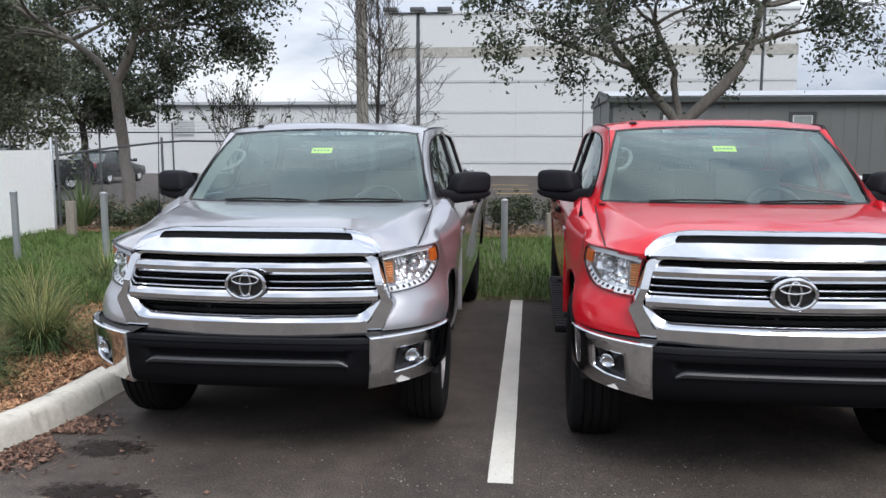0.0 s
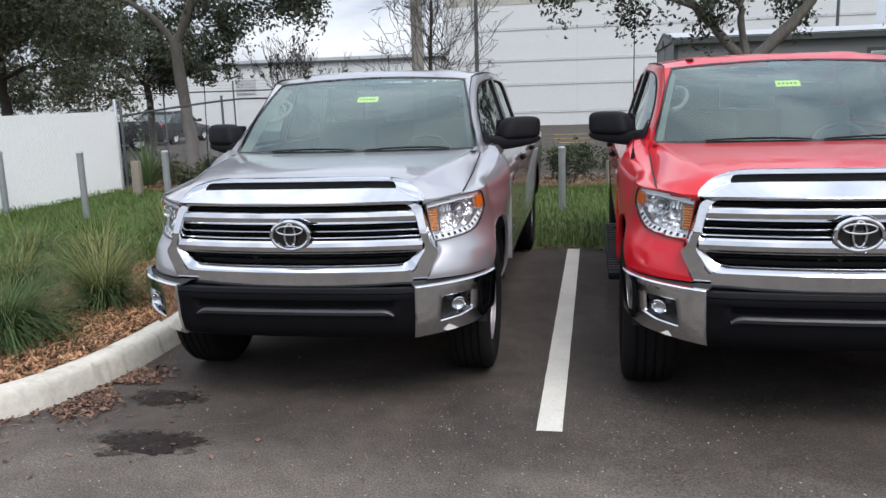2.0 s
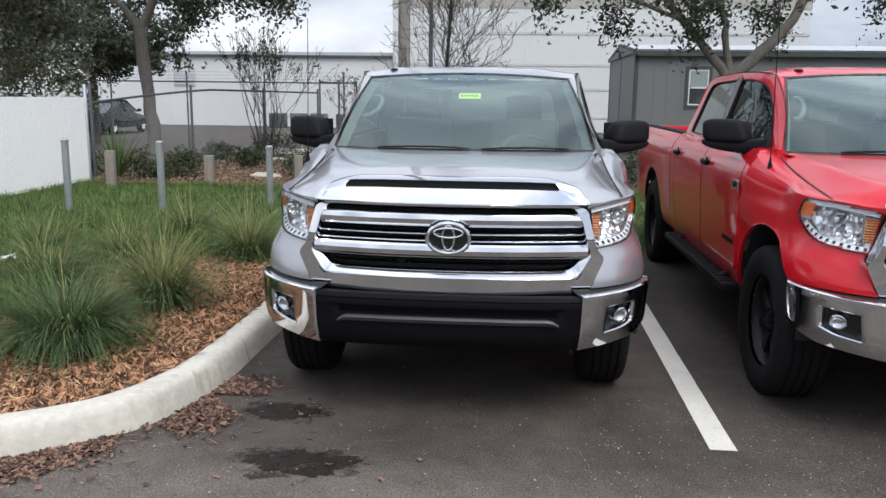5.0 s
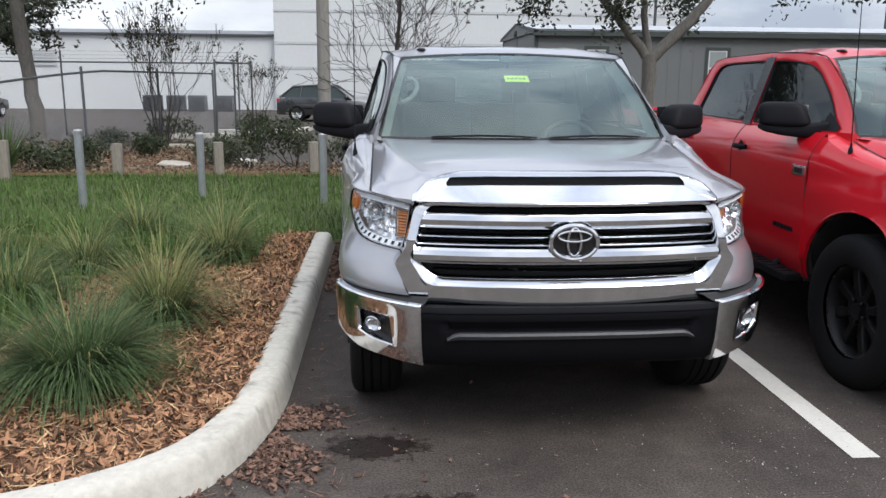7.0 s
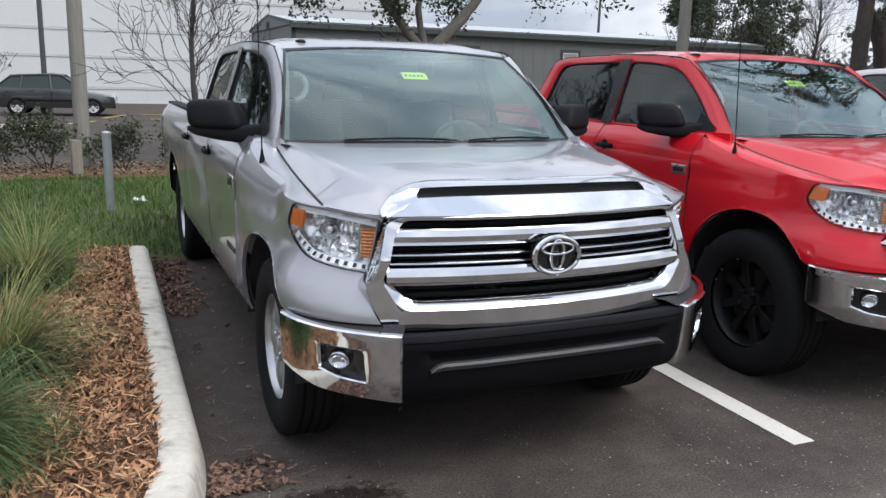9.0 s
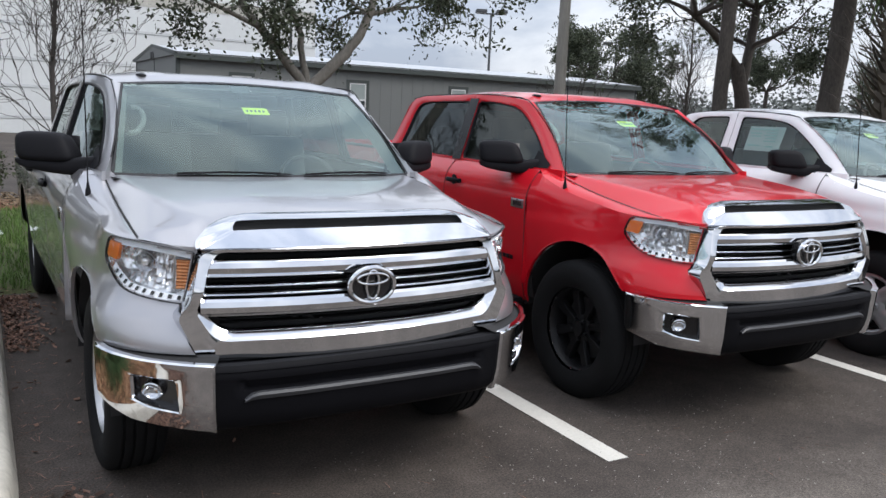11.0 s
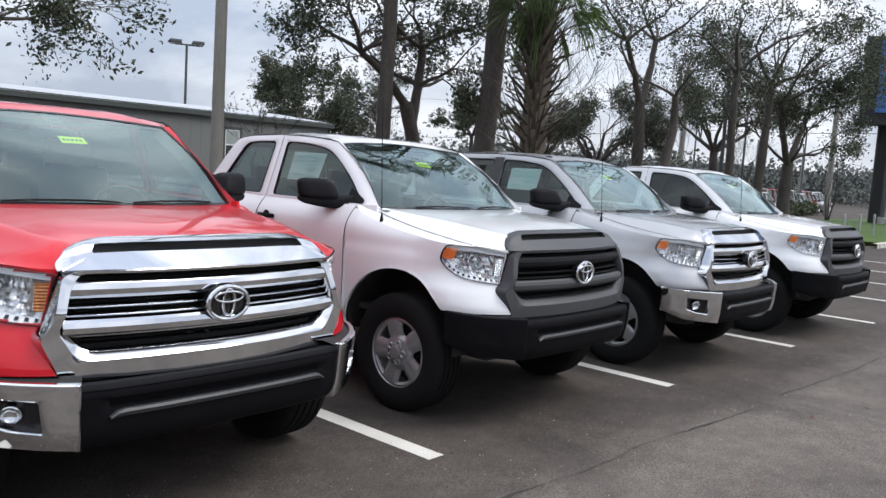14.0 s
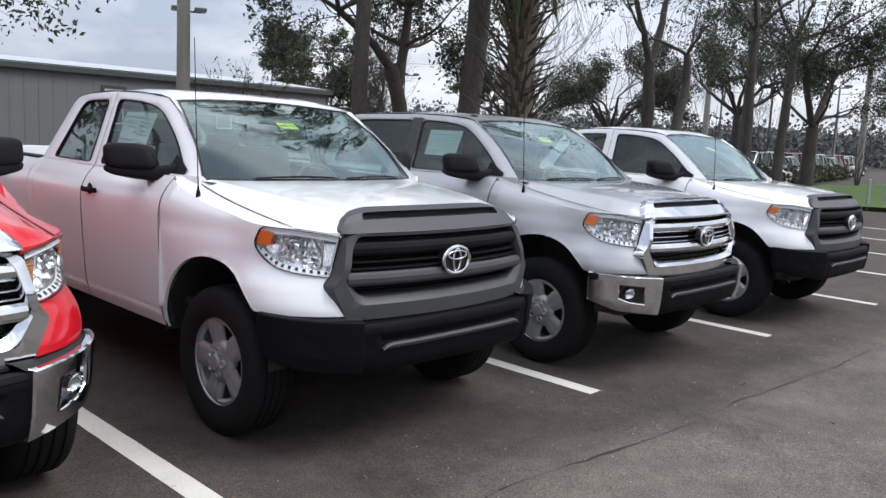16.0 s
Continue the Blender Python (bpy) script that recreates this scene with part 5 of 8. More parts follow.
    sur = Shape().loops([[fpt(q, 0.08) for q in so], [fpt(q, 0.030) for q in so], [fpt(q, -0.016) for q in inset(so, si, 0.07)], [fpt(q, -0.013) for q in inset(so, si, 0.36)], [fpt(q, -0.011) for q in inset(so, si, 0.695)], [fpt(q, -0.0095) for q in inset(so, si, 0.715)], [fpt(q, 0.018) for q in inset(so, si, 0.96)], [fpt(q, 0.030) for q in si], [fpt(q, 0.09) for q in si]], flip=True)
    add("grille_surround", sur, chrome, label="chrome grille surround" if trim == "chrome" else "dark grey plastic grille surround", smooth=28)
    # upper band on the bonnet's edge, with its slot
    bo = outline([(-0.662, 0.0), (0.662, 0.0), (0.660, 0.42), (0.585, 1.0), (-0.585, 1.0), (-0.660, 0.42)], [0.01, 0.01, 0.22, 0.22, 0.22, 0.22], 5, 6)
    bi = outline([(-0.515, 0.54), (0.515, 0.54), (0.515, 0.66), (0.50, 0.80), (-0.50, 0.80), (-0.515, 0.66)], [0.012, 0.012, 0.02, 0.02, 0.02, 0.02], 5, 6)

    def band(q, d=0.0):
        v = q[1]
        yy = table([(0, 0.098), (0.12, 0.100), (0.40, 0.155), (0.82, 0.215), (1.0, 0.30)], v)
        zz = table([(0, 1.083), (0.12, 1.096), (0.40, 1.135), (0.82, 1.190), (1.0, 1.204)], v)
        a = abs(q[0])
        bow = 0.235 * a ** 2.2
        drop = 0.05 * max(0, (a - 0.42) / 0.22) ** 2 * v
        return (q[0], yy + bow * (1 - 0.75 * v) + d, zz - drop - d * 0.35)
    bnd = Shape().loops([[band(q, 0.05) for q in bo], [band(q) for q in bo], [band(q, -0.006) for q in inset(bo, bi, 0.12)], [band(q, -0.003) for q in inset(bo, bi, 0.55)], [band(q, 0.0) for q in bi], [band(q, 0.05) for q in bi]], flip=True)
    add("hood_band", bnd, chrome, smooth=25)
    add("hood_slot", Shape().fill([band(q, 0.035) for q in bi], flip=True), M["dark"])
    # grille backing and bars
    add("grille_mesh", Shape().fill([fpt(q, 0.075) for q in inset(so, si, 0.97)], flip=True), M["dark"])

    def bar(z0, z1, half, d, mat, name, depth=0.05, ends=0.0):
        b = Shape()
        rows = []
        n = 40
        for i in range(n + 1):
            xx = lerp(-half, half, i / n)
            e = max(0.0, (abs(xx) - half + 0.09) / 0.09) * ends
            zc, hh = (z0 + z1) / 2, (z1 - z0) / 2
            yy = nose(xx, zc) + d
            rows.append([(xx, yy + depth, zc + hh), (xx, yy + 0.014, zc + hh), (xx, yy + 0.002, zc + hh * 0.72), (xx, yy - 0.004, zc + hh * 0.15), (xx, yy - 0.001, zc - hh * 0.5), (xx, yy + 0.009, zc - hh * 0.9), (xx, yy + 0.018, zc - hh), (xx, yy + depth, zc - hh)])
        b.loops(rows, closed=False)
        return add(name, b, mat, smooth=24)
    cb = M["chrome"] if trim == "chrome" else M["gloss black"]
    bar(0.980, 1.046, 0.632, -0.003, cb if trim == "chrome" else black, "grille_bar")
    bar(0.942, 0.955, 0.650, 0.022, cb, "grille_slat")
    bar(0.910, 0.923, 0.658, 0.022, cb, "grille_slat")
    bar(0.834, 0.902, 0.658, -0.003, cb if trim == "chrome" else M["grey plastic"], "grille_bar")
    for zz in (1.062, 0.968, 0.932, 0.822, 0.80):
        bar(zz - 0.005, zz + 0.005, 0.60 if zz > 0.83 else 0.575, 0.05, M["gloss black"], "grille_louvre", 0.03)
    # emblem: plain bright ovals
    def oval(rx, rz, cx, cz, w, d, n=44):
        rows = []
        for i in range(n):
            a = 2 * math.pi * i / n
            c, s_ = math.cos(a), math.sin(a)
            ring = []
            for k in range(8):
                b = 2 * math.pi * k / 8
                o = math.cos(b) * w
                ring.append((cx + c * (rx + o), d - math.sin(b) * w * 0.8 - 0.004, cz + s_ * (rz + o)))
            rows.append(ring)
        rows.append(rows[0])
        return Shape().loops(rows)
    ey = 0.046
    em = oval(0.098, 0.070, 0, 0.935, 0.0105, ey)
    for o in (oval(0.028, 0.058, 0, 0.938, 0.006, ey - 0.004), oval(0.068, 0.022, 0, 0.962, 0.006, ey - 0.006)):
        em.add(o.v, o.f)
    emb = add("emblem", em, M["chrome"], label="bright oval emblem")
    add("emblem_plate", Shape().lathe([(ey + 0.004, 0.0005), (ey + 0.004, 0.094), (ey + 0.05, 0.097)], 40, "y").moved(Matrix.Translation((0, 0, 0.935)) @ Matrix.Diagonal((1, 1, 0.70, 1))), M["gloss black"], emb)

    # --- bumper ---
    bp = Shape()
    PROF = [(0.13, 0.658), (0.045, 0.664), (0.014, 0.664), (0.004, 0.650), (0.000, 0.625), (0.002, 0.610), (0.030, 0.604), (0.034, 0.572), (0.006, 0.566), (0.006, 0.520), (0.014, 0.470), (0.030, 0.425), (0.055, 0.404), (0.16, 0.396)]
    rows = []
    for i in range(61):
        xx = lerp(-0.632, 0.632, i / 60)
        m = min(1.0, max(0.0, (0.535 - abs(xx)) / 0.03))
        rows.append([(xx, bumper_plan(xx) + (d if not (0.568 < zz < 0.608) else lerp(0.004, d, m)), zz) for d, zz in PROF])
    bp.loops(rows, closed=False)
    add("bumper_centre", bp, M["bumper black"], smooth=40)
    if trim == "chrome":
        stp = Shape().loops([[(xx, bumper_plan(xx) + d, zz) for d, zz in ((0.05, 0.667), (0.012, 0.667), (0.001, 0.655), (-0.002, 0.646), (0.004, 0.640))] for xx in (lerp(-0.628, 0.628, i / 40) for i in range(41))], closed=False)
        add("bumper_step", stp, M["bumper black"])
    lp = Shape()
    rows = []
    for i in range(41):
        xx = lerp(-0.525, 0.525, i / 40)
        e = max(0, (abs(xx) - 0.49) / 0.035)
        rows.append([(xx, bumper_plan(xx) + d + 0.004, lerp(zz, 0.541, e * 0.6) - e * 0.012) for d, zz in ((0.012, 0.566), (-0.012, 0.562), (-0.018, 0.552), (-0.010, 0.535), (0.008, 0.530))])
    lp.loops(rows, closed=False)
    add("bumper_lip", lp, M["grey plastic"] if trim != "chrome" else surface_lip)

    def corner(side):
        c_plan = [(0.632, 0.030), (0.70, 0.062), (0.77, 0.107), (0.835, 0.158), (0.89, 0.214), (0.935, 0.276), (0.968, 0.342), (0.988, 0.418)]

        def cp(q, d=0.0):
            t = q[0] * (len(c_plan) - 1)
            i = min(int(t), len(c_plan) - 2)
            p = [Vector(c_plan[max(0, min(len(c_plan) - 1, i + k))]) for k in (-1, 0, 1, 2)]
            f = t - i
            w = 0.5 * (2 * p[1] + (p[2] - p[0]) * f + (2 * p[0] - 5 * p[1] + 4 * p[2] - p[3]) * f * f + (3 * p[1] - p[0] - 3 * p[2] + p[3]) * f ** 3)
            dr = (p[2] - p[1]).normalized()
            n = Vector((dr.y, -dr.x))
            tuck = 0.014 * max(0, (0.52 - q[1]) / 0.1) ** 1.4 + 0.012 * max(0, (0.66 - q[1]) / 0.2)
            w = w + n * (d - tuck)
            return (w.x, w.y, q[1])
        metal = M["chrome"] if trim == "chrome" else M["bumper black"]
        co = outline([(0.0, 0.680), (0.5, 0.690), (1.0, 0.704), (1.0, 0.50), (0.62, 0.440), (0.0, 0.408)], [0.004, 0.01, 0.01, 0.03, 0.03, 0.004], 4, 7)
        ci = outline([(0.27, 0.614), (0.42, 0.620), (0.575, 0.624), (0.57, 0.536), (0.43, 0.510), (0.245, 0.496)], [0.012, 0.01, 0.02, 0.02, 0.02, 0.02], 4, 7)
        if trim == "chrome":
            sh = Shape().loops([[cp(q, -0.022) for q in co], [cp(q, 0.0) for q in co], *[[cp(q, 0.010) for q in inset(co, ci, f)] for f in (0.08, 0.18, 0.3, 0.42, 0.54, 0.66, 0.78, 0.9)], [cp(q, 0.006) for q in inset(co, ci, 0.97)], [cp(q, -0.004) for q in ci], [cp(q, -0.045) for q in ci]])
            bc = add("bumper_corner", sided(sh, side), metal, label="chrome bumper corner", smooth=28)
            add("fog_pocket", sided(Shape().fill([cp(q, -0.03) for q in ci]), side), M["gloss black"], bc)
            c = Vector(cp((0.43, 0.566)))
            fm = Matrix.Translation(c + Vector((-0.006, 0.012, 0))) @ Matrix.Rotation(radians(30), 4, "Z") @ Matrix.Rotation(radians(16), 4, "X")
            fl = Shape().lathe([(0.02, 0.038), (-0.008, 0.038), (-0.011, 0.034), (-0.005, 0.032)], 32, "y").moved(fm)
            add("fog_lamp", sided(fl, side), M["chrome"], bc)
            rf = Shape().lathe([(0.012, 0.0005), (0.010, 0.014), (0.0, 0.029), (-0.008, 0.033)], 32, "y").moved(fm)
            part("fog_reflector", sided(rf, side).moved(up), M["chrome"], bc)
            ln = Shape().lathe([(-0.016, 0.0005), (-0.014, 0.018), (-0.008, 0.033)], 32, "y").moved(fm).facing((0.3, -1, 0))
            part("fog_lens", sided(ln, side).moved(up), M["clear"], bc)
        else:
            sh = Shape().loops([[cp(q, -0.05) for q in co], [cp(q, -0.006) for q in co], *[[cp(q, 0.0) for q in inset(co, ci, f)] for f in (0.08, 0.2, 0.35, 0.5, 0.65, 0.8, 1.0)]])
            sh.fill([cp(q, 0.0) for q in ci])
            add("bumper_corner", sided(sh, side), metal, label="black plastic bumper corner")
        gap = Shape().grid(lambda u, v: (lambda p: (p[0], p[1], lerp(lerp(0.668, 0.690, u), 0.702, v)))(cp((u, 0.69), lerp(-0.012, -0.16, v))), 20, 2)
        add("bumper_gap", sided(gap, side), M["dark"])
    both(corner)

    # --- headlights ---
    def headlight(side):
        ho = lamp_outline()
        rng = random.Random(5)
        cx = sum(q[0] for q in ho) / len(ho)
        cz = sum(q[1] for q in ho) / len(ho)
        shrunk = lambda f: [(lerp(q[0], cx, f), lerp(q[1], cz, f)) for q in ho]
        hi = shrunk(0.045)
        top, foot = (lambda q: table(LAMP_TOP, q)), (lambda q: table(LAMP_FOOT, q))
        inner = lambda z: table([(0.872, 0.115), (1.074, 0.068)], z)
        rim_ = Shape().loops([[skin(*q, -0.012) for q in ho], [skin(*q, 0.008) for q in ho], [skin(*q, 0.010) for q in shrunk(0.02)], [skin(*q, -0.004) for q in hi]])
        hl = add("headlight", sided(rim_, side), M["gloss black"], label="clear headlight with amber corner")
        shell = Shape().loops([[skin(*q, -0.002) for q in hi], [skin(*q, -0.05) for q in shrunk(0.12)]])
        shell.fill([skin(*q, -0.05) for q in shrunk(0.12)]).facing((0.6, -1, 0))
        add("headlight_housing", sided(shell, side), M["lamp metal"], hl)
        # facets of the main mirror, each with a tilt of its own
        fac = Shape()
        rows_, cols_ = 6, 15
        for j in range(rows_):
            n_ = cols_ * (2 if j >= 3 else 1)
            for i in range(n_):
                qa, qb = lerp(0.17, 0.46, i / n_), lerp(0.17, 0.46, (i + 1) / n_)
                za = lambda q, v: lerp(foot(q) + 0.030, top(q) - 0.028, v)
                tz, ts = rng.choice((0.012, 0.010, 0.004, -0.009, -0.004)), rng.uniform(-0.007, 0.007)
                d0 = -0.034 - 0.014 * math.sin(math.pi * i / n_)
                v0, v1 = j / rows_, (j + 1) / rows_
                fac.add([skin(qa, za(qa, v0), d0 + tz - ts), skin(qb, za(qb, v0), d0 + tz + ts), skin(qb, za(qb, v1), d0 - tz + ts), skin(qa, za(qa, v1), d0 - tz - ts)], [(0, 1, 2, 3)])
        fac.facing((0.6, -1, 0))
        add("headlight_reflector", sided(fac, side), M["lamp metal"], hl, smooth=0)
        # bright brow along the top edge, and the bright foot that carries the small lamps
        # the brow is chrome: white paint stands in for its sky reflection
        brow = Shape().grid(lambda u, v: (lambda q: skin(q, top(q) - lerp(0.030, 0.006, v), lerp(-0.004, -0.024, v)))(lerp(0.080, 0.520, u)), 24, 2).facing((0.6, -1, 0))
        add("headlight_brow", sided(brow, side), M["lamp white"], hl)
        sole = Shape().grid(lambda u, v: (lambda q: skin(q, foot(q) + lerp(0.006, 0.027, v), lerp(-0.004, -0.020, v)))(lerp(0.122, 0.520, u)), 24, 2).facing((0.6, -1, 0))
        add("headlight_sole", sided(sole, side), M["lamp white"], hl)
        for k in range(10):
            q = lerp(0.140, 0.490, k / 9)
            led = Shape().grid(lambda u, v: skin(q + lerp(-0.008, 0.008, u), foot(q + 0.016 * (u - 0.5)) + lerp(0.013, 0.026, v), lerp(-0.003, -0.014, v)), 1, 1).facing((0.6, -1, 0))
            add("led_lamp", sided(led, side), M["gloss black"], hl, smooth=0)
        # bulb in its bowl
        qq, zz, rr = 0.305, 1.020, 0.036
        p = Vector(skin(qq, zz, -0.020))
        d = Vector(skin(qq + 0.004, zz)) - Vector(skin(qq - 0.004, zz))
        mm = Matrix.Translation(p) @ Matrix.Rotation(math.atan2(d.y, d.x) * 0.6, 4, "Z")
        cup = Shape().lathe([(0.020, 0.0005), (0.014, rr * 0.4), (0.004, rr * 0.8), (-0.010, rr), (-0.006, rr * 1.1), (0.02, rr * 1.15)], 28, "y").moved(mm)
        add("headlight_bowl", sided(cup, side), M["chrome"], hl)
        blb = Shape().lathe([(0.010, rr * 0.40), (-0.010, rr * 0.38), (-0.015, rr * 0.2), (-0.016, 0.0005)], 16, "y").moved(mm)
        add("headlight_bulb", sided(blb, side), M["reflector"], hl)
        am = outline([(0.428, 1.080), (0.520, 1.084), (0.548, 1.020), (0.462, 1.012)], 0.010, 3, 3)
        ash = Shape().loops([[skin(*q, -0.012) for q in am], [skin(*q, 0.002) for q in am]])
        ash.fill([skin(*q, 0.002) for q in am]).facing((0.8, -1, 0))
        add("side_marker", sided(ash, side), M["amber"], hl, "amber side marker")
        # turn signal by the grille, ribbed, in a bright frame
        sig = Shape()
        for k in range(9):
            za, zb = lerp(0.925, 1.040, k / 9), lerp(0.925, 1.040, (k + 1) / 9)
            for e0, e1, d0, d1 in ((za, (za + zb) / 2, -0.014, -0.008), ((za + zb) / 2, zb, -0.008, -0.014)):
                sig.grid(lambda u, v: skin(inner(lerp(e0, e1, v)) + lerp(0.016, lerp(0.058, 0.080, (lerp(e0, e1, v) - 0.925) / 0.115), u), lerp(e0, e1, v), lerp(d0, d1, v)), 3, 1)
        sig.facing((0.6, -1, 0))
        add("turn_signal", sided(sig, side), M["pale amber"] if paint in ("silver", "red") else M["lamp metal"], hl, "amber turn signal" if paint in ("silver", "red") else "clear ribbed turn signal", smooth=0)
        fr_ = Shape()
        fr_.grid(lambda u, v: skin(inner(1.045) + lerp(0.012, 0.090, u), 1.042 + 0.008 * v, -0.006 - 0.010 * v), 6, 1)
        fr_.grid(lambda u, v: (lambda z: skin(inner(z) + lerp(0.058, 0.080, (z - 0.925) / 0.115) + lerp(0.002, 0.012, u), z, -0.008))(lerp(0.925, 1.046, v)), 1, 6)
        add("signal_frame", sided(fr_.facing((0.6, -1, 0)), side), M["chrome"], hl)
        lens = Shape().loops([[skin(*q, 0.006) for q in hi], [skin(*q, 0.010) for q in shrunk(0.30)]])
        lens.fill([skin(*q, 0.012) for q in shrunk(0.30)])
        l = add("headlight_lens", sided(lens.facing((0.6, -1, 0)), side), M["clear"], hl)
        l.visible_shadow = False
    both(headlight)

    # --- mirrors ---
    def wing(side):
        def ell(cx, cy, cz, rx, ry, rz, p=3.2, nu=24, nv=14, taper=0.0):
            s = Shape()

            def pt(u, v):
                a, b = 2 * math.pi * u, math.pi * (v - 0.5)
                f = lambda c: math.copysign(abs(c) ** (2 / p), c)
                zz = rz * f(math.sin(b))
                return (cx + 0.022 * zz / rz + rx * f(math.cos(b)) * f(math.cos(a)) * (1 - taper * zz / rz), cy + ry * f(math.cos(b)) * f(math.sin(a)) * (1 - 0.2 * zz / rz), cz + zz)
            return s.grid(pt, nu, nv)
        turned = Matrix.Translation((1.025, 1.635, 0)) @ Matrix.Rotation(radians(32), 4, "Z")
        hs = ell(0.008, 0, 1.378, 0.138, 0.080, 0.074, p=4.2, taper=0.10).moved(turned)
        mir = add("side_mirror", sided(hs, side), black, label="black plastic side mirror")
        rings = []
        for t in [i / 14 for i in range(15)]:
            lx = lerp(-0.245, 0.140, t)
            z1_ = lerp(1.345, 1.322, min(1.0, t * 2.2))
            z0_ = table([(0, 1.250), (0.35, 1.244), (0.62, 1.254), (0.9, 1.274), (1.0, 1.295)], t)
            dy = table([(0, 0.055), (0.35, 0.070), (0.9, 0.078), (1.0, 0.055)], t)
            rings.append([(lx, dy * math.copysign(abs(math.cos(a)) ** 0.5, math.cos(a)), (z0_ + z1_) / 2 + (z1_ - z0_) / 2 * math.copysign(abs(math.sin(a)) ** 0.5, math.sin(a))) for a in (2 * math.pi * k / 20 for k in range(20))])
        arm = Shape().loops(rings, cap=True).moved(turned)
        add("mirror_arm", sided(arm, side), black, mir)
        foot = Shape().grid(lambda u, v: (cabin(lerp(1.36, 1.52, u), lerp(1.285, 1.40 - 0.08 * (1 - u), v)) + 0.012, lerp(1.36, 1.52, u), lerp(1.285, 1.40 - 0.08 * (1 - u), v)), 4, 4)
        add("mirror_foot", sided(foot, side), black, mir)
        gl = Shape().grid(lambda u, v: (lerp(-0.12, 0.12, u), 0.083, lerp(1.315, 1.435, v)), 1, 1).moved(turned)
        add("mirror_glass", sided(gl, side), M["mirror"], mir)
    both(wing)

    # --- wipers, aerial, paper tags ---
    for cx, dx in ((-0.40, 0.56), (0.22, 0.52)):
        w = Shape()
        pts = []
        for k in range(9):
            t = k / 8
            u = (cx + dx * (t - 0.2)) / 0.798 / 2 + 0.5
            p = Vector(wpt(u, 0.016 + 0.016 * math.sin(t * 3)))
            pts.append(p + Vector((0, -0.009, 0.009)))
        w.tube(pts, [0.0055] * 8 + [0.003], 6)
        add("wiper", w, black)
    if antenna:
        an = Shape()
        a0 = Vector((-0.916, 1.09, 1.204))
        an.lathe([(-0.02, 0.014), (0.012, 0.012), (0.03, 0.007), (0.05, 0.005)], 14, "z", a0)
        an.tube([a0 + Vector((0, 0, 0.04)), a0 + Vector((0.0, 0.03, 0.45)), a0 + Vector((0.0, 0.05, 0.82))], [0.0032, 0.0028, 0.002], 6)
        add("antenna", an, black)
    if tag:
        tg = add("paper_tag", Shape().grid(lambda u, v: tuple(Vector(wpt(lerp(0.462, 0.562, u), lerp(0.605, 0.685, v))) + Vector((0, 0.006, -0.006))), 4, 2), M["tag"], label="lime paper tag inside the glass")
        br = Shape()
        for k in range(5):
            br.grid(lambda u, v: tuple(Vector(wpt(0.472 + 0.0165 * k + 0.009 * u, lerp(0.632, 0.655, v))) + Vector((0, 0.0045, -0.0045))), 1, 1)
        add("tag_print", br, M["ink"], tg)["kind"] = "stuff"
    if window_sticker:
        st = Shape().grid(lambda u, v: (-(cabin(lerp(1.9, 2.24, u), lerp(1.45, 1.66, v)) - 0.014), lerp(1.90, 2.24, u), lerp(1.42, 1.63, v)), 2, 2)
        so_ = add("window_sticker", st, M["paper"], label="white paper sheet inside the window")
        sb = Shape()
        for zz, ya, yb in ((1.60, 1.93, 2.21), (1.575, 1.93, 2.05), (1.55, 1.93, 2.06), (1.525, 1.93, 2.04), (1.50, 1.93, 2.05), (1.565, 2.09, 2.21), (1.54, 2.09, 2.20), (1.455, 1.94, 2.02), (1.46, 2.08, 2.2)):
            sb.grid(lambda u, v: (-(cabin(2.0, 1.5) - 0.0105 + 0.0) - 0.012 + (1.5 - zz) * -0.33, lerp(ya, yb, u), zz + 0.012 * v), 1, 1)
        add("sticker_print", sb, M["teal ink"], so_)["kind"] = "stuff"

    # --- inside ---
    ds = Shape()
    ds.grid(lambda u, v: (lerp(-0.76, 0.76, u), lerp(1.14, 1.58, v), 1.235 - 0.02 * v ** 2 + 0.03 * math.exp(-((lerp(-0.76, 0.76, u) - 0.38) / 0.18) ** 2) * v), 24, 8)
    ds.grid(lambda u, v: (lerp(-0.76, 0.76, u), 1.58 + 0.02 * v, lerp(1.215, 0.75, v)), 24, 3)
    add("dashboard", ds, M["dash"])
    fl = Shape().box(-0.84, 0.84, 1.2, cab_rear, 0.56, 0.60).box(-0.80, 0.80, cab_rear - 0.06, cab_rear - 0.02, 0.6, 1.30)
    fl.grid(lambda u, v: (lerp(-0.70, 0.70, u), lerp(1.95, rear_top - 0.03, v), 1.70), 2, 2)
    add("cabin_floor", fl, M["dash"])
    tw = Shape()
    tm = Matrix.Translation((0.38, 1.72, 1.17)) @ Matrix.Rotation(radians(-28), 4, "X")
    ring = [(0.185 * math.cos(a), 0, 0.185 * math.sin(a)) for a in (2 * math.pi * k / 28 for k in range(29))]
    tw.tube(ring, 0.014, 8, cap=False)
    tw.box(-0.17, 0.17, -0.012, 0.012, -0.02, 0.02).box(-0.05, 0.05, -0.03, 0.02, -0.06, 0.05, 0.015)
    tw.moved(tm)
    add("steering_wheel", tw, M["dash"])
    for sx in (-0.38, 0.38):
        seat = Shape().box(sx - 0.25, sx + 0.25, 1.85, 2.38, 0.72, 0.92, 0.05)
        bk_ = Shape().box(sx - 0.24, sx + 0.24, -0.07, 0.07, 0, 0.60, 0.05).moved(Matrix.Translation((0, 2.36, 0.84)) @ Matrix.Rotation(radians(-14), 4, "X"))
        seat.add(bk_.v, bk_.f)
        st_ = add("seat", seat, M["fabric"])
        hr = Shape().box(sx - 0.13, sx + 0.13, 2.46, 2.56, 1.43, 1.60, 0.035)
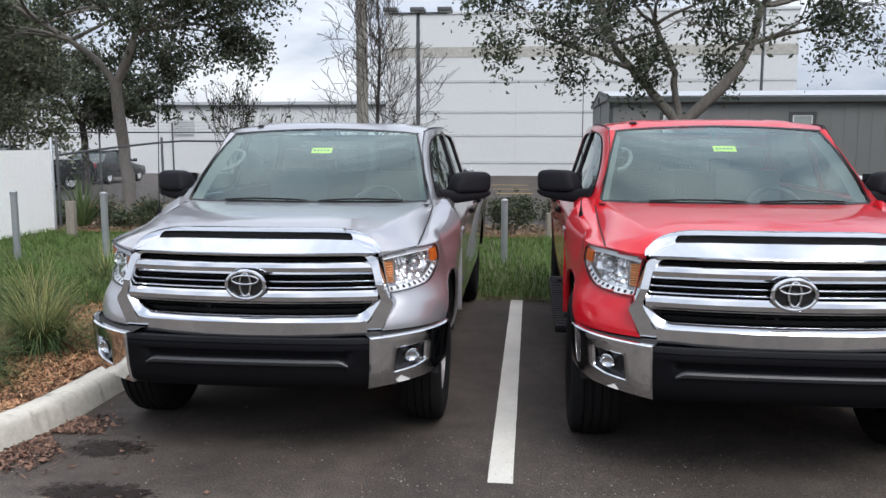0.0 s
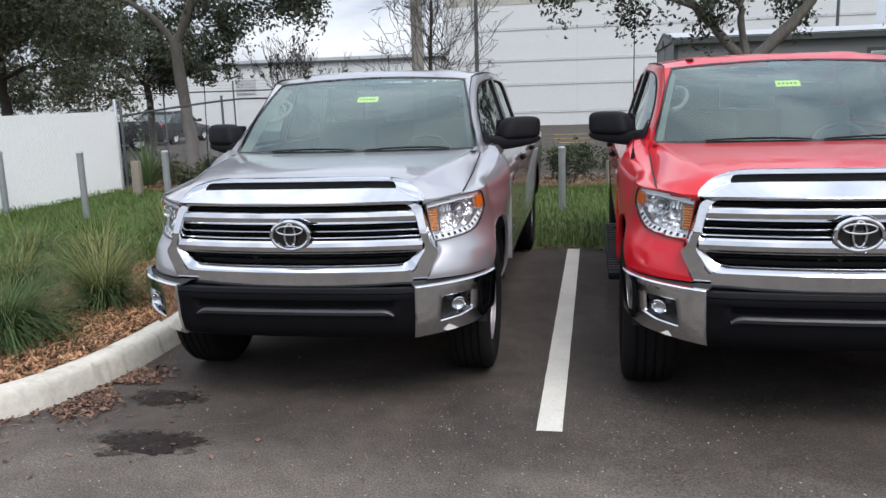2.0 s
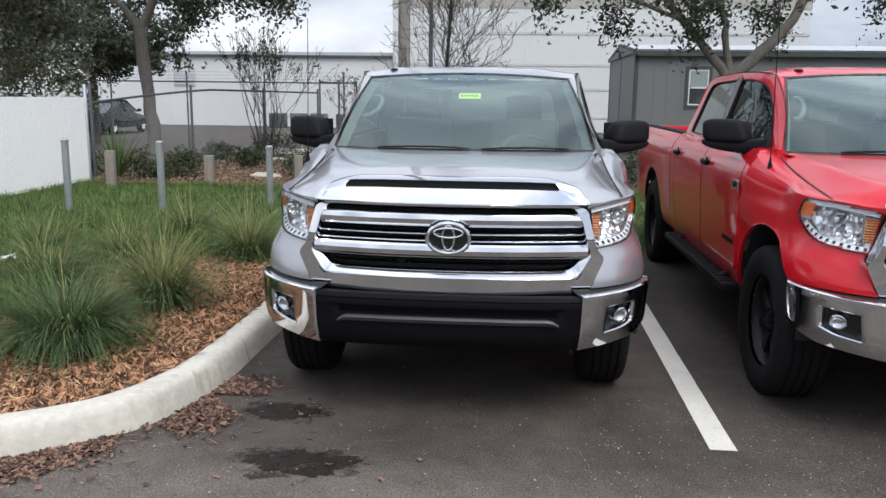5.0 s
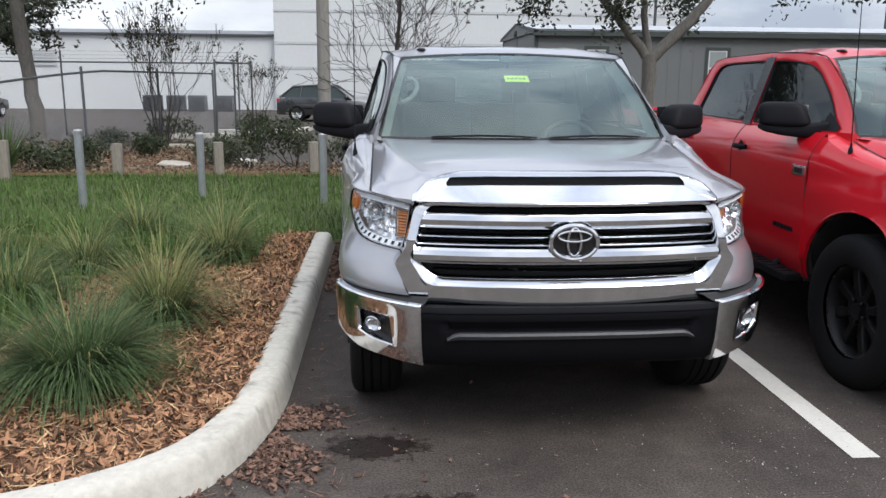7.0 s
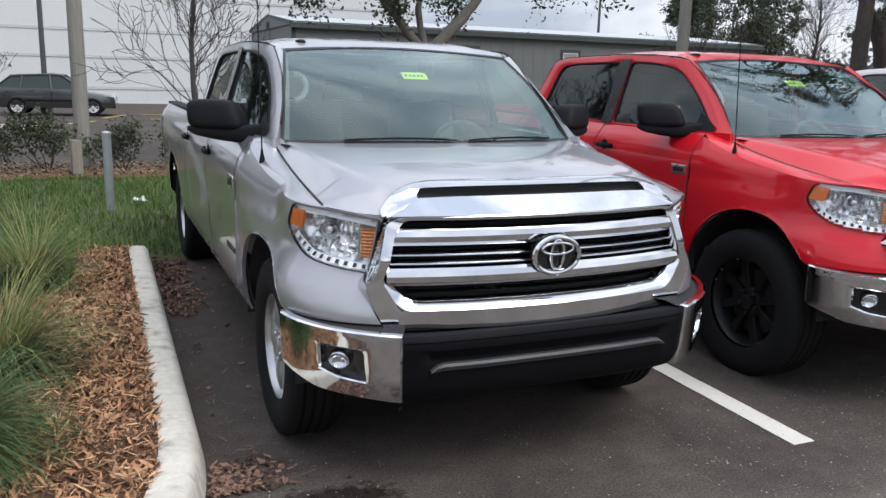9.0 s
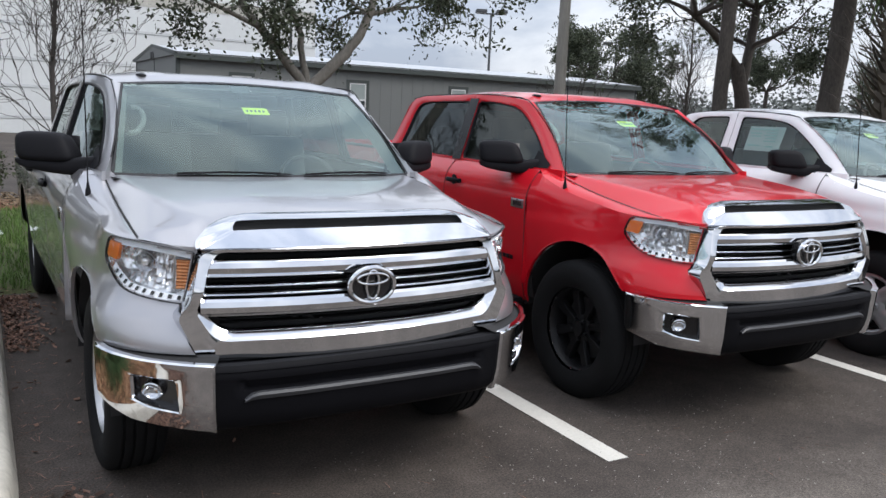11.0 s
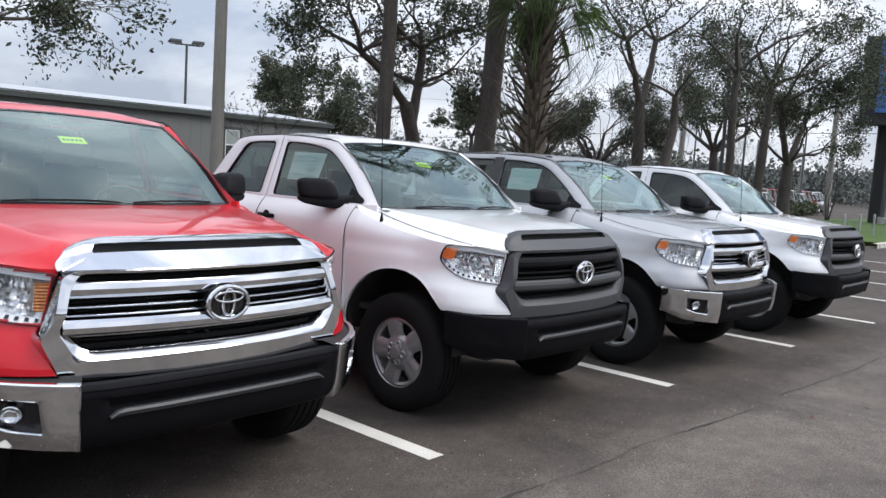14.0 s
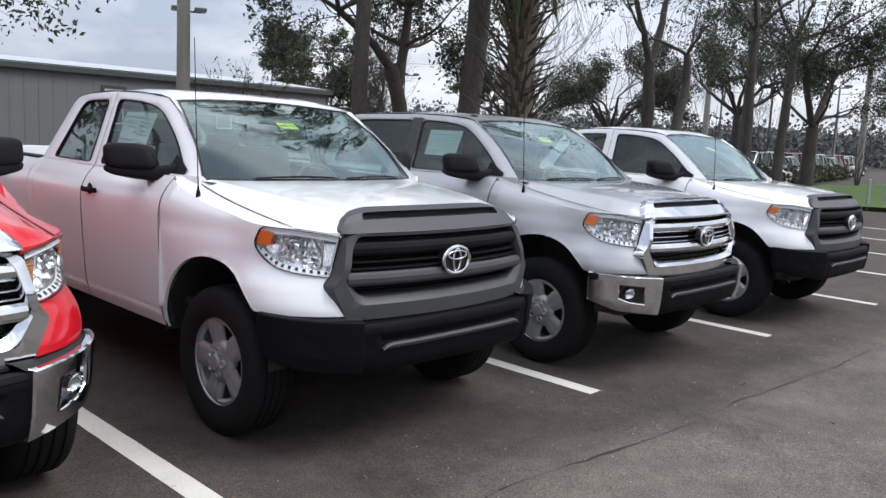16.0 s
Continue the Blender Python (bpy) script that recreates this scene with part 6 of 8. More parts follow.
        hr.tube([(sx - 0.06, 2.5, 1.34), (sx - 0.06, 2.5, 1.46)], 0.008, 6).tube([(sx + 0.06, 2.5, 1.34), (sx + 0.06, 2.5, 1.46)], 0.008, 6)
        add("headrest", hr, M["fabric"], st_)
    rs = Shape().box(-0.70, 0.70, cab_rear - 0.62, cab_rear - 0.15, 0.72, 0.92, 0.05).box(-0.70, 0.70, cab_rear - 0.26, cab_rear - 0.12, 0.85, 1.40, 0.05)
    for sx in (-0.42, 0.42):
        rs.box(sx - 0.13, sx + 0.13, cab_rear - 0.26, cab_rear - 0.17, 1.36, 1.50, 0.03)
    add("rear_bench", rs, M["fabric"])
    rv = Shape().box(-0.12, 0.12, 1.84, 1.865, 1.595, 1.655, 0.01).tube([(0, 1.86, 1.64), (0, 1.90, 1.715)], 0.01, 6)
    add("rear_view_mirror", rv, M["dash"])

    if boards:
        for sd in (-1, 1):
            b = Shape().box(0.93, 1.045, 1.42, 3.42, 0.40, 0.45, 0.018)
            for k in range(24):
                b.box(0.955, 1.035, 1.50 + k * 0.078, 1.535 + k * 0.078, 0.449, 0.454)
            b.tube([(0.90, 1.7, 0.50), (1.0, 1.7, 0.42)], 0.02, 6).tube([(0.90, 3.1, 0.50), (1.0, 3.1, 0.42)], 0.02, 6)
            add("running_board", sided(b, sd), black)

    # --- wheels ---
    rk = wheel
    rr = 0.258 if tyre_r > 0.41 else 0.252 if wheel == "steel rim" else 0.243
    wdt = 0.255 if tyre_r < 0.41 else 0.285
    tyre_me = kept(("tyre", tyre_r), lambda: tyre_shape(tyre_r, wdt, False).mesh("tyre", 40))
    rim_me = kept(("rim", rk, rr), lambda: rim_shape(rk, rr).mesh("rim", 35))
    for side in (-1, 1):
        for wy in (HUB_Y, REAR_Y):
            at = pose(side * (0.815 if tyre_r < 0.41 else 0.84), wy, tyre_r, 0, 0, 0 if side > 0 else 180)
            wh = new("wheel", None)
            wh.empty_display_size = 0.1
            wh.parent = root
            wh.matrix_basis = at @ Matrix.Rotation(0.3, 4, "X")
            part("tyre", tyre_me, M["rubber"], wh)
            part("rim", rim_me, M[rk], wh, {"alloy": "silver alloy rim", "steel rim": "grey steel rim", "black rim": "black off-road rim"}[rk])
            # brake disc blackened and enlarged to put shade behind the rim's windows
            part("brake_disc", kept("disc", lambda: Shape().lathe([(0.01, 0.0005), (0.01, 0.185), (-0.02, 0.204), (-0.05, 0.204), (-0.05, 0.0005)], 32).mesh("brake_disc")), M["dark"], wh)
            if rk != "black rim":
                part("rim_lip", kept(("lip", rr), lambda: Shape().lathe([(0.090, rr - 0.006), (0.099, rr - 0.004), (0.101, rr + 0.003), (0.094, rr + 0.007)], 64).mesh("rim_lip")), M["alloy"], wh, "bright rim edge")
            nut = kept(("nut", rk), lambda: nut_shape(rk).mesh("lug_nut"))
            for k in range(5):
                part("lug_nut", nut, M["rivet"] if rk == "alloy" else M[rk], wh, at=Matrix.Rotation(2 * math.pi * (k + 0.5) / 5, 4, "X"))
            if rk == "black rim":
                part("rivet_ring", kept("rivets", lambda: rivet_shape(rr).mesh("rivet_ring")), M["rivet"], wh)["kind"] = "stuff"
    return root


def nut_shape(kind):
    s = Shape()
    f = {"alloy": 0.074, "steel rim": 0.100, "black rim": 0.057}[kind]
    s.lathe([(f - 0.01, 0.012), (f + 0.018, 0.011), (f + 0.022, 0.006), (f + 0.022, 0.0005)], 6, "x", (0, 0.063, 0))
    return s


def rivet_shape(r):
    s = Shape()
    for k in range(20):
        a = 2 * math.pi * k / 20
        s.lathe([(0.085, 0.0065), (0.101, 0.0055), (0.104, 0.0005)], 6, "x", (0, math.cos(a) * (r - 0.011), math.sin(a) * (r - 0.011)))
    return s


surface_lip = surface("satin grey plastic", (0.040, 0.041, 0.045), 0.42, 0.0, 0.1, 4.0, 300)




build_truck(-1.455, 4.075, 0.0, 0.8, "silver", "crew", "chrome", "alloy", "silver crew-cab pickup truck with a chrome grille")
build_truck(1.180, 4.009, ground_z(1.2), 0.0, "red", "crew", "chrome", "black rim", "red crew-cab pickup truck on black off-road wheels", lift=0.040, boards=True, tyre_r=0.415)
build_truck(3.913, 3.925, ground_z(3.9), 0.0, "white", "double", "grey", "steel rim", "white extended-cab pickup truck with a dark grey grille", lift=0.06, window_sticker=True)
build_truck(6.513, 3.78, ground_z(6.5), 0.0, "pale silver", "crew", "chrome", "steel rim", "pale silver crew-cab pickup truck with chrome corners", lift=0.07, window_sticker=True)
build_truck(9.45, 3.67, ground_z(9.4), 0.0, "white", "double", "grey", "steel rim", "white extended-cab work pickup truck at the row's end", lift=0.07, dark_glass=True)

# ---- wet patches and the seam in the asphalt ----
def blob(name, cx, cy, rx, ry, seed, material, label, category):
    n = 140
    ring = []
    for k in range(n):
        a = 2 * math.pi * k / n
        f = 1 + 0.35 * noise.noise(Vector((math.cos(a) * 1.3 + seed * 7, math.sin(a) * 1.3, seed))) + 0.28 * noise.noise(Vector((math.cos(a) * 4, math.sin(a) * 4 + seed, 1))) + 0.2 * noise.noise(Vector((math.cos(a) * 11, math.sin(a) * 11 + seed, 5)))
        ring.append((cx + math.cos(a) * rx * f, cy + math.sin(a) * ry * f, ground_z(cx) + 0.004))
    return tagged(part(name, Shape().fill(ring), material), label, category, kind="structure")


blob("wet_patch", -2.28, 4.22, 0.17, 0.09, 1, M["wet"], "dark wet patch on the asphalt", "wet patch")
blob("wet_patch", -2.06, 3.66, 0.24, 0.11, 2, M["wet"], "dark wet patch on the asphalt", "wet patch")
for k, (x, y, rx, ry) in enumerate(((-2.28, 4.22, 0.24, 0.13), (-2.06, 3.66, 0.33, 0.16))):
    blob("damp_margin", x, y, rx, ry, 5 + k, M["damp edge"], "drying margin round a wet patch", "wet patch").location.z = -0.0012
seam = Shape()
pts = [(x, 3.52 - 0.052 * x + 0.07 * noise.noise(Vector((x * 0.9, 0, 0))) + 0.03 * noise.noise(Vector((x * 3.1, 4, 0))) + 0.012 * noise.noise(Vector((x * 9, 3, 0)))) for x in [1.4 + 0.06 * k for k in range(200)]]
vs = []
for k, (x, y) in enumerate(pts):
    wd = max(0.0008, 0.003 + 0.016 * noise.noise(Vector((x * 1.9, 8, 0))) + 0.006 * noise.noise(Vector((x * 11, 2, 0))))
    vs += [(x, y - wd, ground_z(x) + 0.0035), (x, y + wd, ground_z(x) + 0.0035)]
seam.add(vs, [(2 * i, 2 * i + 1, 2 * i + 3, 2 * i + 2)[::-1] for i in range(len(pts) - 1)])
tagged(part("asphalt_seam", seam, M["tar"]), "dark cracked seam across the asphalt", "seam", kind="structure")


# ---- posts ----
def bollard(x, y, h):
    root = thing("bollard", pose(x, y, 0.0), "galvanised steel pipe bollard with a bright cap", "bollard", "row of pipe bollards")
    part("pipe", Shape().lathe([(-0.15, 0.046), (h - 0.03, 0.046)], 20, "z"), M["galvanised"], root)
    part("cap", Shape().lathe([(h - 0.035, 0.05), (h - 0.005, 0.05), (h + 0.012, 0.035), (h + 0.016, 0.001)], 20, "z"), M["alloy"], root)


for x, y, h in ((-8.6, 10.9, 0.98), (-7.07, 10.6, 0.97), (-5.80, 10.65, 0.96), (-4.60, 11.5, 0.87), (-3.0, 11.0, 0.90), (-0.38, 11.15, 0.88), (1.9, 11.2, 0.9), (4.3, 11.2, 0.9)):
    bollard(x, y, h)


def wood_post(x, y, h):
    s = Shape().box(-0.07, 0.07, -0.07, 0.07, -0.2, h, 0.012)
    ob = part("wood_post", s, M["wood post"], at=pose(x, y, 0.06, 0, 0, (x * 37) % 20))
    tagged(ob, "short weathered square timber post", "post", "timber posts")


for x, y, h in ((-7.87, 13.3, 0.58), (-6.45, 14.0, 0.48), (-4.9, 14.1, 0.5), (-3.4, 14.2, 0.5), (-1.6, 14.1, 0.45), (0.31, 14.05, 0.40), (2.4, 14.1, 0.4)):
    wood_post(x, y, h)


# ---- white privacy fence and chain-link ----
def fence_run(a, b, h, slats, n_posts, label, barbed=False, step=0.085, sag=0.0):
    a, b = Vector(a), Vector(b)
    L = (b - a).length
    low = min(ground_z(a.x, a.y), ground_z(b.x, b.y)) + 0.01
    h += 0.05 - low
    ang = math.degrees(math.atan2(b.y - a.y, b.x - a.x))
    root = thing("chain_link_fence", pose(a.x, a.y, low, 0, 0, ang), label, "fence")
    for k in range(n_posts):
        x = L * k / (n_posts - 1)
        ph = h + (0.30 if barbed else (0.46 if k == 0 else 0.16) if slats else 0.06)
        part("post", Shape().lathe([(0, 0.032 if slats else 0.027), (ph, 0.032 if slats else 0.027), (ph + 0.02, 0.018), (ph + 0.022, 0.001)], 12, "z", (x, 0, 0)), M["galvanised"] if slats else M["dull steel"], root)
    def top(x):
        """The rail's height: it drops towards the first post where it is bent, and dips a little past the middle."""
        t = x / L
        return h - sag * max(0.0, 1 - t / 0.42) ** 1.3 - 0.15 * sag * max(0.0, t - 0.42)
    if not slats:
        part("top_rail", Shape().tube([(L * k / 12, 0, top(L * k / 12)) for k in range(13)], 0.022, 8), M["dull steel"], root)
    if barbed:
        for i in range(3):
            part("wire", Shape().tube([(L * t / 12, 0, h + 0.1 + 0.1 * i + 0.01 * math.sin(t * 2.0 + i)) for t in range(13)], 0.004, 4), M["dull steel"], root)
    mesh = Shape()
    n = int(L / step)
    hh = h - 0.03
    for k in range(-int(hh / step), n):
        for e in (1, -1):
            x0 = k * step if e > 0 else k * step + hh
            pts = []
            for t in (0.0, 1.0):
                xx = x0 + (hh * t) * e
                pts.append((xx, 0.004 * e, 0.03 + hh * t))
            (xa, _, za), (xb, _, zb) = pts
            def clip(xa, za, xb, zb):
                if xa == xb:
                    return None
                f = lambda X: za + (zb - za) * (X - xa) / (xb - xa)
                lo, hi = max(0, min(xa, xb)), min(L, max(xa, xb))
                return None if lo >= hi else ((lo, f(lo)), (hi, f(hi)))
            c = clip(xa, za, xb, zb)
            if c:
                (x1, z1), (x2, z2) = c
                mesh.tube([(x1, 0.004 * e - (0.012 if slats else 0.0), z1), (x2, 0.004 * e - (0.012 if slats else 0.0), z2)], 0.0010 if slats else 0.0009, 3, cap=False)
    if sag:
        mesh.v = [(x, y, z * top(max(0.0, min(L, x))) / h) for x, y, z in mesh.v]
    part("wire_mesh", mesh, M["galvanised"], root, smooth=0)
    if slats:
        w = 0.074
        m = Shape().box(-w / 2, w / 2, -0.004, 0.004, 0.04, h - 0.04).mesh("slat", 0)
        for k in range(int(L / (w - 0.006))):
            part("slat", m, M["slat white"], root, at=pose(0.045 + k * (w - 0.006), 0.0012 * (k % 2), 0.0, 0, 0, 0))
    return root


fence_run((-8.86, 10.95), (-8.74, 14.22), 1.49, True, 2, "chain-link fence with white privacy slats")
fence_run((-8.92, 10.85), (-16.0, 10.2), 1.49, False, 5, "plain galvanised chain-link fence along the lawn")
fence_run((-8.72, 14.36), (-6.8, 23.2), 1.62, False, 4, "grey chain-link fence with a bent top rail beside the oak", sag=0.27)
fence_run((-6.75, 23.25), (-6.15, 25.5), 1.9, False, 3, "grey chain-link gate fence")
fence_run((-24.0, 25.5), (-6.5, 25.3), 1.9, False, 8, "grey chain-link fence behind the shrubs", barbed=True, step=0.2)

# ---- warehouse ----
def warehouse():
    root = thing("warehouse", pose(0, 44.5, 0), "tall white tilt-up concrete warehouse with grooved panels", "building")
    x0, x1, h = -7.95, 13.55, 8.45
    wall = Shape().box(x0, x1, 0, 30, -0.3, h)
    part("wall", wall, M["wall white"], root, smooth=0)
    for z in (4.95, 3.33, 2.08, 0.62):
        part("groove", Shape().box(x0 - 0.01, x1 + 0.01, -0.012, 0.03, z - 0.03, z + 0.03, 0.01), M["wall groove"], root)
        part("groove_lip", Shape().box(x0 - 0.01, x1 + 0.01, -0.035, 0.02, z - 0.085, z - 0.05), M["wall white"], root)
    part("band", Shape().box(x0 - 0.015, x1 + 0.015, -0.02, 0.03, 6.18, 6.72), M["wall band"], root, "weathered unpainted band")
    for x in (-0.9, 6.3):
        part("joint", Shape().box(x - 0.008, x + 0.008, -0.004, 0.01, 0, h), M["wall groove"], root)
    part("coping", Shape().box(x0 - 0.06, x1 + 0.06, -0.06, 30.05, h, h + 0.12), M["wall white"], root)
    low = thing("low_warehouse", pose(0, 44.9, 0), "long low white warehouse with a thin dark eave", "building")
    part("wall", Shape().box(-75, x0 + 0.02, 0, 25, -0.3, 3.62), M["wall white"], low, smooth=0)
    part("eave", Shape().box(-75, x0 + 0.02, -0.18, 0.1, 3.62, 3.72), M["dull steel"], low)
    part("roof", Shape().box(-75, x0 + 0.02, 0.1, 25, 3.62, 3.9), M["trailer roof"], low)
    part("base_course", Shape().box(-75, x0 + 0.02, -0.03, 0.1, -0.3, 1.25), M["wall white"], low)
    for k in range(9):
        part("downpipe", Shape().tube([(-14 - k * 6.4, -0.06, 0.2), (-14 - k * 6.4, -0.06, 3.6)], 0.06, 8), M["window white"], low)
    part("wall_vent", Shape().box(-20.3, -19.1, -0.05, 0.02, 2.0, 2.9), M["wall groove"], low)
    for k in range(7):
        part("vent_slat", Shape().box(-20.25, -19.15, -0.09, -0.03, 2.08 + k * 0.12, 2.13 + k * 0.12), M["wall white"], low)
    for k, x in enumerate((-13.75, -12.61, -11.56, -10.18)):
        ac = thing("air_conditioner", pose(x, 42.6, ground_z(x, 42)), "dark outdoor air-conditioning unit by the wall", "air conditioner", "air conditioners")
        part("casing", Shape().box(-0.40, 0.40, -0.38, 0.38, 0, 0.78, 0.03), M["dull steel"], ac)
        for j in range(6):
            part("fin", Shape().box(-0.35, 0.35, -0.405, -0.38, 0.12 + j * 0.10, 0.145 + j * 0.10), M["sign steel"], ac)


warehouse()


# ---- office trailer ----
def trailer():
    L, D, z0, z1 = 18.2, 7.0, 0.56, 3.02
    ridge = z1 + 0.44
    root = thing("office_trailer", pose(2.42, 26.5, 0), "long grey modular office trailer with dark trim", "trailer")
    part("wall", Shape().box(0, L, 0, D, z0, z1), M["trailer"], root, smooth=0)
    pitch = 0.406
    m = Shape().box(-0.012, 0.012, -0.008, 0.01, z0 + 0.02, z1 - 0.1).mesh("batten", 0)
    for k in range(int(L / pitch)):
        part("batten", m, M["trailer"], root, at=pose(0.2 + k * pitch, 0, 0))
    roof = Shape()
    prof = [(-0.14, z1 - 0.02), (-0.14, z1 + 0.07), (D / 2, ridge), (D + 0.14, z1 + 0.07), (D + 0.14, z1 - 0.02)]
    roof.loops([[(x, y, z) for y, z in prof] for x in (-0.06, L + 0.06)], closed=True)
    part("roof", roof, M["trailer roof"], root, smooth=0)
    for x in (-0.05, L + 0.05):
        part("gable", Shape().add([(x + dx, y, z) for dx in (-0.02, 0.02) for y, z in prof], [(0, 1, 2, 3, 4), (9, 8, 7, 6, 5), (0, 5, 6, 1), (1, 6, 7, 2), (2, 7, 8, 3), (3, 8, 9, 4), (4, 9, 5, 0)]), M["trailer"], root, smooth=0)
        for ya, yb in ((-0.15, D / 2), (D + 0.15, D / 2)):
            part("rake_trim", Shape().add([(x + dx, y, z) for dx in (-0.04, 0.04) for y, z in ((ya, z1 - 0.03), (ya, z1 + 0.075), (yb, ridge + 0.012), (yb, ridge - 0.07))], [(0, 1, 2, 3), (7, 6, 5, 4), (1, 5, 6, 2), (0, 3, 7, 4), (0, 4, 5, 1)]), M["trailer trim"], root, smooth=0)
    part("fascia", Shape().box(-0.10, L + 0.10, -0.17, -0.13, z1 - 0.12, z1 + 0.03), M["trailer trim"], root)
    part("eave_strip", Shape().box(-0.10, L + 0.10, -0.185, -0.165, z1 + 0.05, z1 + 0.075), M["trailer trim"], root)
    for x in (0.0, L - 0.10):
        part("corner_trim", Shape().box(x, x + 0.10, -0.02, 0.0, z0, z1 - 0.1), M["trailer trim"], root)
    for y in (0.0, D - 0.1):
        part("corner_trim", Shape().box(-0.02, 0.0, y, y + 0.10, z0, z1), M["trailer trim"], root)
    part("end_seam", Shape().box(-0.015, 0.0, D / 2 - 0.03, D / 2 + 0.03, z0, z1), M["trailer trim"], root)
    for dy in (-0.20, 0.12):
        part("gable_vent", Shape().lathe([(-0.10, 0.001), (-0.10, 0.10), (-0.07, 0.12)], 18, "x", (0, D / 2 + dy, z1 + 0.10)), M["sign steel"], root)
    part("skirt", Shape().box(0.3, L - 0.3, 0.25, D - 0.2, -0.3, z0), M["sign steel"], root)
    for x in (1.95, 5.85, 9.75, 13.65):
        w = part("window", Shape().box(x - 0.30, x + 0.30, -0.01, 0.03, 1.42, 2.50), M["window pane"], root)
        fr = Shape().box(x - 0.40, x - 0.30, -0.03, 0.0, 1.32, 2.60).box(x + 0.30, x + 0.40, -0.03, 0.0, 1.32, 2.60).box(x - 0.30, x + 0.30, -0.03, 0.0, 2.50, 2.60).box(x - 0.30, x + 0.30, -0.03, 0.0, 1.32, 1.42)
        part("window_trim", fr, M["trailer trim"], w)
        sash = Shape().box(x - 0.30, x - 0.26, -0.02, 0, 1.42, 2.5).box(x + 0.26, x + 0.30, -0.02, 0, 1.42, 2.5).box(x - 0.26, x + 0.26, -0.02, 0, 1.93, 1.98).box(x - 0.26, x + 0.26, -0.02, 0, 2.46, 2.5).box(x - 0.26, x + 0.26, -0.02, 0, 1.42, 1.46)
        part("window_sash", sash, M["window white"], w)
        part("blind", Shape().box(x - 0.26, x + 0.26, -0.012, -0.008, 1.98, 2.46), M["window blind"], w)
    for k in range(6):
        part("pier", Shape().box(0.6 + k * 3.2, 1.0 + k * 3.2, 0.05, 0.25, -0.3, z0), M["old concrete"], root)


trailer()


# ---- poles and lamps ----
def utility_pole(x, y, h, r, label, material):
    root = thing("utility_pole", pose(x, y, ground_z(x, y)), label, "pole")
    part("pole", Shape().tube([(0, 0, -0.1), (0, 0, h / 2), (0, 0, h)], [r * 1.05, r * 0.9, r * 0.75], 14), material, root)
    return root


def area_light(x, y, h, heads, ang, label, r=0.085):
    root = thing("area_light", pose(x, y, ground_z(x, y), 0, 0, ang), label, "lamp post", "parking lot lamp posts")
    part("pole", Shape().tube([(0, 0, 0), (0, 0, h)], [r, r * 0.75], 10), M["dull steel"], root)
    part("base", Shape().lathe([(0, 0.22), (0.5, 0.22), (0.52, 0.18), (0.52, 0.01)], 14, "z"), M["old concrete"], root)
    part("cross_arm", Shape().box(-0.62 * (heads - 1), 0.62 * (heads - 1), -0.04, 0.04, h - 0.05, h + 0.03) if heads > 1 else Shape().box(0, 0.7, -0.04, 0.04, h - 0.05, h + 0.03), M["dull steel"], root)
    for k in range(heads):
        cx = (k - (heads - 1) / 2) * 1.15 if heads > 1 else 0.7
        hd = part("lamp_head", Shape().box(cx - 0.30, cx + 0.30, -0.36, 0.36, h + 0.02, h + 0.20, 0.04), M["dull steel"], root)
        part("lamp_glass", Shape().box(cx - 0.25, cx + 0.25, -0.30, 0.30, h - 0.005, h + 0.021), M["window white"], hd)
    return root


utility_pole(-3.34, 16.06, 11, 0.118, "weathered wooden utility pole in the shrub bed", M["pole wood"])
utility_pole(9.47, 17.15, 12, 0.14, "weathered utility pole beside the trailer", M["pole wood"])
area_light(-4.87, 35.0, 7.2, 3, 0, "grey area light with three flat heads", 0.10)
area_light(22.5, 40.7, 7.35, 2, -25, "grey area light with twin flat heads")
area_light(10.6, 40.0, 9.5, 1, 30, "tall thin grey light pole", 0.08)
area_light(33.0, 42.0, 6.5, 2, -40, "distant area light with twin heads")
area_light(58.0, 62.0, 7.5, 3, -40, "distant area light with three heads")
area_light(37.0, 17.1, 8.3, 2, -60, "pale area light behind the trees", 0.10)
area_light(52.0, 22.0, 7.0, 2, -60, "distant area light with twin heads")
area_light(62.0, 30.0, 7.0, 2, -60, "distant area light with twin heads")
area_light(70.0, 24.0, 7.0, 2, -70, "distant area light with twin heads")
area_light(48.0, 12.5, 9.0, 1, -80, "tall grey light pole by the far lawn", 0.12)


utility_pole(60.0, 30.2, 11.0, 0.24, "tall far timber pole behind the trees", M["pole wood"])
utility_pole(60.0, 18.9, 8.2, 0.22, "far timber pole at the next lot", M["pole wood"])
cross = utility_pole(95.0, 32.2, 6.6, 0.16, "far timber pole with a cross-arm", M["pole wood"])
part("cross_arm", Shape().box(-0.1, 0.1, -1.5, 1.5, 5.7, 5.95), M["pole wood"], cross)
utility_pole(62.0, 24.9, 5.4, 0.10, "thin grey pole far behind the trees", M["pole wood"])


def cable(p, q, sag, r=0.02):
    p, q = Vector(p), Vector(q)
    s = Shape().tube([p.lerp(q, k / 24) - Vector((0, 0, sag * 4 * (k / 24) * (1 - k / 24))) for k in range(25)], r, 4, cap=False)
    tagged(part("power_cable", s, M["sign steel"]), "thin dark overhead power cable", "cable", "overhead cables")


cable((60, 5, 6.3), (60, 30.2, 5.9), 0.35)
cable((60, 30.2, 5.9), (60, 75, 4.8), 0.6)
cable((60, 5, 7.6), (60, 30.2, 7.2), 0.35, 0.014)
cable((60, 30.2, 8.2), (60, 75, 9.6), 0.6, 0.014)


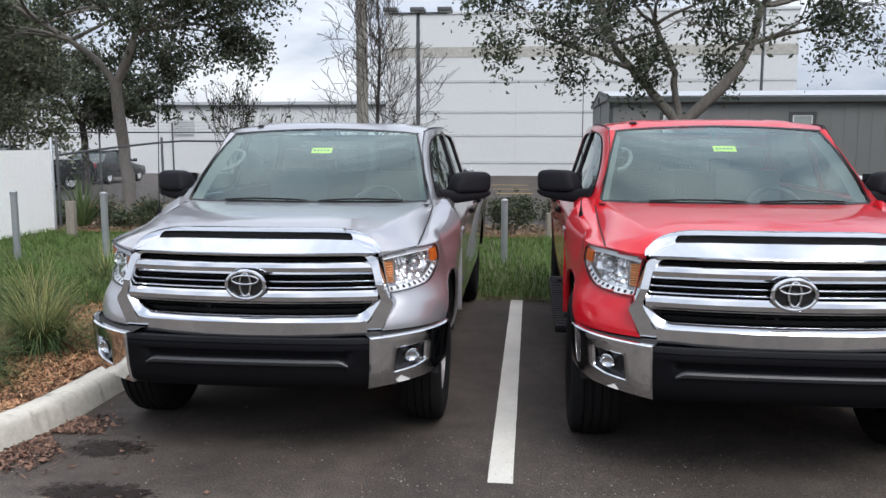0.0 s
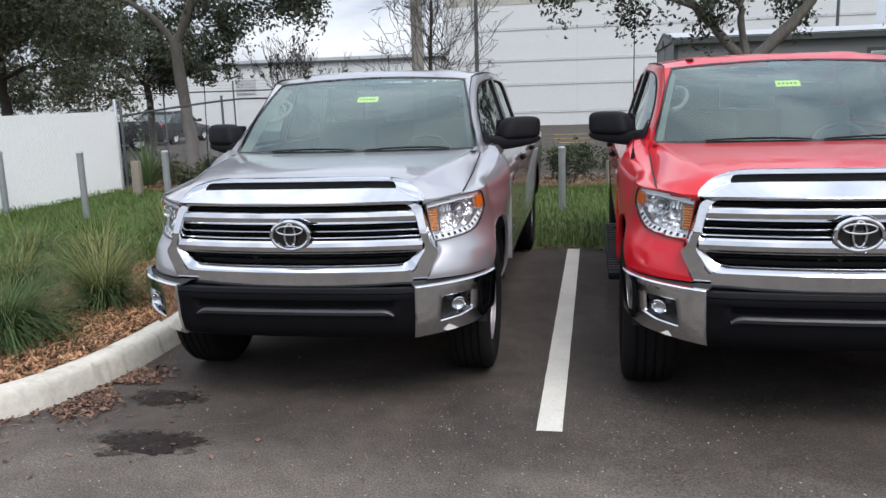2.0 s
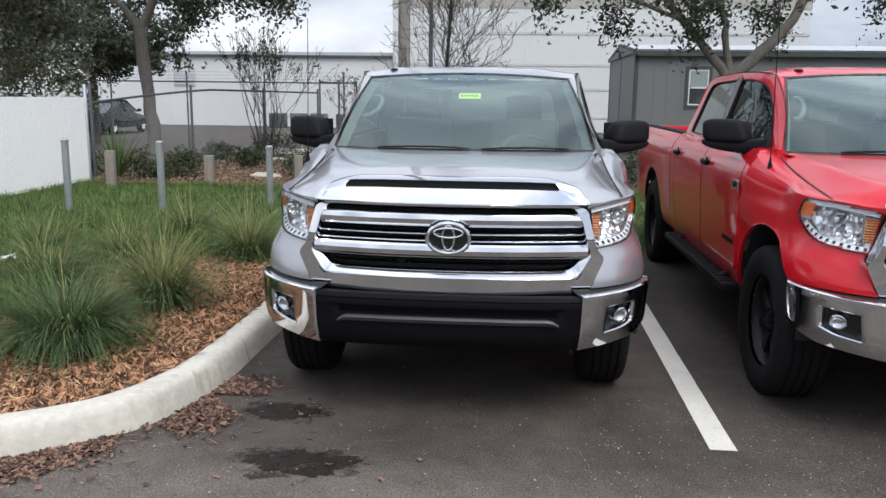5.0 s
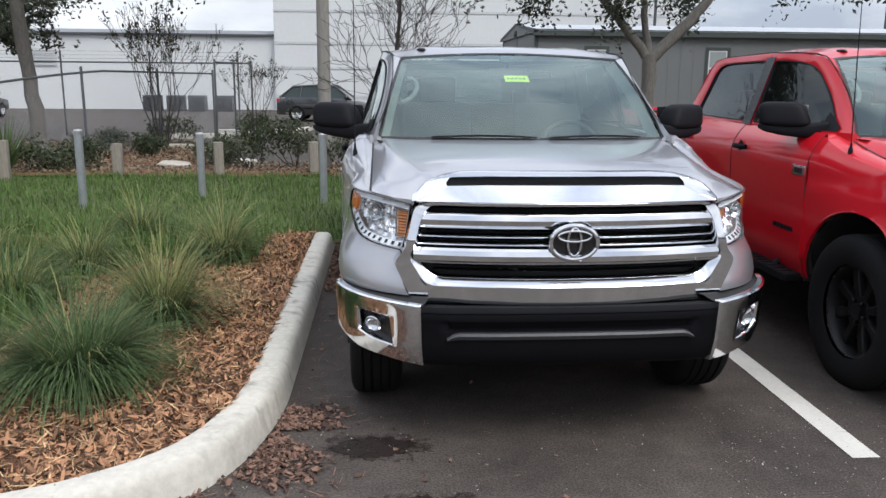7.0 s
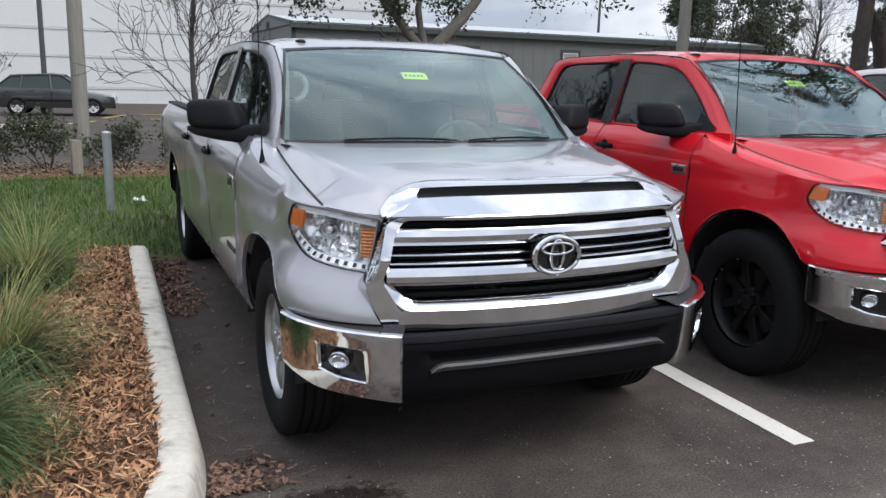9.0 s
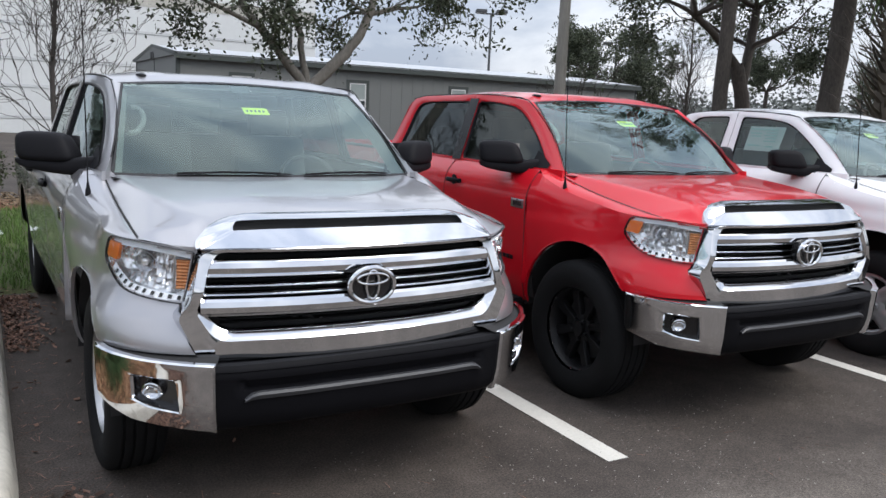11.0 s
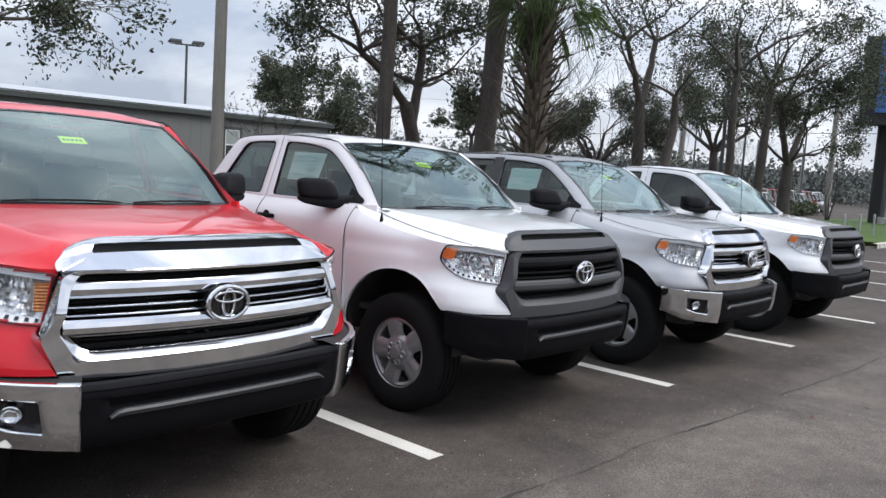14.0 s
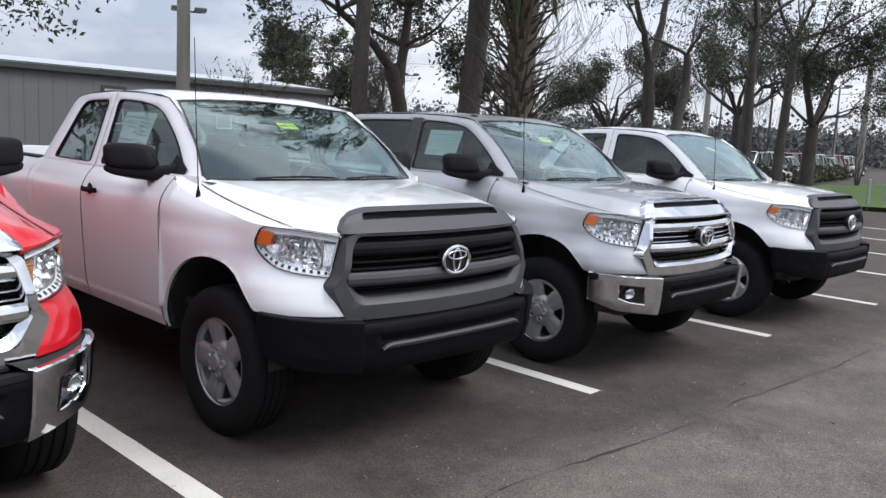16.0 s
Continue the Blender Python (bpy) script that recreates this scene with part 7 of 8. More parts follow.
# ---- trees ----
def limbs(shape, p, d, length, r, depth, rng, tips, gravity=0.0, split=(2, 3), spread=0.55, bend=0.22, ratio=0.72, sides=7, thin=0.006):
    n = 5
    pts, rad = [p.copy()], [r]
    q, dd = p.copy(), d.normalized()
    for k in range(n):
        dd = (dd + Vector((rng.gauss(0, bend), rng.gauss(0, bend), rng.gauss(0, bend) + gravity)) * 0.5).normalized()
        q = q + dd * (length / n)
        pts.append(q.copy())
        rad.append(max(thin, r * (1 - 0.45 * (k + 1) / n)))
    shape.tube(pts, rad, sides if r > 0.03 else 4, cap=False)
    if depth <= 1:
        tips.extend((pts[k], dd) for k in (2, 3, 4))
    elif depth == 2:
        tips.append((pts[4], dd))
    if depth == 0:
        tips.append((q, dd))
        return
    for k in range(rng.randint(*split)):
        a = rng.uniform(0, 2 * math.pi)
        o = dd.orthogonal().normalized()
        side = (o * math.cos(a) + dd.cross(o) * math.sin(a))
        nd = (dd + side * spread * rng.uniform(0.7, 1.4)).normalized()
        start = pts[-1] if k < 2 else pts[3]
        limbs(shape, start, nd, length * ratio * rng.uniform(0.8, 1.15), rad[-1] * rng.uniform(0.68, 0.9), depth - 1, rng, tips, gravity, split, spread, bend, ratio, sides, thin)


def foliage(tips, rng, per, size, puff, droop=0.0, bare=0.0):
    nr = np.random.default_rng(rng.randrange(10 ** 6))
    V, F = [], []
    for p, d in tips:
        if noise.noise(Vector(p) * 1.1) < bare - 0.27:
            continue
        m = int(per * 0.40 * rng.uniform(0.2, 1.8))
        sub = nr.normal(0, puff * 1.1, (4, 3)) * np.array([1, 1, 0.75])
        c = sub[nr.integers(0, 4, m)] + nr.normal(0, puff * 0.48, (m, 3)) * np.array([1, 1, 0.8]) + np.array(p)
        c[:, 2] -= np.abs(nr.normal(0, droop, m)) if droop else 0
        u = nr.normal(0, 1, (m, 3))
        u /= np.linalg.norm(u, axis=1)[:, None]
        w = np.cross(u, nr.normal(0, 1, (m, 3)))
        w /= np.linalg.norm(w, axis=1)[:, None] + 1e-9
        s = size * 0.92 * nr.uniform(0.6, 1.4, m)[:, None]
        a, b, e, f = c - u * s, c + w * s * 0.48, c + u * s, c - w * s * 0.48
        k = len(V)
        V.extend(map(tuple, np.stack([a, b, e, f], 1).reshape(-1, 3)))
        F.extend((k + 4 * i, k + 4 * i + 1, k + 4 * i + 2, k + 4 * i + 3) for i in range(m))
    s = Shape()
    s.v, s.f = V, F
    return s


FAR_LEAF = 0.72


def grown_tree(x, y, stems, first, seed, label, bark, leaf, depth=3, per=60, size=0.07, puff=0.36, droop=0.2, gravity=0.0, spread=0.6, ratio=0.74, category="tree", bend=0.22, split=(2, 3), name="oak_tree", group="", bare=0.1, girth=1.0):
    """stems: runs of (dx, dy, z, radius), the trunk first. first: limbs as (direction, length, stem, point, radius)."""
    rng = random.Random(seed)
    root = thing(name, pose(x, y, ground_z(x, y)), label, category, group)
    s = Shape()
    for k, st in enumerate(stems):
        pts, rad = [], []
        for i in range(len(st) - 1):
            q = [Vector(st[max(0, min(len(st) - 1, i + j))][:3]) for j in (-1, 0, 1, 2)]
            for j in range(4):
                t = j / 4
                pts.append(0.5 * (2 * q[1] + (q[2] - q[0]) * t + (2 * q[0] - 5 * q[1] + 4 * q[2] - q[3]) * t * t + (3 * q[1] - q[0] - 3 * q[2] + q[3]) * t ** 3) + Vector((rng.gauss(0, 0.012), rng.gauss(0, 0.012), 0)))
                rad.append(girth * lerp(st[i][3], st[i + 1][3], t) * rng.uniform(0.95, 1.06))
        pts.append(Vector(st[-1][:3]))
        rad.append(girth * st[-1][3])
        if k == 0:
            pts.insert(0, pts[0] + Vector((0, 0, -0.15)))
            rad.insert(0, rad[0] * 1.4)
        s.tube(pts, rad, 12, cap=False)
    tips = []
    for d, ln, si, pi, rr in first:
        limbs(s, Vector(stems[si][pi][:3]), Vector(d), ln, rr, depth, rng, tips, gravity, split, spread, bend, ratio)
    part("trunk", s, bark, root)
    if per:
        far = x > 11 or y > 30
        cr = part("crown", foliage(tips, rng, per * (1.7 if far else 1.0), size * (FAR_LEAF if far else 1.0), puff * 0.42, droop * 0.4, bare), leaf, root, smooth=0)
        cr["kind"] = "stuff"
    return root


def fan(si, pi, n, ln, r, lift, seed):
    """Limbs that leave one point all round."""
    rng = random.Random(seed)
    out = []
    for k in range(n):
        a = 2 * math.pi * k / n + rng.uniform(-0.3, 0.3)
        out.append(((math.cos(a), math.sin(a), lift * rng.uniform(0.7, 1.3)), ln * rng.uniform(0.85, 1.15), si, pi, r))
    return out


# oak beside the fence
grown_tree(-9.48, 18.2, [[(0.14, 0, 0, 0.17), (0.11, 0, 0.8, 0.148), (0.03, 0, 1.9, 0.138), (-0.06, 0, 3.15, 0.13)], [(-0.06, 0, 3.1, 0.085), (-0.45, 0, 3.6, 0.075), (-1.1, 0, 4.1, 0.065), (-1.8, 0, 4.5, 0.055)], [(-0.06, 0, 3.1, 0.10), (0.2, 0, 3.6, 0.09), (0.45, 0, 4.25, 0.08), (0.5, 0, 5.0, 0.07)]],
           [((0.95, -0.1, 0.30), 1.5, 2, 2, 0.07), ((0.9, 0.3, 0.5), 1.5, 2, 2, 0.07), ((0.85, -0.4, 0.15), 1.3, 2, 2, 0.06)] + fan(2, 3, 5, 1.4, 0.06, 0.6, 3) + fan(1, 3, 5, 1.4, 0.05, 0.5, 4) + fan(1, 2, 3, 1.2, 0.05, 0.4, 5) + fan(2, 2, 3, 1.3, 0.05, 0.4, 6),
           11, "live oak with a pale trunk and dark dense leaves", M["bark"], M["leaf"], 3, 78, 0.06, 0.42, 0.4, bare=0.08)
# lower oaks behind the fence
grown_tree(-15.3, 19.5, [[(0, 0, 0, 0.16), (0.1, 0, 1.3, 0.14), (0.0, 0, 2.5, 0.13), (0.1, 0, 3.6, 0.10)]], fan(0, 2, 8, 1.45, 0.05, 0.30, 7) + fan(0, 3, 7, 1.6, 0.05, 0.5, 8) + fan(0, 3, 4, 1.3, 0.05, 1.5, 47),
           12, "low spreading oak behind the white fence", M["dark bark"], M["leaf light"], 3, 84, 0.070, 0.60, 0.50, bare=-0.2)
grown_tree(-15.14, 26.4, [[(0, 0, 0, 0.13), (0.05, 0, 1.2, 0.12), (0.0, 0, 2.4, 0.11)]], fan(0, 2, 6, 1.15, 0.07, 0.6, 9) + fan(0, 2, 3, 1.3, 0.07, 1.5, 10),
           13, "small dark oak near the parked cars", M["dark bark"], M["leaf"], 3, 90, 0.075, 0.42, 0.25, bare=0.06)
# forked oak in front of the trailer
grown_tree(2.82, 16.47, [[(0.02, 0, 0, 0.20), (0, 0, 1.2, 0.175), (0, 0, 2.25, 0.18)],
                         [(0, 0, 2.15, 0.13), (-0.45, 0.05, 2.7, 0.112), (-0.85, 0.05, 3.15, 0.10), (-1.3, 0.1, 3.75, 0.085), (-1.55, 0.1, 4.5, 0.07)],
                         [(0, 0, 2.15, 0.16), (0.5, 0, 2.65, 0.142), (0.97, 0, 3.15, 0.125), (1.25, 0, 3.7, 0.11), (1.42, 0, 4.4, 0.09)],
                         [(0, 0, 2.2, 0.10), (-0.1, 0.1, 2.85, 0.085), (-0.17, 0.1, 3.3, 0.08), (-0.5, 0.2, 4.1, 0.06)],
                         [(-0.95, 0.05, 3.25, 0.06), (-1.6, 0.0, 3.5, 0.05), (-2.3, 0.0, 3.75, 0.04)]],
           fan(4, 2, 5, 0.75, 0.03, 0.25, 11) + fan(4, 1, 2, 0.6, 0.03, 0.6, 12) + fan(1, 4, 4, 1.1, 0.045, 0.6, 13) + fan(2, 4, 4, 1.1, 0.05, 0.6, 14) + fan(3, 3, 4, 0.9, 0.04, 0.7, 16) + fan(2, 3, 3, 1.0, 0.04, 0.3, 45) + fan(1, 3, 3, 0.9, 0.04, 0.4, 46) + [((1.0, -0.1, 0.12), 1.05, 2, 3, 0.05), ((1.0, 0.4, 0.2), 1.2, 2, 4, 0.05), ((1.0, -0.5, 0.0), 1.1, 2, 4, 0.045)],
           21, "forked live oak with drooping leafy twigs", M["bark"], M["leaf"], 3, 36, 0.056, 0.32, 0.6, bare=0.22, girth=0.76)
# trees at the end of the row
grown_tree(12.2, 14.65, [[(0, 0, 0, 0.20), (0.02, 0, 2.5, 0.17), (0.05, 0, 6.8, 0.155)]], fan(0, 2, 6, 2.0, 0.08, 0.5, 17),
           31, "straight dark tree trunk beside the lot", M["dark bark"], M["leaf"], 3, 50, 0.08, 0.36)
grown_tree(14.9, 16.3, [[(0.28, 0, 0, 0.24), (0.2, 0, 1.2, 0.22), (0.0, 0, 2.4, 0.20), (-0.35, 0, 3.3, 0.17)], [(-0.3, 0, 3.2, 0.13), (-1.1, 0, 3.9, 0.10), (-2.0, 0, 4.4, 0.08)], [(-0.1, 0, 2.8, 0.14), (0.1, 0, 3.8, 0.12), (0.2, 0, 4.8, 0.10)]],
           fan(1, 2, 5, 1.3, 0.06, 0.5, 18) + fan(2, 2, 5, 1.5, 0.07, 0.5, 19) + fan(2, 1, 3, 1.4, 0.06, 0.35, 20),
           32, "leaning dark oak with a broad crown", M["dark bark"], M["leaf"], 3, 34, 0.08, 0.38, 0.25)
grown_tree(14.0, 13.15, [[(0.0, 0, 0, 0.27), (0.05, 0, 2.0, 0.25), (0.2, 0, 4.0, 0.235), (0.4, 0, 8.5, 0.2), (0.3, 0, 11.0, 0.15)]], fan(0, 3, 7, 2.2, 0.09, 0.3, 21) + fan(0, 4, 5, 1.8, 0.08, 0.7, 41),
           33, "thick dark pine trunk rising out of view", M["dark bark"], M["leaf"], 3, 34, 0.10, 0.45)
grown_tree(25.0, 15.1, [[(0.2, 0, 0, 0.23), (0.1, 0, 1.8, 0.205), (0, 0, 3.3, 0.20), (-0.1, 0, 4.4, 0.18)], [(-0.1, 0, 4.3, 0.13), (-0.6, 0, 5.2, 0.11), (-1.3, 0, 6.3, 0.08)], [(-0.1, 0, 4.3, 0.13), (0.4, 0, 5.4, 0.12), (0.7, 0, 6.6, 0.09)]],
           fan(1, 2, 4, 1.5, 0.06, 0.7, 22) + fan(2, 2, 4, 1.5, 0.06, 0.7, 23) + [((-0.9, 0, 0.5), 1.6, 1, 1, 0.06)],
           34, "thinning oak with upright forked limbs", M["dark bark"], M["leaf"], 3, 14, 0.08, 0.4, 0.3)
grown_tree(24.8, 14.0, [[(0.2, 0, 0, 0.22), (0.05, 0, 1.4, 0.20), (0.25, 0, 2.6, 0.17), (0.6, 0, 3.6, 0.14), (0.5, 0, 4.6, 0.11)]], fan(0, 4, 3, 1.2, 0.06, 0.9, 24),
           35, "bare leaning trunk with cut limbs", M["dark bark"], M["leaf"], 2, 0)
for k, (x, y, r, lean) in enumerate(((30.4, 14.0, 0.17, -0.1), (33.6, 14.0, 0.19, 0.5))):
    grown_tree(x, y, [[(0, 0, 0, r * 1.2), (0.05, 0, 2.0, r), (lean * 0.6, 0, 4.0, r * 0.9), (lean, 0, 6.0, r * 0.8)]], fan(0, 3, 5, 1.8, 0.09, 0.9, 25 + k * 27) + fan(0, 2, 2, 1.3, 0.05, 0.6, 60 + k),
               36 + 20 * k, "tall dark trunk with sparse leaves", M["dark bark"], M["leaf"], 3, 12, 0.10, 0.5, 0.3)
grown_tree(36.8, 14.0, [[(0, 0, 0, 0.30), (0.1, 0, 1.6, 0.27), (0.2, 0, 2.8, 0.25)], [(0.2, 0, 2.7, 0.17), (-0.8, 0, 4.0, 0.14), (-1.5, 0, 5.4, 0.1)], [(0.2, 0, 2.7, 0.18), (1.1, 0, 4.0, 0.14), (2.2, 0, 5.2, 0.1)]],
           fan(1, 2, 5, 1.9, 0.08, 0.5, 26) + fan(2, 2, 5, 1.9, 0.08, 0.5, 27) + fan(0, 2, 3, 2.0, 0.08, 1.2, 28),
           37, "broad oak over the far parked cars", M["dark bark"], M["leaf"], 3, 52, 0.085, 0.5, 0.3)
grown_tree(33.6, 22.0, [[(0, 0, 0, 0.20), (0.0, 0, 1.4, 0.17), (0.1, 0, 2.2, 0.16)]], fan(0, 2, 6, 1.7, 0.10, 0.7, 29) + fan(0, 2, 3, 1.7, 0.09, 1.8, 30),
           38, "round-headed oak beyond the palm", M["dark bark"], M["leaf"], 3, 130, 0.075, 0.56, 0.15)
grown_tree(45.0, 21.0, [[(0, 0, 0, 0.30), (0.1, 0, 2.0, 0.26), (0.0, 0, 3.6, 0.22)]], fan(0, 2, 6, 2.5, 0.13, 0.7, 31) + fan(0, 2, 3, 2.4, 0.12, 1.6, 32),
           39, "large far oak with a high crown", M["dark bark"], M["leaf"], 3, 56, 0.10, 0.55, 0.3)
grown_tree(28.6, 37.9, [[(0, 0, 0, 0.22), (0.0, 0, 1.5, 0.19), (0.0, 0, 2.8, 0.17)]], fan(0, 2, 6, 1.9, 0.10, 0.45, 33) + fan(0, 2, 4, 2.2, 0.10, 1.4, 34) + fan(0, 1, 5, 1.5, 0.08, 0.3, 35),
           40, "bushy evergreen oak beyond the trailer", M["dark bark"], M["leaf"], 3, 80, 0.11, 0.5, 0.2)
grown_tree(60.0, 52.0, [[(0, 0, 0, 0.26), (0.0, 0, 3.0, 0.2), (0.0, 0, 5.0, 0.17)]], fan(0, 2, 6, 1.7, 0.10, 0.5, 36) + fan(0, 2, 3, 1.8, 0.10, 1.6, 37),
           42, "far rounded pine above the woods", M["dark bark"], M["leaf"], 3, 60, 0.13, 0.55, 0.1)

def bare_tree(x, y, seed, h, stems, label, leaf=0, r=0.07, depth=4):
    rng = random.Random(seed)
    root = thing("bare_tree", pose(x, y, ground_z(x, y)), label, "tree", "bare winter trees")
    s = Shape()
    tips = []
    if stems == 1:
        lead = [Vector((0.03 * math.sin(k * 1.3), 0.03 * math.cos(k * 1.7), h * k / 10)) for k in range(11)]
        s.tube(lead, [max(0.006, r * (1 - k / 10.5)) for k in range(11)], 8, cap=False)
        for k in range(76):
            t = rng.uniform(0.16, 0.94)
            a = k * 2.4 + rng.uniform(-0.4, 0.4)
            base = lead[int(t * 10)].lerp(lead[int(t * 10) + 1], t * 10 % 1)
            limbs(s, base, Vector((math.cos(a), math.sin(a), rng.uniform(0.9, 1.8))), h * 0.135 * (1.25 - t), r * 0.26 * (1.15 - t), 3, rng, tips, 0.10, (2, 3), 0.5, 0.32, 0.72, 5, 0.0035)
    for k in range(stems if stems > 1 else 0):
        a = 2 * math.pi * k / stems + rng.uniform(-0.4, 0.4)
        limbs(s, Vector((math.cos(a) * 0.05, math.sin(a) * 0.05, 0)), Vector((math.cos(a) * 0.28, math.sin(a) * 0.28, 1)), h * 0.36, r, depth, rng, tips, 0.10, (2, 3), 0.42, 0.13, 0.66, 6, 0.0045)
    part("branchwork", s, M["twig"], root)["kind"] = "stuff"
    if leaf:
        f = part("foliage", foliage(tips[:: max(1, 8 - leaf)], rng, 4, 0.055, 0.06), M["shrub leaf"], root, smooth=0)
        f["kind"] = "stuff"
    return root


bare_tree(-2.06, 10.95, 51, 4.6, 1, "leafless grey tree with fine upright twigs", r=0.04)
bare_tree(-7.35, 20.0, 53, 3.5, 9, "thin many-stemmed shrub tree with few leaves", 3, 0.022)
bare_tree(-5.9, 24.6, 54, 2.5, 6, "thin many-stemmed shrub tree with few leaves", 3, 0.025)
bare_tree(24.2, 15.6, 61, 6.5, 4, "bare thin-stemmed tree between the oaks", 0, 0.035)
bare_tree(27.6, 14.9, 62, 5.5, 3, "bare thin-stemmed tree between the oaks", 0, 0.03)
bare_tree(17.2, 14.2, 63, 6.0, 3, "bare thin-stemmed tree between the oaks", 0, 0.03)
bare_tree(34.0, 15.0, 64, 4.5, 5, "bare brushy shrub tree by the far lot", 0, 0.03)
bare_tree(23.0, 26.0, 56, 7.0, 1, "leafless tree beyond the trailer", 0, 0.10)
bare_tree(14.5, 22.6, 57, 4.2, 3, "thin leafy sapling at the trailer's end", 4, 0.03)
bare_tree(47.0, 15.0, 58, 4.0, 3, "small bare tree on the far lawn", 0, 0.05)


# ---- shrubs ----
def shrub(x, y, w, h, seed, label="dark green clipped shrub in the bed"):
    rng = random.Random(seed)
    root = thing("shrub", pose(x, y, 0.03 + ground_z(x, y)), label, "shrub", "shrubs along the bed")
    s = Shape()
    tips = []
    for k in range(6):
        a = 2 * math.pi * k / 6 + rng.uniform(-0.3, 0.3)
        limbs(s, Vector((0, 0, 0)), Vector((math.cos(a) * w / h * 0.8, math.sin(a) * w / h * 0.8, 1)), h * 0.5, 0.014, 2, rng, tips, 0.02, (2, 3), 0.6, 0.3, 0.55, 5, 0.003)
    part("stemwork", s, M["twig"], root)
    f = part("leafage", foliage(tips, rng, 30, 0.034, 0.085), M["shrub leaf"], root, smooth=0)
    f["kind"] = "stuff"


rs = random.Random(77)
for k, (x, y, w, h) in enumerate(((-9.4, 14.7, 0.6, 0.5), (-8.0, 14.9, 0.55, 0.46), (-7.5, 15.3, 0.5, 0.46), (-4.62, 15.3, 0.45, 0.62), (-3.82, 15.2, 0.62, 0.82), (-2.75, 15.2, 0.5, 0.7), (-1.75, 15.0, 0.5, 0.7), (-0.35, 14.9, 0.5, 0.62), (0.75, 15.1, 0.5, 0.66), (1.6, 14.9, 0.5, 0.6), (2.7, 15.0, 0.6, 0.7), (-10.6, 14.8, 0.6, 0.8), (-12.0, 14.9, 0.6, 0.8))):
    shrub(x, y, w * 1.15, h * 1.3, 300 + k)
for k, (x, y, w, h) in enumerate(((-8.5, 19.8, 0.5, 0.45), (-7.2, 20.6, 0.75, 0.72), (-7.1, 18.1, 0.35, 0.4), (-6.0, 24.6, 0.7, 0.6), (-5.4, 16.4, 0.4, 0.5), (-9.9, 16.6, 0.6, 0.42), (-11.5, 16.9, 0.7, 0.45))):
    shrub(x, y, w * 1.2, h * 1.25, 330 + k, "loose green shrub below the trees")


def slab(x, y, w, d, t, yaw, seed):
    rng = random.Random(seed)
    ring = [(math.cos(a) * w * rng.uniform(0.8, 1.1), math.sin(a) * d * rng.uniform(0.8, 1.1)) for a in (2 * math.pi * k / 9 for k in range(9))]
    s = Shape().loops([[(q[0] * f, q[1] * f, z) for q in ring] for f, z in ((1.0, -0.05), (1.0, t * 0.8), (0.93, t))])
    s.fill([(q[0] * 0.93, q[1] * 0.93, t) for q in ring])
    tagged(part("stone_slab", s, M["rock"], at=pose(x, y, 0.05 + ground_z(x, y), 6, 4, yaw), smooth=0), "pale broken concrete slab lying in the bed", "stone slab", "slabs in the bed")


slab(-6.1, 16.1, 0.34, 0.24, 0.12, 25, 1)
slab(-6.85, 20.2, 0.5, 0.25, 0.10, 10, 2)
slab(-5.0, 17.2, 0.3, 0.2, 0.08, 70, 3)


# ---- palm with old leaf boots ----
def palm(x, y, h):
    rng = random.Random(91)
    root = thing("palm_tree", pose(x, y, ground_z(x)), "cabbage palm with a trunk full of old leaf boots", "palm tree")
    part("trunk", Shape().tube([(0, 0, -0.1), (0.05, 0, h * 0.5), (0.1, 0, h)], [0.32, 0.29, 0.26], 12), M["palm boot"], root)
    b = Shape()
    for k in range(300):
        z = 0.35 + (h - 0.2) * k / 300
        a = k * 2.4
        L = rng.uniform(0.6, 1.5) * (1.1 - 0.2 * k / 300)
        m = Matrix.Translation((math.cos(a) * 0.24, math.sin(a) * 0.24, z)) @ Matrix.Rotation(a, 4, "Z") @ Matrix.Rotation(radians(rng.uniform(28, 72)), 4, "Y")
        q = Shape().add([(-0.02, -0.06, 0), (-0.02, 0.06, 0), (0.03, 0.024, L * 0.4), (0.03, -0.024, L * 0.4), (-0.03, -0.010, L), (-0.03, 0.010, L), (-0.035, 0.0, 0.02), (0.0, 0.0, L * 0.45)], [(0, 1, 2, 3), (3, 2, 5, 4), (6, 0, 3, 7), (1, 6, 7, 2)])
        b.add(q.moved(m).v, q.f)
    ob = part("boot_sheath", b, M["palm boot"], root, smooth=0)
    ob["kind"] = "stuff"
    f = Shape()
    for k in range(46):
        a, tilt = rng.uniform(0, 6.28), rng.uniform(0.2, 2.75)
        L = rng.uniform(0.7, 1.1)
        base = Vector((0.1, 0, h))
        d = Vector((math.cos(a) * math.sin(tilt), math.sin(a) * math.sin(tilt), math.cos(tilt)))
        e = base + d * L
        f.tube([base, base + d * L * 0.5 + Vector((0, 0, 0.05)), e], [0.014, 0.012, 0.008], 4, cap=False)
        o = d.orthogonal().normalized()
        o2 = d.cross(o)
        for j in range(26):
            th = lerp(-1.9, 1.9, j / 25)
            ld = (d * math.cos(th) + o * math.sin(th)).normalized()
            tip = e + ld * 0.75 + Vector((0, 0, -0.5 * abs(rng.gauss(0.6, 0.4))))
            w = o2 * 0.012
            f.add([e - w, e + w, (e + tip) / 2 + w + Vector((0, 0, 0.06)), tip, (e + tip) / 2 - w + Vector((0, 0, 0.06))], [(0, 1, 2, 3, 4)])
    ob = part("frond_crown", f, M["palm leaf"], root, smooth=0)
    ob["kind"] = "stuff"


palm(13.68, 11.5, 5.7)


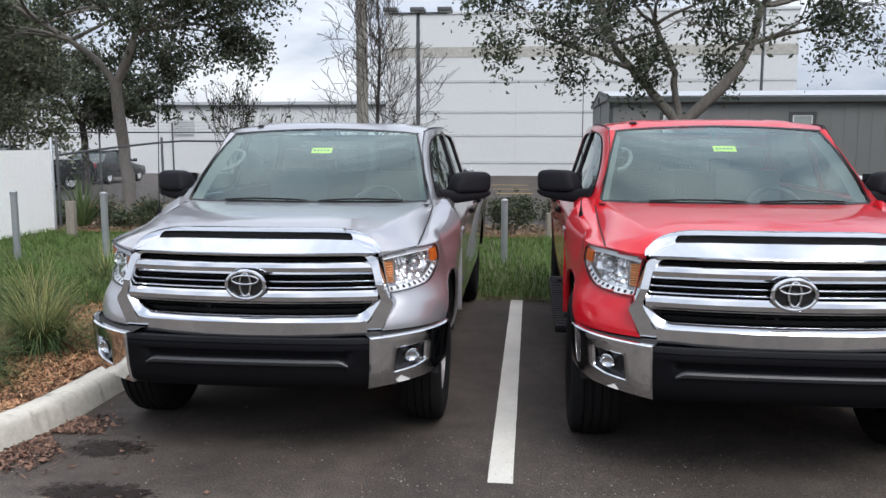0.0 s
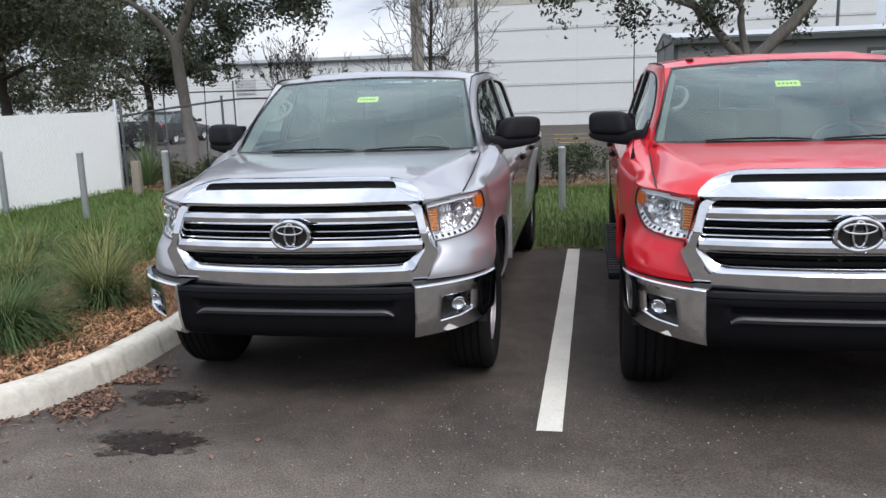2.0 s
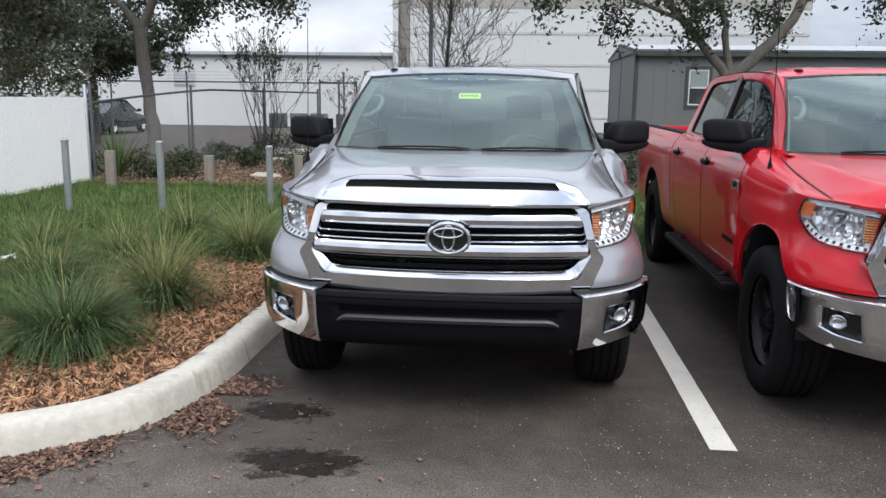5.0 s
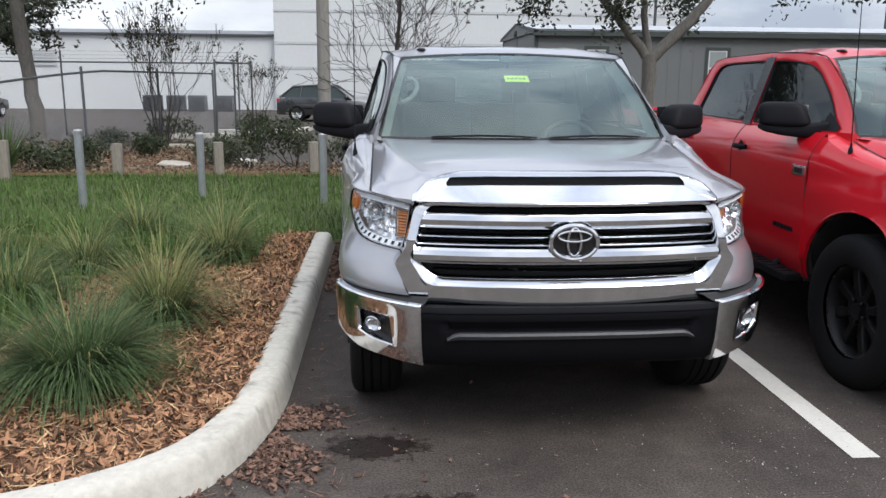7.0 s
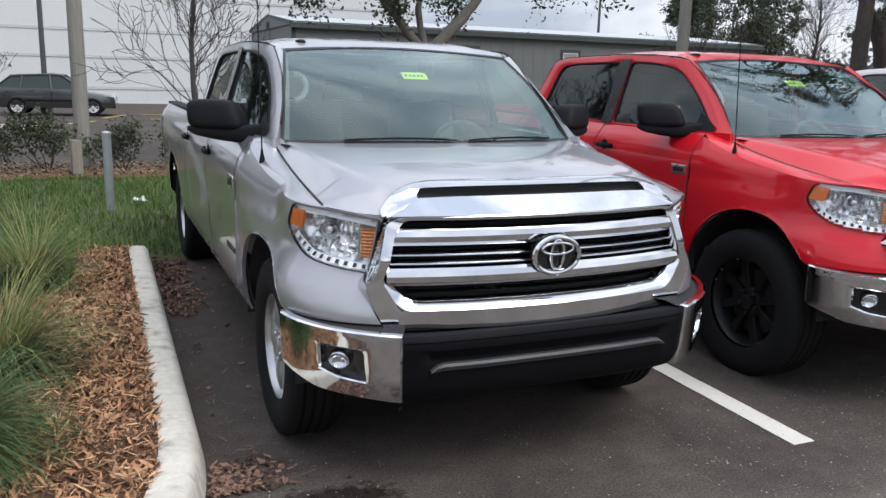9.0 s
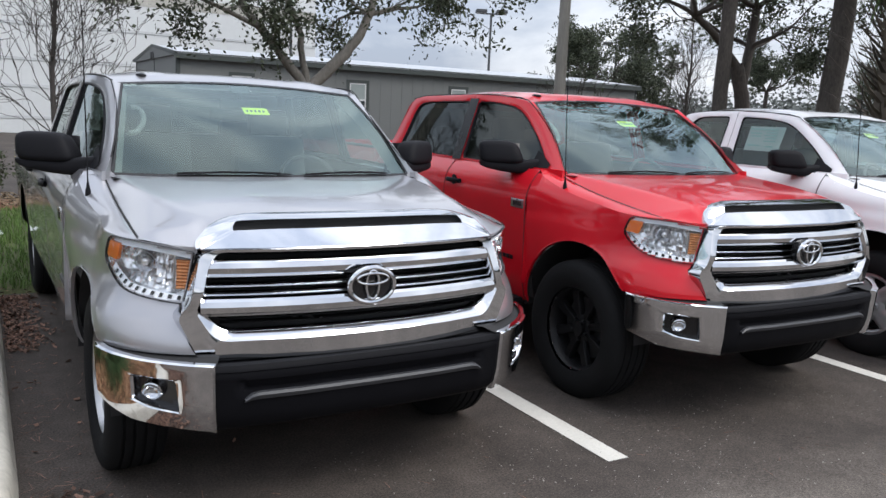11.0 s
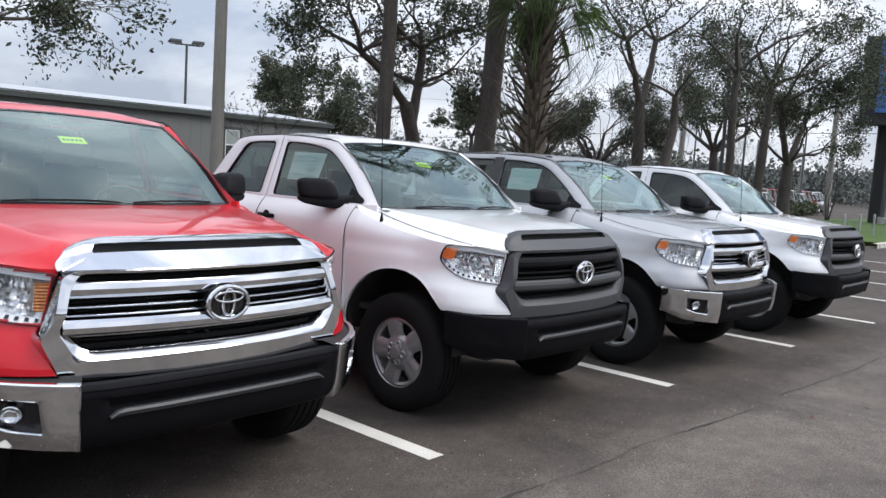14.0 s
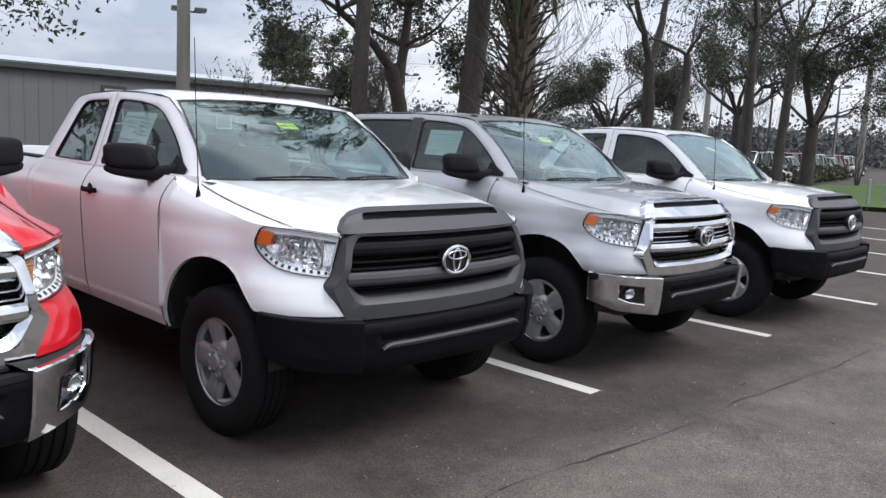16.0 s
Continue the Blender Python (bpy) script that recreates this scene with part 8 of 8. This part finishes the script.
# ---- parked cars far off ----
def car(x, y, yaw, paint, label, L=4.5, W=1.78, H=1.46, hatch=False, truck=False, group=""):
    root = thing("parked_car", pose(x, y, ground_z(x, y), 0, 0, yaw), label, "car", group)
    # side outlines along the length: the body below, the glasshouse above
    belt = 0.92 if not truck else 1.1
    prof = [(0.0, 0.55), (0.02, 0.68), (0.12, 0.74), (0.30, 0.86), (0.34, belt), (0.55, belt + 0.02), (0.88, belt + 0.03), (0.97, belt - 0.02), (1.0, 0.75), (0.995, 0.45)]
    b = Shape()
    rows = []
    for k in range(len(prof)):
        t, z = prof[k]
        tap = 1 - 0.10 * max(0, abs(t - 0.5) * 2 - 0.75) / 0.25
        w = W / 2 * tap
        yy = (t - 0.5) * L
        rows.append([(-w * 0.96, yy, 0.28), (-w, yy, 0.42), (-w, yy, min(z, 0.72)), (-w * 0.93, yy, z), (0, yy, z + 0.02), (w * 0.93, yy, z), (w, yy, min(z, 0.72)), (w, yy, 0.42), (w * 0.96, yy, 0.28)])
    b.loops(rows, closed=True)
    b.f.append(tuple(range(9)))
    b.f.append(tuple(range(len(rows) * 9 - 1, len(rows) * 9 - 10, -1)))
    part("body", b, M[paint], root, smooth=50)
    tail = 0.97 if hatch else 0.86
    if truck:
        tail = 0.60
    cab = [(0.27, belt), (0.43, H - 0.03), (0.55, H), (tail - (0.13 if hatch else 0.17), H - (0.07 if hatch else 0.03)), (tail, belt + 0.02)]
    ins = (0.97, 0.78, 0.76, 0.78, 0.93)
    c = Shape()
    c.loops([[(-W / 2 * 0.93 * f, (t - 0.5) * L, z), (W / 2 * 0.93 * f, (t - 0.5) * L, z)] for (t, z), f in zip(cab, ins)], closed=False)
    rf = Shape().grid(lambda u, v: (lerp(-1, 1, u) * W / 2 * 0.75, (lerp(0.42, tail - (0.12 if hatch else 0.16), v) - 0.5) * L, H - 0.02 + 0.03 * math.sin(math.pi * v)), 4, 6)
    part("roof", rf, M[paint], root)
    part("glasshouse", c, M["car glass"], root)
    for sd in (-1, 1):
        g = Shape().add([(sd * W / 2 * 0.93 * f, (t - 0.5) * L, z) for (t, z), f in zip(cab, ins)], [(0, 1, 2, 3, 4)])
        part("side_window", g, M["car glass"], root)
        part("pillar", Shape().tube([(sd * W / 2 * 0.94, 0.02 * L, belt), (sd * W / 2 * 0.76, 0.03 * L, H - 0.02)], 0.035, 6), M[paint], root)
        if hatch:
            part("pillar", Shape().tube([(sd * W / 2 * 0.92, 0.27 * L, belt), (sd * W / 2 * 0.76, 0.25 * L, H - 0.05)], 0.035, 6), M[paint], root)
        part("door_seam", Shape().box(sd * W / 2 - 0.004, sd * W / 2 + 0.004, 0.018 * L, 0.018 * L + 0.02, 0.40, belt - 0.06), M["rubber"], root)
        part("side_strip", Shape().box(sd * W / 2 - 0.01, sd * W / 2 + 0.012, -0.24 * L, 0.24 * L, 0.50, 0.56, 0.008), M["rubber"], root)
        part("wing_mirror", Shape().box(sd * (W / 2 + 0.09) - 0.09, sd * (W / 2 + 0.09) + 0.09, -0.20 * L, -0.20 * L + 0.09, belt + 0.0, belt + 0.14, 0.03), M[paint], root)
        rail = [(sd * W / 2 * 0.935 * f, (t - 0.5) * L, z) for (t, z), f in zip(cab, ins)]
        part("roof_rail", Shape().tube(rail, 0.04, 6), M[paint], root)
        part("tail_lamp", Shape().box(sd * W / 2 * 0.72 - 0.12, sd * W / 2 * 0.72 + 0.12, L / 2 - 0.10, L / 2 + 0.01, 0.68, 0.90, 0.03), M["tail red"], root)
        part("headlamp", Shape().box(sd * W / 2 * 0.68 - 0.16, sd * W / 2 * 0.68 + 0.16, -L / 2 + 0.0, -L / 2 + 0.14, 0.58, 0.72, 0.03), M["reflector"], root)
        for t in (0.19, 0.80):
            wm = kept("car wheel", lambda: Shape().lathe([(-0.1, 0.2), (-0.1, 0.30), (-0.07, 0.325), (0.07, 0.325), (0.1, 0.30), (0.1, 0.2)], 28).mesh("tyre"))
            rm = kept("car rim", lambda: rim_shape("alloy", 0.21).mesh("rim"))
            wh = new("wheel")
            wh.parent = root
            wh.matrix_basis = pose(sd * (W / 2 - 0.10), (t - 0.5) * L, 0.325, 0, 0, 0 if sd > 0 else 180)
            part("tyre", wm, M["rubber"], wh)
            part("rim", rm, M["far alloy"], wh)
    return root


car(-4.45, 34.0, 86, "car grey", "dark grey hatchback parked by the warehouse", 3.95, 1.70, 1.42, hatch=True)
car(-18.8, 34.3, 183, "car black", "black sedan parked behind the fence", 4.8, 1.85, 1.42)
car(-18.8, 28.3, -40, "car black", "black pickup parked behind the fence", 5.0, 1.85, 1.68, truck=True)
cr = random.Random(4)
for k in range(14):
    car(40 + k * 2.6, 17.5 + k * 0.5, 90 + cr.uniform(-4, 4), ("car white", "car grey", "car white", "car red", "car black", "silver")[k % 6], "far parked car at the edge of the next lot", 4.6, 1.8, 1.45 + 0.2 * (k % 3 == 0), hatch=k % 2 == 0, group="far parked cars")

# ---- far lawn and billboard ----
fl = Shape()
fl.grid(lambda u, v: (lerp(27.5, 70, u) + (1 - u) * 1.2 * (1 - math.sqrt(max(0, 1 - (2 * v - 1) ** 2))), lerp(7.9, 15.5, v), 0.06 + 0.05 * noise.noise(Vector((u * 9, v * 3, 0)))), 60, 16)
tagged(part("far_lawn", fl, M["lawn"]), "green lawn island at the lot's far side", "lawn", kind="structure")
fk = Shape()
fk.loops([[(x, 7.8 + dx, z) for dx, z in ((-0.08, -0.1), (-0.07, 0.06), (0.0, 0.075), (0.09, 0.075))] for x in (27.4, 40, 55, 70)], closed=False)
tagged(part("far_kerb", fk, M["kerb"]), "pale kerb of the far lawn", "kerb", kind="structure")
for k in range(16):
    x = 29 + k * 2.0
    ob = thing("bollard", pose(x, 9.2 + 0.02 * k, ground_z(20)), "thin galvanised bollard on the far lawn", "bollard", "far bollards")
    part("pipe", Shape().lathe([(0, 0.045), (0.95, 0.045), (0.97, 0.01)], 10, "z"), M["galvanised"], ob)


hr_ = random.Random(9)
hn = np.random.default_rng(9)
V, F = [], []
for k in range(520):
    x = hr_.uniform(33, 62)
    c = hn.normal(0, 1, (40, 3)) * np.array([0.28, 0.28, 0.2]) + np.array([x, 15.6 + 0.18 * (x - 33) + hr_.gauss(0, 0.25), 0.42])
    u = hn.normal(0, 1, (40, 3)) * 0.06
    w = hn.normal(0, 1, (40, 3)) * 0.05
    q = len(V)
    V.extend(map(tuple, np.stack([c - u, c + w, c + u, c - w], 1).reshape(-1, 3)))
    F.extend((q + 4 * i, q + 4 * i + 1, q + 4 * i + 2, q + 4 * i + 3) for i in range(40))
hs_ = Shape()
hs_.v, hs_.f = V, F
tagged(part("far_hedge", hs_, M["shrub leaf"], smooth=0), "low clipped dark hedge before the far cars", "hedge", kind="stuff")
for k, (x, y, L_, yaw) in enumerate(((-6.1, 26.6, 2.6, 8), (-4.9, 27.4, 1.6, 75), (-7.2, 24.6, 2.2, 20))):
    ks = Shape().box(-L_ / 2, L_ / 2, -0.08, 0.08, -0.05, 0.13, 0.02)
    tagged(part("island_kerb", ks, M["kerb"], at=pose(x, y, ground_z(x, y), 0, 0, yaw)), "short pale concrete kerb by the gate", "kerb", kind="structure")
for k, (x, y, L_, yaw) in enumerate(((-0.9, 34.6, 1.5, 0), (-0.75, 31.6, 1.4, 4), (-0.6, 29.0, 1.3, 0), (-3.6, 29.6, 1.6, 62), (-2.6, 33.0, 2.2, 70))):
    ys_ = Shape().box(-L_ / 2, L_ / 2, -0.06, 0.06, 0.0, 0.005)
    tagged(part("yellow_stripe", ys_, M["yellow paint"], at=pose(x, y, ground_z(x, y) + 0.001, 0, 0, yaw)), "faded yellow stripe on the rear lot", "road marking", "yellow stripes", "structure")


def billboard():
    root = thing("billboard", pose(49.5, 10.6, 0, 0, 0, -68), "large blue billboard on dark steel columns", "billboard")
    for x in (-2.6, 0.3, 3.2):
        part("column", Shape().tube([(x, 0, 0), (x, 0, 5.6)], 0.32, 14), M["sign steel"], root)
    part("catwalk", Shape().box(-4.2, 8.2, -1.5, -0.2, 5.35, 5.6), M["sign steel"], root)
    part("frame", Shape().box(-3.9, 8.2, -0.25, 0.5, 5.5, 10.2), M["sign steel"], root)
    part("panel", Shape().box(-3.2, 8.1, -0.34, -0.26, 6.1, 10.1), M["sign blue"], root)
    cu = bpy.data.curves.new("lettering", "FONT")
    cu.body, cu.size, cu.extrude = "Can", 2.6, 0.01
    tmp = bpy.data.objects.new("lettering_curve", cu)
    me = bpy.data.meshes.new_from_object(tmp)
    bpy.data.objects.remove(tmp)
    part("lettering", me, M["sign white"], root, at=Matrix.Translation((-2.2, -0.35, 7.3)) @ Matrix.Rotation(radians(90), 4, "X") @ Matrix.Diagonal((0.85, 1.25, 1, 1)))
    part("red_stroke", Shape().add([(-3.0, -0.375, 8.25), (8.1, -0.375, 7.6), (8.1, -0.375, 8.0), (-3.0, -0.375, 8.55)], [(0, 1, 2, 3)]), M["sign red"], root)
    for k in range(6):
        part("rail_post", Shape().tube([(-4 + k * 2.2, -1.45, 5.6), (-4 + k * 2.2, -1.45, 6.3)], 0.03, 5), M["sign steel"], root)
    part("rail", Shape().tube([(-4.1, -1.45, 6.3), (8.0, -1.45, 6.3)], 0.03, 5), M["sign steel"], root)


billboard()

# ---- far woods ----
wr = random.Random(17)
nr = np.random.default_rng(17)
V, F = [], []
for k in range(1300):
    a = wr.uniform(-0.2, 2 * math.pi - 0.2)
    R = wr.uniform(110, 175)
    x, y = math.cos(a) * R, math.sin(a) * R
    if -80 < x < 14 and y > 0:
        continue
    swell = noise.noise(Vector((x * 0.03, y * 0.03, 3)))
    hgt = wr.uniform(4.6, 7.4) + 2.4 * swell
    if y < -20:
        x, y, hgt = x * 0.62, y * 0.62, hgt * 1.4
    near = y > -15
    m = 420 if near else 40
    c = nr.normal(0, 1, (m, 3)) * np.array([2.8, 2.8, hgt * 0.22]) + np.array([x, y, hgt * 0.40])
    u = nr.normal(0, 1, (m, 3))
    u /= np.linalg.norm(u, axis=1)[:, None]
    w = np.cross(u, nr.normal(0, 1, (m, 3)))
    w /= np.linalg.norm(w, axis=1)[:, None] + 1e-9
    s = nr.uniform(0.14, 0.34, m)[:, None] if near else nr.uniform(0.3, 0.7, m)[:, None]
    q = len(V)
    V.extend(map(tuple, np.stack([c - u * s, c + w * s, c + u * s, c - w * s], 1).reshape(-1, 3)))
    F.extend((q + 4 * i, q + 4 * i + 1, q + 4 * i + 2, q + 4 * i + 3) for i in range(m))
# the solid heart of the woods
for ring_r, hh in ((185, 5.6),):
    for k in range(240):
        a0, a1 = -0.2 + k * 2 * math.pi / 240, -0.2 + (k + 1) * 2 * math.pi / 240
        z0, z1 = (hh + 1.6 * noise.noise(Vector((math.cos(a) * 9, math.sin(a) * 9, 1))) + 0.8 * noise.noise(Vector((math.cos(a) * 40, math.sin(a) * 40, 1))) for a in (a0, a1))
        q = len(V)
        V.extend([(math.cos(a0) * ring_r, math.sin(a0) * ring_r, -0.5), (math.cos(a1) * ring_r, math.sin(a1) * ring_r, -0.5), (math.cos(a1) * ring_r, math.sin(a1) * ring_r, z1), (math.cos(a0) * ring_r, math.sin(a0) * ring_r, z0)])
        F.append((q, q + 1, q + 2, q + 3))
ws_ = Shape()
ws_.v, ws_.f = V, F
tagged(part("far_woods", ws_, M["haze-toned wood"], smooth=0), "line of woods on the horizon with haze painted into its colour", "woods", kind="stuff")
